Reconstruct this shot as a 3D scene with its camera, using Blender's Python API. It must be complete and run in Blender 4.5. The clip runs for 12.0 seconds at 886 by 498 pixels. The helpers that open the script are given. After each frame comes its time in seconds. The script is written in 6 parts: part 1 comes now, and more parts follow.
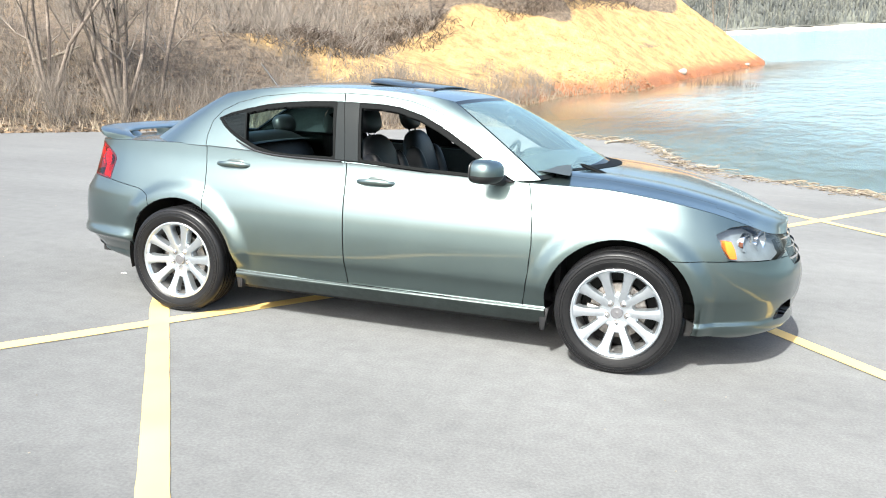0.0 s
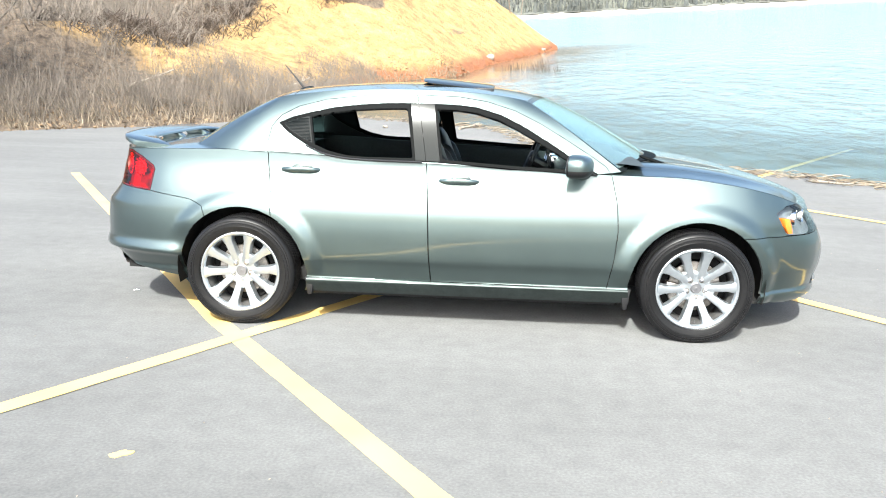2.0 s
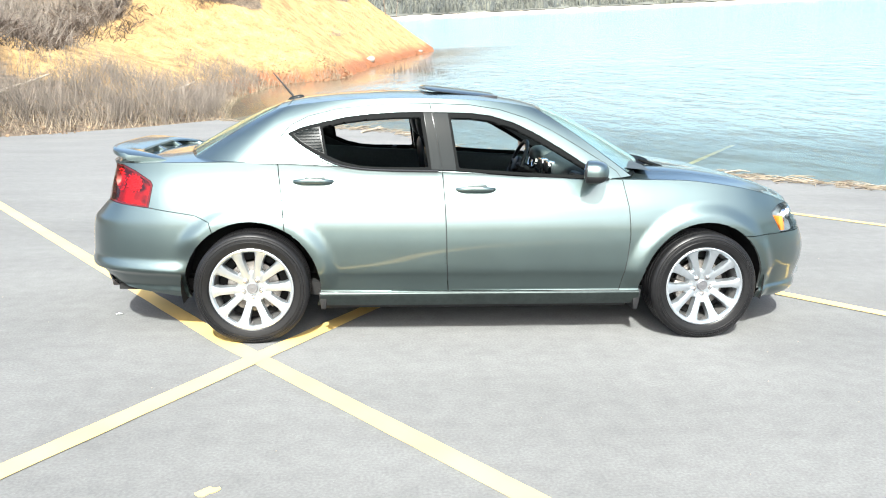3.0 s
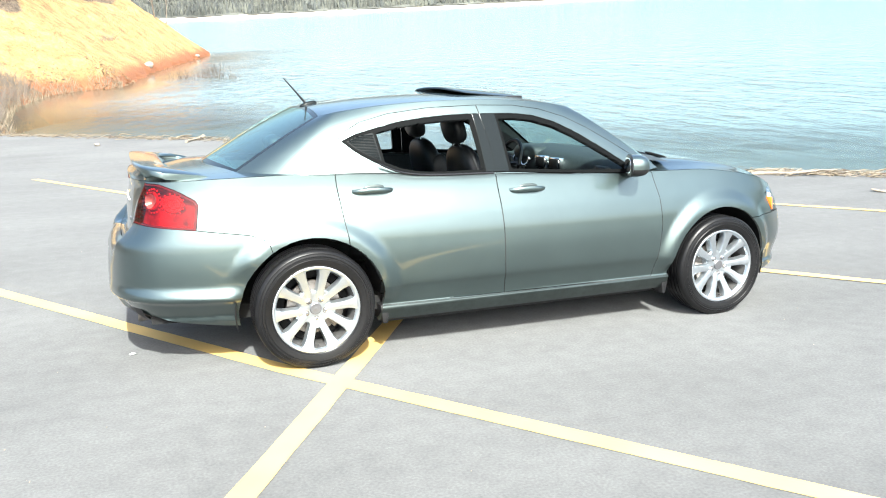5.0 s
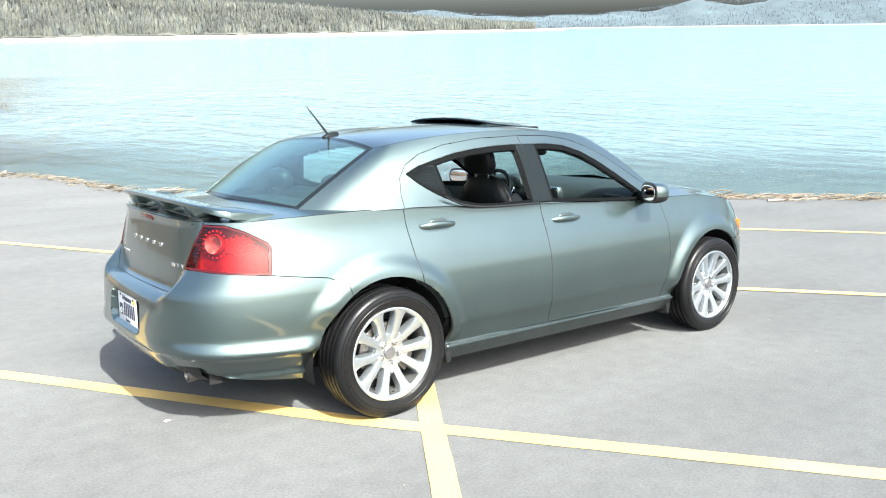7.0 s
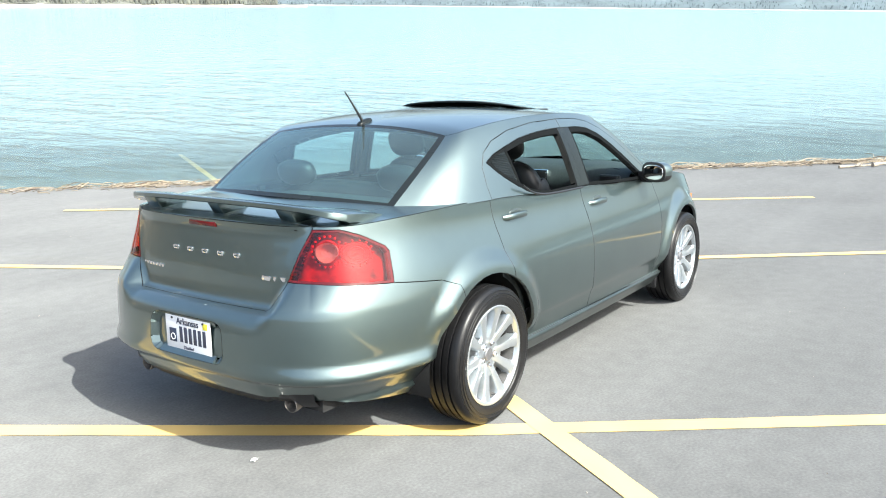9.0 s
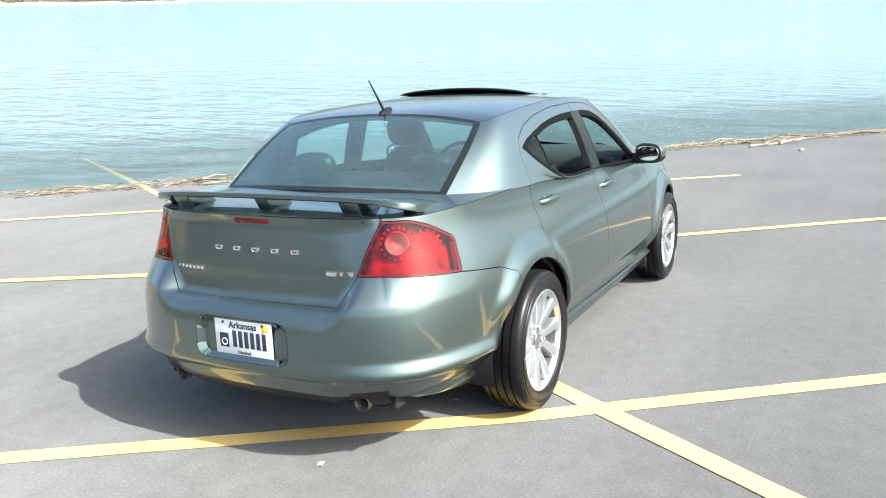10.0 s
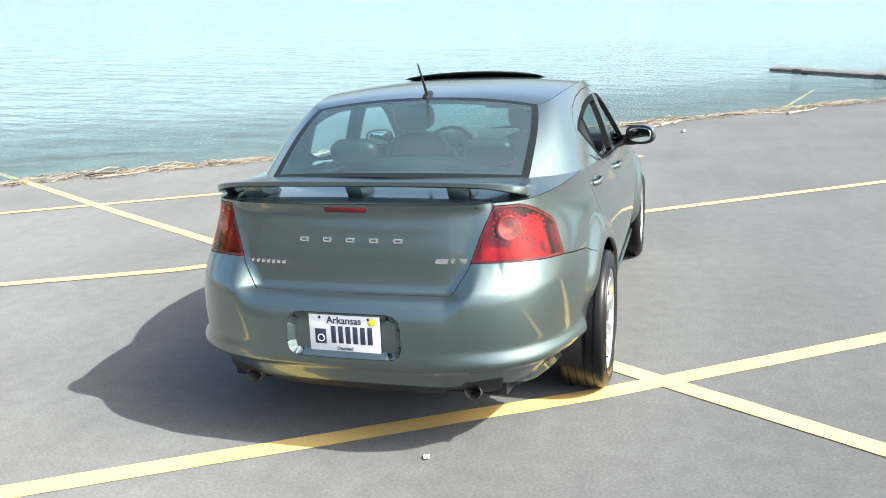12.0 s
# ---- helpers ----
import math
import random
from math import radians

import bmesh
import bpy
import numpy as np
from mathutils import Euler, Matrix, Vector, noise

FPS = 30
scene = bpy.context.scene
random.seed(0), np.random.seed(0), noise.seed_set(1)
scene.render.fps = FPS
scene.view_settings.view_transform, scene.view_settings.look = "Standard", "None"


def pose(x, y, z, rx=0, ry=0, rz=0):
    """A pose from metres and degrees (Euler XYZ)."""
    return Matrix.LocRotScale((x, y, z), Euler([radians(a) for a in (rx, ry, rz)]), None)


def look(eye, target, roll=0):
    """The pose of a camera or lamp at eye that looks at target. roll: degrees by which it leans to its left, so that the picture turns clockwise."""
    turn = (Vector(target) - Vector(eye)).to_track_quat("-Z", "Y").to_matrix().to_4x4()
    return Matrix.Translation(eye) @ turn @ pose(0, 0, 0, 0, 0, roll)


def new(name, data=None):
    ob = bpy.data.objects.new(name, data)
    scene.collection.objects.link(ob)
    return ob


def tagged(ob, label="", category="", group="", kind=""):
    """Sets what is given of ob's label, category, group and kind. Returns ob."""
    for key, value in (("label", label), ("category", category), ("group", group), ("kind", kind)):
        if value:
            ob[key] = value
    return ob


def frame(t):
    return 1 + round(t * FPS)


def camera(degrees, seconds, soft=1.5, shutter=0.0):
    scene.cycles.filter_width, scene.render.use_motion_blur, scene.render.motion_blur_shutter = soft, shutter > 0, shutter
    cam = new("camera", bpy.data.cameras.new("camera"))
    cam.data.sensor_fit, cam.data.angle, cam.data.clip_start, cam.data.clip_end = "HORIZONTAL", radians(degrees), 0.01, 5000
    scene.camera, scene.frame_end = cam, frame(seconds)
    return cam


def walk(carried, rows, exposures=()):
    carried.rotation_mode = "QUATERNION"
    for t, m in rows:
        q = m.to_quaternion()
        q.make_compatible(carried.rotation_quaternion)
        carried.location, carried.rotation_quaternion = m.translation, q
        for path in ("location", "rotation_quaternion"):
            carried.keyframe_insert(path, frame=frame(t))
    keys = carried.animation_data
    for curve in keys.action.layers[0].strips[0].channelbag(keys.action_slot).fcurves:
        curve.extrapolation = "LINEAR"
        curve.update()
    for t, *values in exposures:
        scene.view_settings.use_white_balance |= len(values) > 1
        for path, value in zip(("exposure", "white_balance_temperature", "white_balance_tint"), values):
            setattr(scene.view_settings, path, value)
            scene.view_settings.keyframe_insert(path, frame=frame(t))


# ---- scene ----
# The lot slopes down to the lake: LOT lays the car park's own plane into the level world.
SLOPE, FALL = radians(5.84), radians(47.25)
LOT = Vector((-math.sin(SLOPE) * math.cos(FALL), -math.sin(SLOPE) * math.sin(FALL), math.cos(SLOPE))).rotation_difference(Vector((0, 0, 1))).to_matrix().to_4x4()
cam = camera(57.34, 12.0, 1.05)
PATH = [
    (0, (3.170, -5.208, 1.499), (2.562, -3.345, 1.101), 2.30),
    (0.5, (2.785, -5.410, 1.512), (2.295, -3.514, 1.107), 2.29),
    (1, (2.370, -5.485, 1.527), (2.040, -3.555, 1.121), 1.39),
    (1.5, (1.930, -5.632, 1.542), (1.717, -3.686, 1.132), 0.95),
    (2, (1.535, -5.700, 1.536), (1.416, -3.748, 1.120), 1.41),
    (2.5, (1.109, -5.678, 1.548), (1.139, -3.721, 1.136), 1.26),
    (4.5, (-0.585, -5.411, 1.553), (0.031, -3.550, 1.154), 0.21),
    (5, (-0.945, -5.199, 1.545), (-0.220, -3.378, 1.147), -0.44),
    (5.5, (-1.332, -5.040, 1.551), (-0.494, -3.268, 1.154), -1.14),
    (6, (-1.642, -4.857, 1.536), (-0.672, -3.154, 1.136), -0.60),
    (6.5, (-1.946, -4.582, 1.551), (-0.857, -2.942, 1.198), -0.18),
    (8.5, (-3.008, -3.299, 1.548), (-1.491, -2.049, 1.176), -0.77),
    (9, (-3.202, -2.898, 1.592), (-1.594, -1.771, 1.208), -0.70),
    (9.5, (-3.414, -2.593, 1.577), (-1.734, -1.569, 1.216), -2.05),
    (10, (-3.526, -2.267, 1.573), (-1.791, -1.358, 1.168), -2.20),
    (10.5, (-3.655, -1.954, 1.593), (-1.867, -1.156, 1.181), -1.17),
    (11, (-3.810, -1.692, 1.610), (-1.977, -1.014, 1.186), -1.56),
    (11.5, (-3.835, -1.460, 1.598), (-1.976, -0.871, 1.152), -2.00),
    (12, (-3.868, -1.299, 1.592), (-2.005, -0.727, 1.143), -2.27),
]
EXPOSURE = [(0.0, 1.49, 6150, 5), (5.5, 1.54, 6080, 3), (9.5, 1.46, 6180, 3), (12.0, 1.41, 6260, 4)]
walk(cam, [(t, LOT @ look(eye, target, roll)) for t, eye, target, roll in PATH], EXPOSURE)

# ---- world and sun ----
SUN_WAY = LOT.to_3x3() @ Vector((0.16, 1.0, -0.97))
SUN_WAY.normalize()
sky_world = bpy.data.worlds.new("sky")
scene.world = sky_world
sky_world.use_nodes = True
wn = sky_world.node_tree.nodes
sky = wn.new("ShaderNodeTexSky")
sky.sky_type = 'NISHITA'
sky.sun_disc = False
sky.sun_elevation = math.asin(-SUN_WAY.z)
sky.sun_rotation = math.atan2(-SUN_WAY.x, -SUN_WAY.y)
sky.air_density, sky.dust_density, sky.ozone_density = 1.0, 5.6, 1.1
wn["Background"].inputs["Strength"].default_value = 0.15
sky_world.node_tree.links.new(sky.outputs[0], wn["Background"].inputs[0])
sun = new("sun", bpy.data.lights.new("sun", 'SUN'))
sun.data.energy, sun.data.angle, sun.data.color = 4.5, radians(0.53), (1.0, 0.95, 0.88)
sun.matrix_world = look((0, 0, 30), Vector((0, 0, 30)) + SUN_WAY)


# ---- materials ----
def material(name, colour=(0.5, 0.5, 0.5), rough=0.5, metal=0.0, coat=0.0, spec=0.5, grain=0.0, scale=40.0, bump=0.0, blotch=0.0, blotch_scale=1.5, emit=None):
    """A principled surface with fine grain and broad blotches of tone."""
    m = bpy.data.materials.new(name)
    m.use_nodes = True
    nt = m.node_tree
    b = nt.nodes["Principled BSDF"]
    b.inputs["Base Color"].default_value = (*colour, 1)
    b.inputs["Roughness"].default_value = rough
    b.inputs["Metallic"].default_value = metal
    b.inputs["Coat Weight"].default_value = coat
    b.inputs["Coat Roughness"].default_value = 0.04
    b.inputs["Specular IOR Level"].default_value = spec
    if grain or blotch or bump:
        tc = nt.nodes.new("ShaderNodeTexCoord")
        n1 = nt.nodes.new("ShaderNodeTexNoise")
        n1.inputs["Scale"].default_value = scale
        n1.inputs["Detail"].default_value = 6
        n1.inputs["Roughness"].default_value = 0.7
        n2 = nt.nodes.new("ShaderNodeTexNoise")
        n2.inputs["Scale"].default_value = blotch_scale
        n2.inputs["Detail"].default_value = 4
        for n in (n1, n2):
            nt.links.new(tc.outputs["Object"], n.inputs["Vector"])
        mix = tone(nt, colour, n1.outputs["Fac"], grain)
        mix2 = nt.nodes.new("ShaderNodeMix")
        mix2.data_type, mix2.blend_type = 'RGBA', 'MULTIPLY'
        mix2.inputs["Factor"].default_value = 1.0
        ramp = nt.nodes.new("ShaderNodeMapRange")
        ramp.inputs["From Min"].default_value, ramp.inputs["From Max"].default_value = 0.3, 0.7
        ramp.inputs["To Min"].default_value, ramp.inputs["To Max"].default_value = 1 - blotch, 1 + blotch
        nt.links.new(n2.outputs["Fac"], ramp.inputs["Value"])
        nt.links.new(mix, mix2.inputs[6])
        nt.links.new(ramp.outputs[0], mix2.inputs[7])
        nt.links.new(mix2.outputs[2], b.inputs["Base Color"])
        if bump:
            bp = nt.nodes.new("ShaderNodeBump")
            bp.inputs["Strength"].default_value = bump
            bp.inputs["Distance"].default_value = 0.01
            nt.links.new(n1.outputs["Fac"], bp.inputs["Height"])
            nt.links.new(bp.outputs[0], b.inputs["Normal"])
    return m


def tone(nt, colour, fac, amount):
    """colour scaled up and down by a noise socket; returns the colour socket."""
    r = nt.nodes.new("ShaderNodeValToRGB")
    lo, hi = 1 - amount, 1 + amount
    r.color_ramp.elements[0].position, r.color_ramp.elements[1].position = 0.32, 0.68
    r.color_ramp.elements[0].color = (*[c * lo for c in colour], 1)
    r.color_ramp.elements[1].color = (*[min(1, c * hi) for c in colour], 1)
    nt.links.new(fac, r.inputs[0])
    return r.outputs[0]


def paint_material():
    """Metallic grey-green car paint: flakes under a clear coat, and a thin film of dust."""
    m = material("car_paint", (0.118, 0.156, 0.15), 0.32, 0.95, 0.8)
    nt = m.node_tree
    b = nt.nodes["Principled BSDF"]
    tc = nt.nodes.new("ShaderNodeTexCoord")
    v = nt.nodes.new("ShaderNodeTexVoronoi")
    v.inputs["Scale"].default_value = 900
    nt.links.new(tc.outputs["Object"], v.inputs["Vector"])
    mx = nt.nodes.new("ShaderNodeMapRange")
    mx.inputs["To Min"].default_value, mx.inputs["To Max"].default_value = 0.36, 0.41
    b.inputs["Coat Roughness"].default_value, b.inputs["Coat Weight"].default_value, b.inputs["Coat IOR"].default_value = 0.06, 1.0, 1.62
    nt.links.new(v.outputs["Color"], mx.inputs["Value"])
    nt.links.new(mx.outputs[0], b.inputs["Roughness"])
    n = nt.nodes.new("ShaderNodeTexNoise")
    n.inputs["Scale"].default_value = 3.0
    n.inputs["Detail"].default_value = 5
    nt.links.new(tc.outputs["Object"], n.inputs["Vector"])
    nt.links.new(tone(nt, (0.126, 0.168, 0.164), n.outputs["Fac"], 0.05), b.inputs["Base Color"])
    return m


def glass_material(name, tint, gloss=1.0, dust_glare=0.0):
    m = bpy.data.materials.new(name)
    m.use_nodes = True
    nt = m.node_tree
    nt.nodes.remove(nt.nodes["Principled BSDF"])
    t = nt.nodes.new("ShaderNodeBsdfTransparent")
    t.inputs[0].default_value = (*tint, 1)
    g = nt.nodes.new("ShaderNodeBsdfGlossy")
    g.inputs["Roughness"].default_value = 0.02
    g.inputs[0].default_value = (0.78, 0.96, 0.94, 1) if dust_glare else (1, 1, 1, 1)
    # gloss that grows towards grazing view, alike from both sides of the pane
    ior = 1.5 + 0.3 * gloss
    f0 = ((ior - 1) / (ior + 1)) ** 2
    lw = nt.nodes.new("ShaderNodeLayerWeight")
    lw.inputs["Blend"].default_value = 0.5
    pw = nt.nodes.new("ShaderNodeMath")
    pw.operation = 'POWER'
    pw.inputs[1].default_value = 5.0
    nt.links.new(lw.outputs["Facing"], pw.inputs[0])
    f = nt.nodes.new("ShaderNodeMapRange")
    f.inputs["To Min"].default_value, f.inputs["To Max"].default_value = f0, 1.0
    nt.links.new(pw.outputs[0], f.inputs["Value"])
    s = nt.nodes.new("ShaderNodeMixShader")
    nt.links.new(f.outputs[0], s.inputs[0])
    nt.links.new(t.outputs[0], s.inputs[1])
    nt.links.new(g.outputs[0], s.inputs[2])
    last = s.outputs[0]
    if dust_glare:
        # an uneven pale film: thin dust, and sky reflection put into its cyan colour
        film = nt.nodes.new("ShaderNodeBsdfDiffuse")
        film.inputs[0].default_value = (0.4, 0.55, 0.55, 1)
        n = nt.nodes.new("ShaderNodeTexNoise")
        n.inputs["Scale"].default_value, n.inputs["Detail"].default_value = 5.0, 6
        tc = nt.nodes.new("ShaderNodeTexCoord")
        nt.links.new(tc.outputs["Object"], n.inputs["Vector"])
        r = nt.nodes.new("ShaderNodeMapRange")
        r.inputs["From Min"].default_value, r.inputs["From Max"].default_value = 0.3, 0.7
        r.inputs["To Min"].default_value, r.inputs["To Max"].default_value = dust_glare * 0.75, dust_glare * 1.25
        nt.links.new(n.outputs["Fac"], r.inputs["Value"])
        s2 = nt.nodes.new("ShaderNodeMixShader")
        nt.links.new(r.outputs[0], s2.inputs[0])
        nt.links.new(last, s2.inputs[1])
        nt.links.new(film.outputs[0], s2.inputs[2])
        last = s2.outputs[0]
    nt.links.new(last, nt.nodes["Material Output"].inputs[0])
    return m


def asphalt_material():
    m = material("asphalt", (0.085, 0.083, 0.085), 0.85, grain=0.0)
    nt = m.node_tree
    b = nt.nodes["Principled BSDF"]
    b.inputs["Diffuse Roughness"].default_value = 1.0
    tc = nt.nodes.new("ShaderNodeTexCoord")

    def noise_at(scale, detail=5):
        n = nt.nodes.new("ShaderNodeTexNoise")
        n.inputs["Scale"].default_value, n.inputs["Detail"].default_value = scale, detail
        nt.links.new(tc.outputs["Object"], n.inputs["Vector"])
        return n.outputs["Fac"]
    v = nt.nodes.new("ShaderNodeTexVoronoi")
    v.inputs["Scale"].default_value = 130
    nt.links.new(tc.outputs["Object"], v.inputs["Vector"])
    base = tone(nt, (0.113, 0.1135, 0.1125), noise_at(70, 10), 0.17)
    # broad weathering, and streaks left by water running down the slope
    st = nt.nodes.new("ShaderNodeMapping")
    st.inputs["Rotation"].default_value = (0, 0, -FALL)
    st.inputs["Scale"].default_value = (0.25, 1.6, 1)
    nt.links.new(tc.outputs["Object"], st.inputs["Vector"])
    run = nt.nodes.new("ShaderNodeTexNoise")
    run.inputs["Scale"].default_value, run.inputs["Detail"].default_value, run.inputs["Roughness"].default_value = 0.9, 7, 0.65
    nt.links.new(st.outputs[0], run.inputs["Vector"])
    both = nt.nodes.new("ShaderNodeMath")
    both.operation = 'ADD'
    nt.links.new(noise_at(0.5, 8), both.inputs[0])
    nt.links.new(run.outputs["Fac"], both.inputs[1])
    half = nt.nodes.new("ShaderNodeMath")
    half.operation = 'MULTIPLY'
    nt.links.new(both.outputs[0], half.inputs[0])
    mottle = nt.nodes.new("ShaderNodeMath")
    mottle.operation = 'MULTIPLY_ADD'
    mottle.inputs[1].default_value = 0.3
    nt.links.new(noise_at(9.0, 10), mottle.inputs[0])
    half.inputs[1].default_value = 0.35
    nt.links.new(half.outputs[0], mottle.inputs[2])
    patches = tone(nt, (0.87, 0.87, 0.87), mottle.outputs[0], 0.38)
    mul = nt.nodes.new("ShaderNodeMix")
    mul.data_type, mul.blend_type = 'RGBA', 'MULTIPLY'
    mul.inputs["Factor"].default_value = 1
    nt.links.new(base, mul.inputs[6])
    nt.links.new(patches, mul.inputs[7])
    # pale stone chips
    chips = nt.nodes.new("ShaderNodeMapRange")
    chips.inputs["From Min"].default_value, chips.inputs["From Max"].default_value = 0.065, 0.03
    nt.links.new(v.outputs["Distance"], chips.inputs["Value"])
    mx = nt.nodes.new("ShaderNodeMix")
    mx.data_type = 'RGBA'
    mx.inputs[7].default_value = (0.27, 0.265, 0.25, 1)
    nt.links.new(chips.outputs[0], mx.inputs[0])
    nt.links.new(mul.outputs[2], mx.inputs[6])
    nt.links.new(mx.outputs[2], b.inputs["Base Color"])
    bp = nt.nodes.new("ShaderNodeBump")
    bp.inputs["Strength"].default_value, bp.inputs["Distance"].default_value = 0.2, 0.003
    nt.links.new(noise_at(130, 5), bp.inputs["Height"])
    nt.links.new(bp.outputs[0], b.inputs["Normal"])
    return m


def line_paint_material():
    """Yellow road paint, worn so that the asphalt shows in specks."""
    m = material("line_paint", (0.6, 0.43, 0.1), 0.7)
    nt = m.node_tree
    b = nt.nodes["Principled BSDF"]
    tc = nt.nodes.new("ShaderNodeTexCoord")
    n = nt.nodes.new("ShaderNodeTexNoise")
    n.inputs["Scale"].default_value, n.inputs["Detail"].default_value, n.inputs["Roughness"].default_value = 22, 8, 0.75
    n2 = nt.nodes.new("ShaderNodeTexNoise")
    n2.inputs["Scale"].default_value = 2.0
    for k in (n, n2):
        nt.links.new(tc.outputs["Object"], k.inputs["Vector"])
    worn = nt.nodes.new("ShaderNodeMapRange")
    worn.inputs["From Min"].default_value, worn.inputs["From Max"].default_value = 0.64, 0.72
    nt.links.new(n.outputs["Fac"], worn.inputs["Value"])
    mx = nt.nodes.new("ShaderNodeMix")
    mx.data_type = 'RGBA'
    mx.inputs[7].default_value = (0.16, 0.15, 0.13, 1)
    nt.links.new(worn.outputs[0], mx.inputs[0])
    nt.links.new(tone(nt, (0.62, 0.435, 0.15), n2.outputs["Fac"], 0.12), mx.inputs[6])
    nt.links.new(mx.outputs[2], b.inputs["Base Color"])
    return m


def earth_material():
    """Orange clay on the steep bank, leaf litter and dry grass by the car park, lake mud below."""
    m = material("earth", (0.3, 0.2, 0.1), 0.95)
    nt = m.node_tree
    b = nt.nodes["Principled BSDF"]
    tc = nt.nodes.new("ShaderNodeTexCoord")

    def noise_at(scale, detail=6, rough=0.6):
        n = nt.nodes.new("ShaderNodeTexNoise")
        n.inputs["Scale"].default_value, n.inputs["Detail"].default_value, n.inputs["Roughness"].default_value = scale, detail, rough
        nt.links.new(tc.outputs["Object"], n.inputs["Vector"])
        return n.outputs["Fac"]
    clay = tone(nt, (0.4, 0.258, 0.104), noise_at(1.3, 12, 0.78), 0.6)
    # darker red-brown rills and slips
    slips = nt.nodes.new("ShaderNodeMapRange")
    slips.inputs["From Min"].default_value, slips.inputs["From Max"].default_value = 0.54, 0.72
    slips.inputs["To Max"].default_value = 0.75
    nt.links.new(noise_at(0.55, 10, 0.75), slips.inputs["Value"])
    rill = nt.nodes.new("ShaderNodeMix")
    rill.data_type = 'RGBA'
    rill.inputs[7].default_value = (0.24, 0.11, 0.05, 1)
    nt.links.new(slips.outputs[0], rill.inputs[0])
    nt.links.new(clay, rill.inputs[6])
    clay = rill.outputs[2]
    litter = tone(nt, (0.135, 0.10, 0.068), noise_at(4.0, 9, 0.8), 0.75)
    a = nt.nodes.new("ShaderNodeAttribute")
    a.attribute_name = "clay"
    add = nt.nodes.new("ShaderNodeMath")
    add.operation = 'ADD'
    nt.links.new(a.outputs["Fac"], add.inputs[0])
    wob = nt.nodes.new("ShaderNodeMapRange")
    wob.inputs["To Min"].default_value, wob.inputs["To Max"].default_value = -0.7, 0.6
    nt.links.new(noise_at(0.35, 8, 0.7), wob.inputs["Value"])
    nt.links.new(wob.outputs[0], add.inputs[1])
    st = nt.nodes.new("ShaderNodeMapRange")
    st.inputs["From Min"].default_value, st.inputs["From Max"].default_value = 0.4, 0.6
    nt.links.new(add.outputs[0], st.inputs["Value"])
    # red wet clay in a band above the waterline
    place = nt.nodes.new("ShaderNodeNewGeometry")
    height = nt.nodes.new("ShaderNodeSeparateXYZ")
    nt.links.new(place.outputs["Position"], height.inputs[0])
    uneven = nt.nodes.new("ShaderNodeMath")
    uneven.operation = 'MULTIPLY_ADD'
    uneven.inputs[1].default_value = 1.1
    nt.links.new(noise_at(0.8, 6, 0.6), uneven.inputs[0])
    nt.links.new(height.outputs["Z"], uneven.inputs[2])
    wet = nt.nodes.new("ShaderNodeMapRange")
    wet.inputs["From Min"].default_value, wet.inputs["From Max"].default_value = 0.25, -0.15
    nt.links.new(uneven.outputs[0], wet.inputs["Value"])
    red = nt.nodes.new("ShaderNodeMix")
    red.data_type = 'RGBA'
    red.inputs[7].default_value = (0.3, 0.118, 0.05, 1)
    nt.links.new(wet.outputs[0], red.inputs[0])
    nt.links.new(clay, red.inputs[6])
    mx = nt.nodes.new("ShaderNodeMix")
    mx.data_type = 'RGBA'
    nt.links.new(st.outputs[0], mx.inputs[0])
    nt.links.new(litter, mx.inputs[6])
    nt.links.new(red.outputs[2], mx.inputs[7])
    nt.links.new(mx.outputs[2], b.inputs["Base Color"])
    bp = nt.nodes.new("ShaderNodeBump")
    bp.inputs["Strength"].default_value, bp.inputs["Distance"].default_value = 1.0, 0.3
    nt.links.new(noise_at(3.0, 9, 0.7), bp.inputs["Height"])
    nt.links.new(bp.outputs[0], b.inputs["Normal"])
    return m


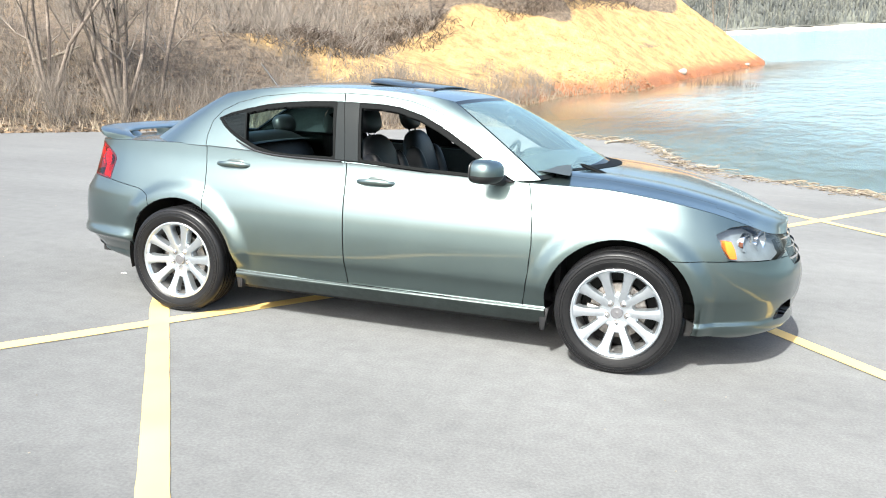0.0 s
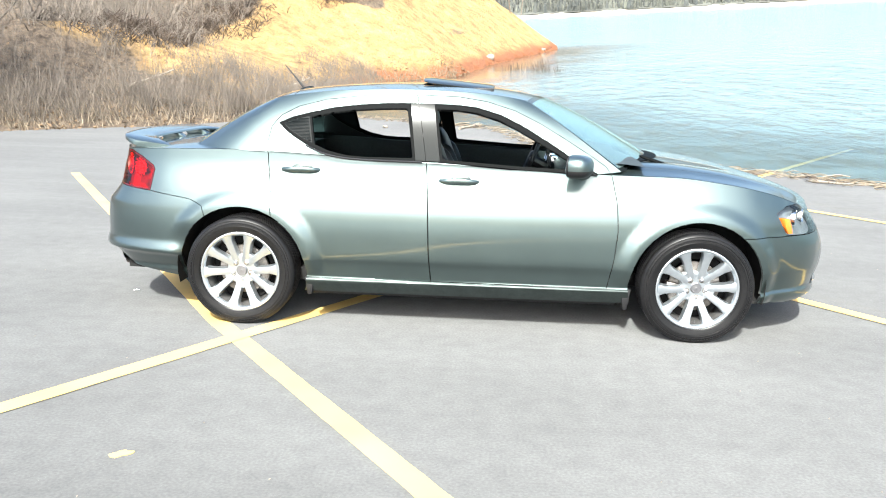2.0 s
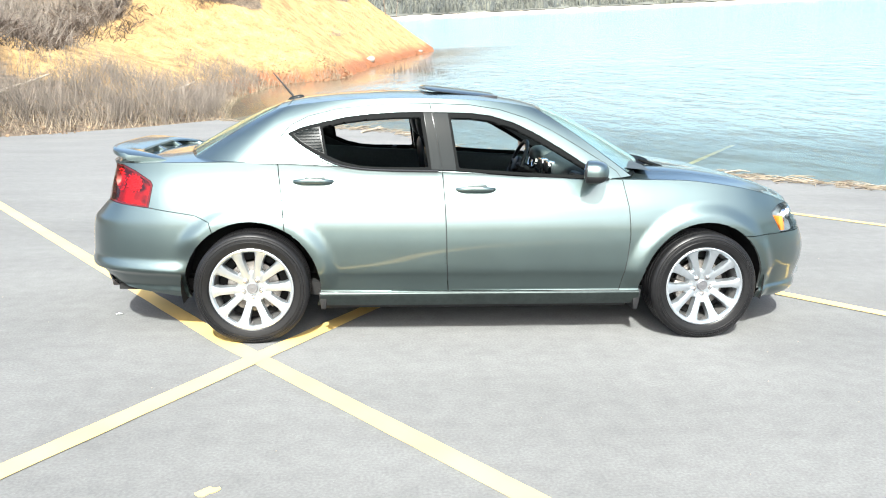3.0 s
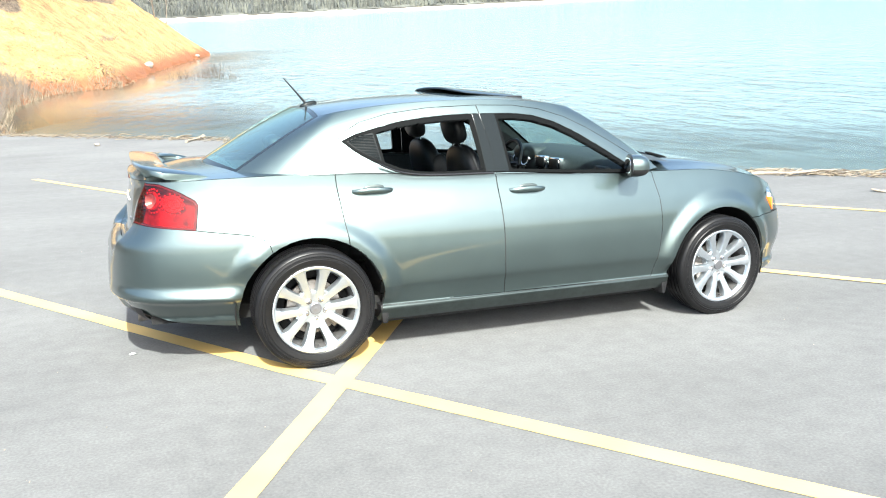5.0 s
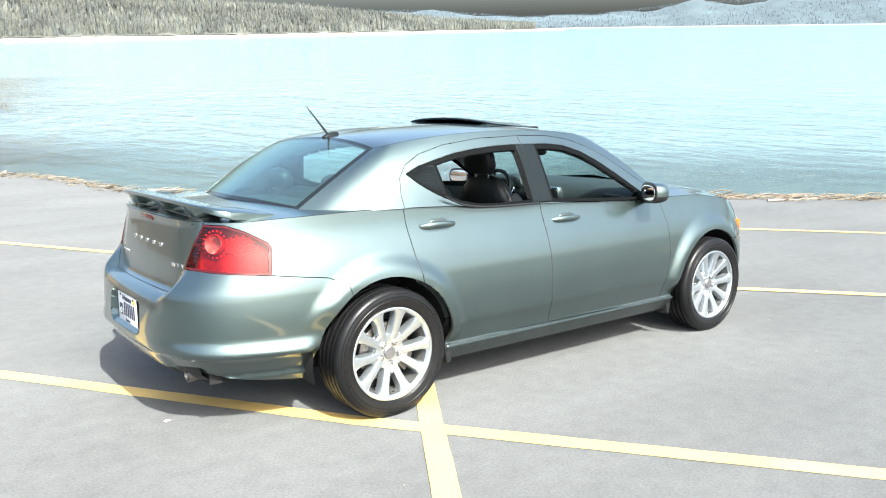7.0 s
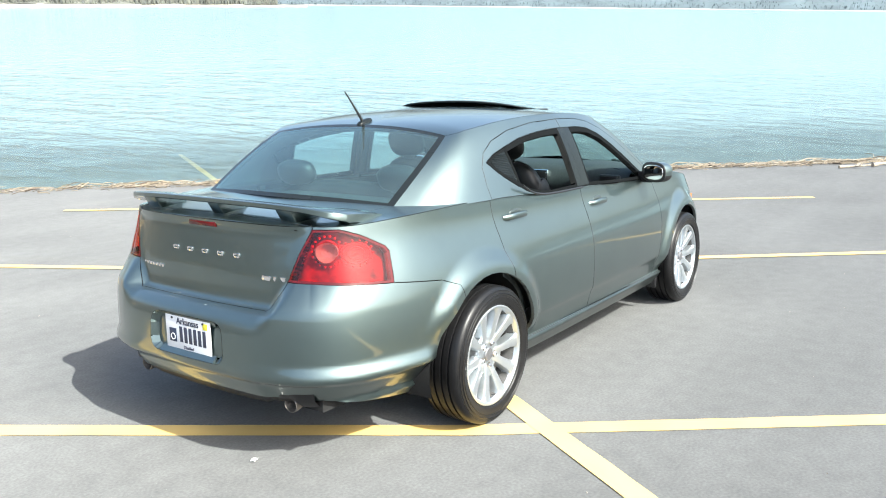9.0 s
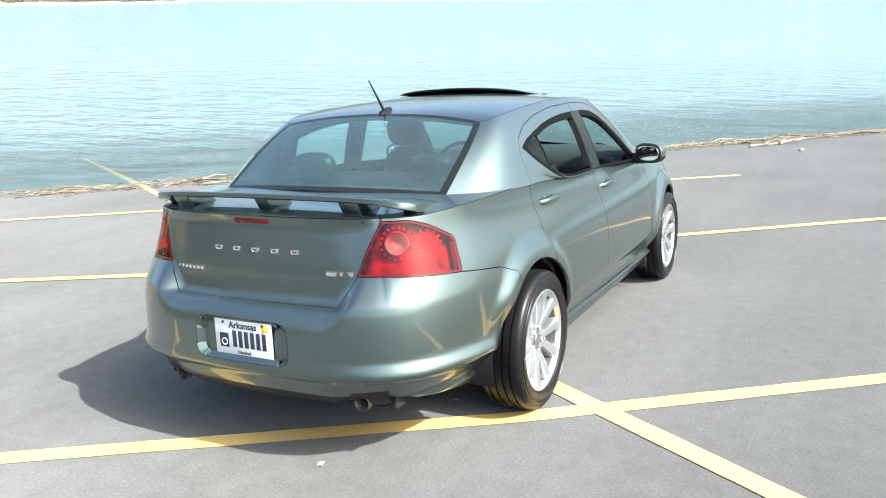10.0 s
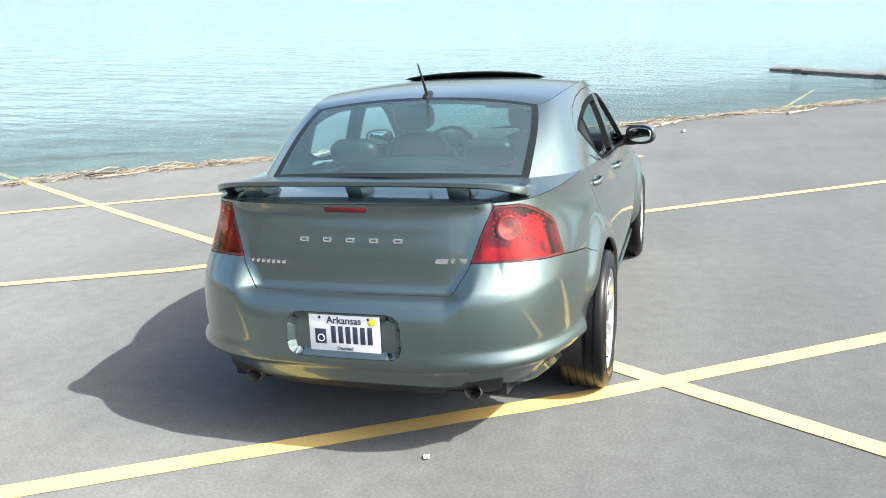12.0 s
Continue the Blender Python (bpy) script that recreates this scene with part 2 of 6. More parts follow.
def water_material():
    """Rippled lake water: clear over the ramp by the shore, turbid blue-green further out."""
    m = bpy.data.materials.new("lake_water")
    m.use_nodes = True
    nt = m.node_tree
    b = nt.nodes["Principled BSDF"]
    b.inputs["Base Color"].default_value = (0.17, 0.25, 0.258, 1)
    b.inputs["Roughness"].default_value = 0.1
    b.inputs["Specular IOR Level"].default_value = 0.4
    b.inputs["IOR"].default_value = 1.33
    tc = nt.nodes.new("ShaderNodeTexCoord")
    mp = nt.nodes.new("ShaderNodeMapping")
    mp.inputs["Rotation"].default_value = (0, 0, radians(-43))
    mp.inputs["Scale"].default_value = (1.35, 0.62, 1)
    nt.links.new(tc.outputs["Object"], mp.inputs["Vector"])
    n1 = nt.nodes.new("ShaderNodeTexNoise")
    n1.inputs["Scale"].default_value, n1.inputs["Detail"].default_value, n1.inputs["Roughness"].default_value = 1.25, 5, 0.56
    n2 = nt.nodes.new("ShaderNodeTexNoise")
    n2.inputs["Scale"].default_value, n2.inputs["Detail"].default_value = 0.4, 3
    for n in (n1, n2):
        nt.links.new(mp.outputs[0], n.inputs["Vector"])
    s = nt.nodes.new("ShaderNodeMath")
    s.operation = 'MULTIPLY_ADD'
    s.inputs[1].default_value = 0.7
    nt.links.new(n2.outputs["Fac"], s.inputs[0])
    nt.links.new(n1.outputs["Fac"], s.inputs[2])
    bp = nt.nodes.new("ShaderNodeBump")
    bp.inputs["Strength"].default_value, bp.inputs["Distance"].default_value = 1.0, 0.36
    nt.links.new(s.outputs[0], bp.inputs["Height"])
    nt.links.new(bp.outputs[0], b.inputs["Normal"])
    a = nt.nodes.new("ShaderNodeAttribute")
    a.attribute_name = "depth"
    # darker over the shallow ramp, milky further out
    hue = nt.nodes.new("ShaderNodeValToRGB")
    hue.color_ramp.elements[0].color = (0.15, 0.208, 0.222, 1)
    hue.color_ramp.elements[1].color = (0.21, 0.305, 0.31, 1)
    deep = nt.nodes.new("ShaderNodeMath")
    deep.operation = 'MULTIPLY'
    deep.inputs[1].default_value = 0.38
    nt.links.new(a.outputs["Fac"], deep.inputs[0])
    nt.links.new(deep.outputs[0], hue.inputs[0])
    # the clay bank's brown reflection put into the colour; calmer water in its lee
    lee_reflection = nt.nodes.new("ShaderNodeAttribute")
    lee_reflection.attribute_name = "lee_reflection"
    bank_brown = nt.nodes.new("ShaderNodeMix")
    bank_brown.data_type = 'RGBA'
    bank_brown.inputs[7].default_value = (0.125, 0.094, 0.064, 1)
    nt.links.new(lee_reflection.outputs["Fac"], bank_brown.inputs[0])
    nt.links.new(hue.outputs[0], bank_brown.inputs[6])
    nt.links.new(bank_brown.outputs[2], b.inputs["Base Color"])
    calm = nt.nodes.new("ShaderNodeMapRange")
    calm.inputs["To Min"].default_value, calm.inputs["To Max"].default_value = 1.0, 0.05
    nt.links.new(lee_reflection.outputs["Fac"], calm.inputs["Value"])
    nt.links.new(calm.outputs[0], bp.inputs["Strength"])
    clear = nt.nodes.new("ShaderNodeMapRange")
    clear.inputs["From Min"].default_value, clear.inputs["From Max"].default_value = 0.0, 0.75
    clear.inputs["To Min"].default_value, clear.inputs["To Max"].default_value = 0.38, 1.0
    nt.links.new(a.outputs["Fac"], clear.inputs["Value"])
    tr = nt.nodes.new("ShaderNodeBsdfTransparent")
    tr.inputs[0].default_value = (0.75, 0.88, 0.87, 1)
    mx = nt.nodes.new("ShaderNodeMixShader")
    nt.links.new(clear.outputs[0], mx.inputs[0])
    nt.links.new(tr.outputs[0], mx.inputs[1])
    nt.links.new(b.outputs[0], mx.inputs[2])
    nt.links.new(mx.outputs[0], nt.nodes["Material Output"].inputs[0])
    return m


def vary_islands(m, amount):
    """Lets the joined pieces of a mesh differ in tone."""
    nt = m.node_tree
    b = nt.nodes["Principled BSDF"]
    old = b.inputs["Base Color"].links[0].from_socket
    g = nt.nodes.new("ShaderNodeNewGeometry")
    r = nt.nodes.new("ShaderNodeValToRGB")
    r.color_ramp.elements[0].color = (1 - amount, 1 - amount, 1 - 0.8 * amount, 1)
    r.color_ramp.elements[1].color = (1 + amount, 1 + 0.7 * amount, 1 + 0.3 * amount, 1)
    nt.links.new(g.outputs["Random Per Island"], r.inputs[0])
    mx = nt.nodes.new("ShaderNodeMix")
    mx.data_type, mx.blend_type = 'RGBA', 'MULTIPLY'
    mx.inputs["Factor"].default_value = 1.0
    nt.links.new(old, mx.inputs[6])
    nt.links.new(r.outputs[0], mx.inputs[7])
    nt.links.new(mx.outputs[2], b.inputs["Base Color"])


PAINT = paint_material()
SEAM = material("seam_sealant", (0.02, 0.024, 0.024), 0.7, grain=0.3, scale=30)
BLACK = material("black_plastic", (0.012, 0.012, 0.013), 0.45, grain=0.2, scale=120, bump=0.05)
# the sill is a darker grey-green than the car paint above it
SILL_GREY = material("dark_sill", (0.05, 0.064, 0.062), 0.36, 0.7, 0.4, grain=0.15, scale=30, blotch=0.15, blotch_scale=4)
TRIM_BLACK = material("window_rubber", (0.004, 0.0046, 0.0048), 0.6, spec=0.05, grain=0.2, scale=60)
PILLAR_FILM = material("pillar_film", (0.011, 0.014, 0.015), 0.16, spec=0.14)
GLOSS_BLACK = material("gloss_black", (0.011, 0.0135, 0.0145), 0.07, spec=0.16)
RUBBER = material("tyre_rubber", (0.0085, 0.0085, 0.009), 0.36, spec=0.24, grain=0.25, scale=60, bump=0.06, blotch=0.2, blotch_scale=6)
ALLOY = material("alloy", (0.555, 0.595, 0.625), 0.3, 0.88, grain=0.05, scale=30)
CHROME = material("chrome", (0.85, 0.85, 0.86), 0.12, 1.0)
STEEL = material("brake_steel", (0.24, 0.22, 0.2), 0.45, 0.8, grain=0.4, scale=25)
LEATHER = material("black_leather", (0.014, 0.0155, 0.0165), 0.45, grain=0.2, scale=60, bump=0.04)
TRIM_GREY = material("cabin_trim", (0.032, 0.04, 0.042), 0.6, grain=0.2, scale=50, bump=0.03)
DARK = material("underbody", (0.008, 0.008, 0.008), 0.9, grain=0.3, scale=20)
LAMP_RED = material("lamp_red", (0.075, 0.002, 0.0025), 0.12, 0.0, 0.2, blotch=0.25, blotch_scale=14)
LAMP_BRIGHT = material("lamp_bright_red", (0.75, 0.03, 0.025), 0.15, 0.2, 1.0)
LAMP_CLEAR = material("lamp_clear", (0.5, 0.3, 0.29), 0.12, 0.5, 1.0)
PLATE_WHITE = material("plate_white", (0.8, 0.8, 0.8), 0.4)
PLATE_DARK = material("plate_dark", (0.03, 0.035, 0.06), 0.5)
PLATE_BLUE = material("plate_blue", (0.02, 0.03, 0.06), 0.5)
PLATE_YELLOW = material("plate_yellow", (0.8, 0.7, 0.05), 0.5)
WINDSCREEN = glass_material("windscreen_glass", (0.72, 0.88, 0.86), 2.2, 0.13)
REAR_GLASS = glass_material("rear_glass", (0.52, 0.74, 0.73), 2.0, 0.05)
LENS = glass_material("lens_glass", (0.9, 0.93, 0.95), 0.3)
MIRROR = material("mirror_glass", (0.9, 0.9, 0.9), 0.01, 1.0)
ASPHALT = asphalt_material()
LINE_PAINT = line_paint_material()
EARTH = earth_material()
WATER = water_material()
DRIFTWOOD = material("driftwood", (0.27, 0.23, 0.18), 0.9, grain=0.45, scale=18, bump=0.3)
REED = material("dead_reed", (0.215, 0.175, 0.122), 0.9, grain=0.35, scale=5)
ROOT = material("dark_roots", (0.075, 0.055, 0.04), 0.95, grain=0.4, scale=4)
TWIG = material("bare_twigs", (0.165, 0.14, 0.116), 0.95, grain=0.3, scale=3)
DRY_GRASS = material("dry_grass", (0.25, 0.205, 0.145), 0.95, grain=0.4, scale=2)
BARK = material("bark", (0.16, 0.13, 0.105), 0.95, grain=0.4, scale=14, bump=0.5)
FAR_WOOD = material("far_wood", (0.085, 0.092, 0.083), 1.0, grain=0.45, scale=0.05, blotch=0.3, blotch_scale=0.01)
# the blue-grey base colour carries the distance haze over the far hills
HAZED_HILL = material("hazed_hill", (0.075, 0.1, 0.112), 1.0, grain=0.25, scale=0.02, blotch=0.2, blotch_scale=0.004)
vary_islands(FAR_WOOD, 0.25)
PALE_SHORE = material("pale_shore", (0.55, 0.5, 0.42), 1.0, grain=0.3, scale=0.3)
STONE = material("stone", (0.24, 0.21, 0.175), 0.9, grain=0.3, scale=8, bump=0.4)
CONCRETE = material("old_concrete", (0.085, 0.082, 0.08), 0.9, grain=0.3, scale=6, bump=0.3)
PAPER = material("paper_scrap", (0.75, 0.74, 0.7), 0.8)


# ---- mesh kit ----
def mesh_of(name, verts, faces, normals=None, smooth=True, mats=()):
    me = bpy.data.meshes.new(name)
    me.from_pydata([tuple(v) for v in verts], [], [tuple(f) for f in faces])
    me.validate(clean_customdata=False)
    me.update()
    if smooth:
        me.polygons.foreach_set("use_smooth", [True] * len(me.polygons))
    if normals is not None and len(normals) == len(me.vertices):
        me.normals_split_custom_set_from_vertices([tuple(n) for n in normals])
    for m in mats:
        me.materials.append(m)
    return me


def part(name, data, mat, parent, label="", angle=None):
    """One mesh object under a thing or a part, from a bmesh or a mesh."""
    if isinstance(data, bmesh.types.BMesh):
        bm = data
        bmesh.ops.recalc_face_normals(bm, faces=bm.faces)
        me = bpy.data.meshes.new(name)
        bm.to_mesh(me)
        bm.free()
        me.polygons.foreach_set("use_smooth", [True] * len(me.polygons))
        me.set_sharp_from_angle(angle=radians(angle or 35))
    else:
        me = data
    if mat and not me.materials:
        me.materials.append(mat)
    ob = new(name, me)
    if parent is not None:
        ob.parent = parent
    if label:
        tagged(ob, label)
    return ob


def thing(name, m, label, category, group="", kind=""):
    ob = new(name)
    ob.empty_display_size = 0.2
    ob.matrix_world = m
    return tagged(ob, label, category, group, kind)


def smooth_curve(xs, ys):
    """A monotone cubic through points, as a function of x."""
    xs, ys = np.array(xs, float), np.array(ys, float)
    h = np.diff(xs)
    s = np.diff(ys) / h
    m = np.zeros(len(xs))
    m[0], m[-1] = s[0], s[-1]
    for i in range(1, len(xs) - 1):
        if s[i - 1] * s[i] > 0:
            w1, w2 = 2 * h[i] + h[i - 1], h[i] + 2 * h[i - 1]
            m[i] = (w1 + w2) / (w1 / s[i - 1] + w2 / s[i])

    def f(x):
        x = min(max(x, xs[0]), xs[-1])
        i = min(max(int(np.searchsorted(xs, x)) - 1, 0), len(h) - 1)
        t = (x - xs[i]) / h[i]
        return float((2 * t**3 - 3 * t**2 + 1) * ys[i] + (t**3 - 2 * t**2 + t) * h[i] * m[i] + (-2 * t**3 + 3 * t**2) * ys[i + 1] + (t**3 - t**2) * h[i] * m[i + 1])
    return f


def rounded_path(points, step):
    """Catmull-Rom through points, resampled at even steps; rows of coordinates."""
    p = np.array(points, float)
    q = np.vstack([2 * p[0] - p[1], p, 2 * p[-1] - p[-2]])
    out = []
    for i in range(1, len(q) - 2):
        for t in np.linspace(0, 1, 16, endpoint=False):
            out.append(0.5 * (2 * q[i] + (q[i + 1] - q[i - 1]) * t + (2 * q[i - 1] - 5 * q[i] + 4 * q[i + 1] - q[i + 2]) * t**2 + (3 * q[i] - q[i - 1] - 3 * q[i + 1] + q[i + 2]) * t**3))
    out = np.array(out + [q[-2]])
    d = np.concatenate([[0], np.cumsum(np.linalg.norm(np.diff(out, axis=0), axis=1))])
    n = max(2, int(d[-1] / step) + 1)
    s = np.linspace(0, d[-1], n)
    return np.stack([np.interp(s, d, out[:, k]) for k in range(p.shape[1])], axis=1)


def ease(a, b, x):
    t = min(max((x - a) / (b - a), 0.0), 1.0)
    return t * t * (3 - 2 * t)


def grid_bm(rows):
    bm = bmesh.new()
    vs = [[bm.verts.new(p) for p in r] for r in rows]
    for i in range(len(vs) - 1):
        for j in range(len(vs[i]) - 1):
            q = [vs[i][j], vs[i + 1][j], vs[i + 1][j + 1], vs[i][j + 1]]
            if (q[0].co - q[3].co).length < 1e-5:
                q = q[:3]
            elif (q[1].co - q[2].co).length < 1e-5:
                q = [q[0], q[1], q[3]]
            if len({v.co.to_tuple(6) for v in q}) >= 3:
                bm.faces.new(q)
    bmesh.ops.remove_doubles(bm, verts=bm.verts, dist=1e-5)
    return bm


def box_bm(size, at=(0, 0, 0), bevel=0.0, segments=2, m=None):
    bm = bmesh.new()
    bmesh.ops.create_cube(bm, size=1, matrix=Matrix.Diagonal((*size, 1)))
    if bevel:
        bmesh.ops.bevel(bm, geom=bm.edges[:], offset=bevel, segments=segments, profile=0.5, affect='EDGES')
    bmesh.ops.transform(bm, matrix=Matrix.Translation(at) @ (m or Matrix()), verts=bm.verts)
    return bm


def lathe_bm(profile, steps=48, axis='Y'):
    """Turn a list of (along, radius) about an axis."""
    bm = bmesh.new()
    rings = []
    for a, r in profile:
        ring = []
        for k in range(steps):
            w = 2 * math.pi * k / steps
            c, s = r * math.cos(w), r * math.sin(w)
            ring.append(bm.verts.new((c, a, s) if axis == 'Y' else (a, c, s) if axis == 'X' else (c, s, a)))
        rings.append(ring)
    for i in range(len(rings) - 1):
        for k in range(steps):
            bm.faces.new((rings[i][k], rings[i][(k + 1) % steps], rings[i + 1][(k + 1) % steps], rings[i + 1][k]))
    return bm


def prism_bm(outline, lo, hi, axis='Y', bevel=0.0, segments=2):
    """A polygon (two coordinates) drawn out along an axis from lo to hi."""
    bm = bmesh.new()

    def at(u, v, w):
        return (u, w, v) if axis == 'Y' else (w, u, v) if axis == 'X' else (u, v, w)
    a = [bm.verts.new(at(u, v, lo)) for u, v in outline]
    b = [bm.verts.new(at(u, v, hi)) for u, v in outline]
    bm.faces.new(a)
    bm.faces.new(b[::-1])
    n = len(outline)
    for i in range(n):
        bm.faces.new((a[i], a[(i + 1) % n], b[(i + 1) % n], b[i]))
    bmesh.ops.recalc_face_normals(bm, faces=bm.faces)
    if bevel:
        bmesh.ops.bevel(bm, geom=bm.edges[:], offset=bevel, segments=segments, profile=0.5, affect='EDGES')
    return bm


def tube_bm(path, radius, sides=8, taper=1.0):
    bm = bmesh.new()
    add_tube(bm, [Vector(p) for p in path], radius, sides, taper)
    return bm


def add_tube(bm, path, radius, sides=6, taper=1.0):
    rings = []
    n = len(path)
    for i, p in enumerate(path):
        d = (path[min(i + 1, n - 1)] - path[max(i - 1, 0)]).normalized()
        u = d.orthogonal().normalized() if abs(d.z) > 0.99 else d.cross(Vector((0, 0, 1))).normalized()
        v = d.cross(u)
        r = radius * (1 + (taper - 1) * i / max(1, n - 1))
        rings.append([bm.verts.new(p + r * (math.cos(w) * u + math.sin(w) * v)) for w in [2 * math.pi * k / sides for k in range(sides)]])
    for i in range(n - 1):
        for k in range(sides):
            bm.faces.new((rings[i][k], rings[i][(k + 1) % sides], rings[i + 1][(k + 1) % sides], rings[i + 1][k]))
    bm.faces.new(rings[0][::-1])
    bm.faces.new(rings[-1])


def merged(*bms):
    out = bmesh.new()
    for b in bms:
        me = bpy.data.meshes.new("tmp")
        b.to_mesh(me)
        b.free()
        out.from_mesh(me)
        bpy.data.meshes.remove(me)
    return out


def cut_outline(bm, poly, axes=(0, 2), keep=None):
    """Cut the faces of bm along a closed outline given in two axes; the third is looked along."""
    n = len(poly)
    a0, a1 = axes
    for i in range(n):
        (p0, p1), (q0, q1) = poly[i], poly[(i + 1) % n]
        lo0, hi0, lo1, hi1 = min(p0, q0) - 1e-3, max(p0, q0) + 1e-3, min(p1, q1) - 1e-3, max(p1, q1) + 1e-3
        hit = []
        for f in bm.faces:
            c0 = [v.co[a0] for v in f.verts]
            if min(c0) > hi0 or max(c0) < lo0:
                continue
            c1 = [v.co[a1] for v in f.verts]
            if min(c1) > hi1 or max(c1) < lo1 or (keep and not keep(f)):
                continue
            hit.append(f)
        if not hit:
            continue
        co, no = [0, 0, 0], [0, 0, 0]
        co[a0], co[a1] = p0, p1
        no[a0], no[a1] = -(q1 - p1), q0 - p0
        geom = list({e for f in hit for e in (*f.edges, *f.verts)}) + hit
        bmesh.ops.bisect_plane(bm, geom=geom, dist=2e-5, plane_co=co, plane_no=no)


def inside(poly, x, y):
    c = False
    n = len(poly)
    for i in range(n):
        x0, y0 = poly[i]
        x1, y1 = poly[i - 1]
        if (y0 > y) != (y1 > y) and x < (x1 - x0) * (y - y0) / (y1 - y0) + x0:
            c = not c
    return c


def shell(bm, faces, both=False, mirror=False, gap=0.0022, flange=0.018, lift=0.0):
    """Verts, faces and normals of some faces of a right-hand shell, with a returned edge round them. both: joined with its mirror image."""
    idx, verts, norms, fs = {}, [], [], []
    shift = {}
    for f in faces:
        for e in f.edges:
            e.tag = False
    count = {}
    for f in faces:
        for e in f.edges:
            count[e] = count.get(e, 0) + 1
    rim = [e for e, k in count.items() if k == 1 and not (abs(e.verts[0].co.y) < 1e-4 and abs(e.verts[1].co.y) < 1e-4)]
    rimv = {v for e in rim for v in e.verts}
    for f in faces:
        c = f.calc_center_median()
        for v in f.verts:
            if v in rimv:
                d = c - v.co
                d -= v.normal * d.dot(v.normal)
                if abs(v.co.y) < 1e-4:
                    d.y = 0
                shift[v] = shift.get(v, Vector()) + d.normalized()
    for f in faces:
        row = []
        for v in f.verts:
            if v not in idx:
                idx[v] = len(verts)
                n = v.normal.copy()
                if abs(v.co.y) < 1e-4:
                    n.y = 0
                    n.normalize()
                p = v.co + n * lift
                if v in shift and gap and shift[v].length > 1e-6:
                    p = p + shift[v].normalized() * gap
                verts.append(p)
                norms.append(n)
            row.append(idx[v])
        fs.append(row)
    if flange:
        low = {}
        for e in rim:
            q = []
            for v in e.verts:
                if v not in low:
                    i = idx[v]
                    low[v] = (len(verts), len(verts) + 1)
                    verts += [verts[i], v.co.copy() if flange == lift else verts[i] - norms[i] * flange]
                    norms += [norms[i], norms[i]]
                q.append(low[v])
            fs.append([q[0][0], q[1][0], q[1][1], q[0][1]])
    if both:
        n = len(verts)
        vm = [Vector((v.x, -v.y, v.z)) for v in verts]
        nm = [Vector((v.x, -v.y, v.z)) for v in norms]
        fs = fs + [[i + n for i in reversed(f)] for f in fs]
        verts, norms = verts + vm, norms + nm
    elif mirror:
        verts = [Vector((v.x, -v.y, v.z)) for v in verts]
        norms = [Vector((v.x, -v.y, v.z)) for v in norms]
        fs = [list(reversed(f)) for f in fs]
    return verts, fs, norms


def panel(name, bm, faces, mat, parent, label="", both=False, mirror=False, gap=0.0022, flange=0.018, lift=0.0, facets=False):
    v, f, n = shell(bm, faces, both, mirror, gap, flange, lift)
    me = mesh_of(name, v, f, None if facets else n, True, (mat,))
    if facets:
        me.set_sharp_from_angle(angle=radians(30))
    half = len(f) // 2 if both else len(f)
    if mat is PAINT and flange > 0 and len(me.polygons) == len(f):
        # the returned edges inside the shut lines are dark with sealant and dirt
        me.materials.append(SEAM)
        me.polygons.foreach_set("material_index", [int(k % half >= len(faces)) for k in range(len(f))])
    return part(name, me, None, parent, label)

# ---- the setting: car park, banks, lake, far shores ----
WATER_LEVEL = -1.053
BANK_EDGE = [(-26, -26), (-12.6, 9.0), (-10.9, 12.6), (-8.6, 15.6), (-5.6, 18.3), (-3.6, 21.0), (-4.2, 24.5), (-4.3, 28.0), (-3.4, 33.0), (-1.9, 34.6), (-0.5, 34.6), (0.6, 38.9), (1.5, 43.8), (6.7, 60.8), (4, 65), (-15, 76), (-90, 120)]
BANK_AREA = BANK_EDGE + [(-2500, 120), (-2500, -26)]


def lot_level(x, y):
    """Height of the car park's plane in the level world."""
    n = LOT.to_3x3() @ Vector((0, 0, 1))
    return -(n.x * x + n.y * y) / n.z


def bank_distance(x, y):
    """Metres inland from the foot of the bank (negative on the car park and the lake), and the height of its foot."""
    best, level = 1e9, 0.0
    for (ax, ay), (bx, by) in zip(BANK_EDGE[:-1], BANK_EDGE[1:]):
        ux, uy = bx - ax, by - ay
        t = min(max(((x - ax) * ux + (y - ay) * uy) / (ux * ux + uy * uy), 0), 1)
        px, py = ax + t * ux, ay + t * uy
        d = math.hypot(x - px, y - py)
        if d < best:
            best, level = d, max(lot_level(px, py), WATER_LEVEL - 0.1)
    return (best if inside(BANK_AREA, x, y) else -best), min(level, 1.6)


def ground_level(x, y):
    d, foot = bank_distance(x, y)
    if d <= 0:
        z = max(min(lot_level(x, y), 4.0), -6.0) - 0.06
        return z, d
    steep = 0.36 + 0.42 * ease(21, 40, y)
    rise = steep * min(d, 6.5) + 0.22 * max(0, min(d, 30) - 6.5)
    n = noise.noise((x * 0.35, y * 0.35, 3.0)) * 0.5 + noise.noise((x * 0.11, y * 0.11, 7.0)) * 1.3 + noise.noise((x * 1.3, y * 1.3, 1.0)) * 0.14
    return foot + rise + n * ease(0.3, 5, d), d


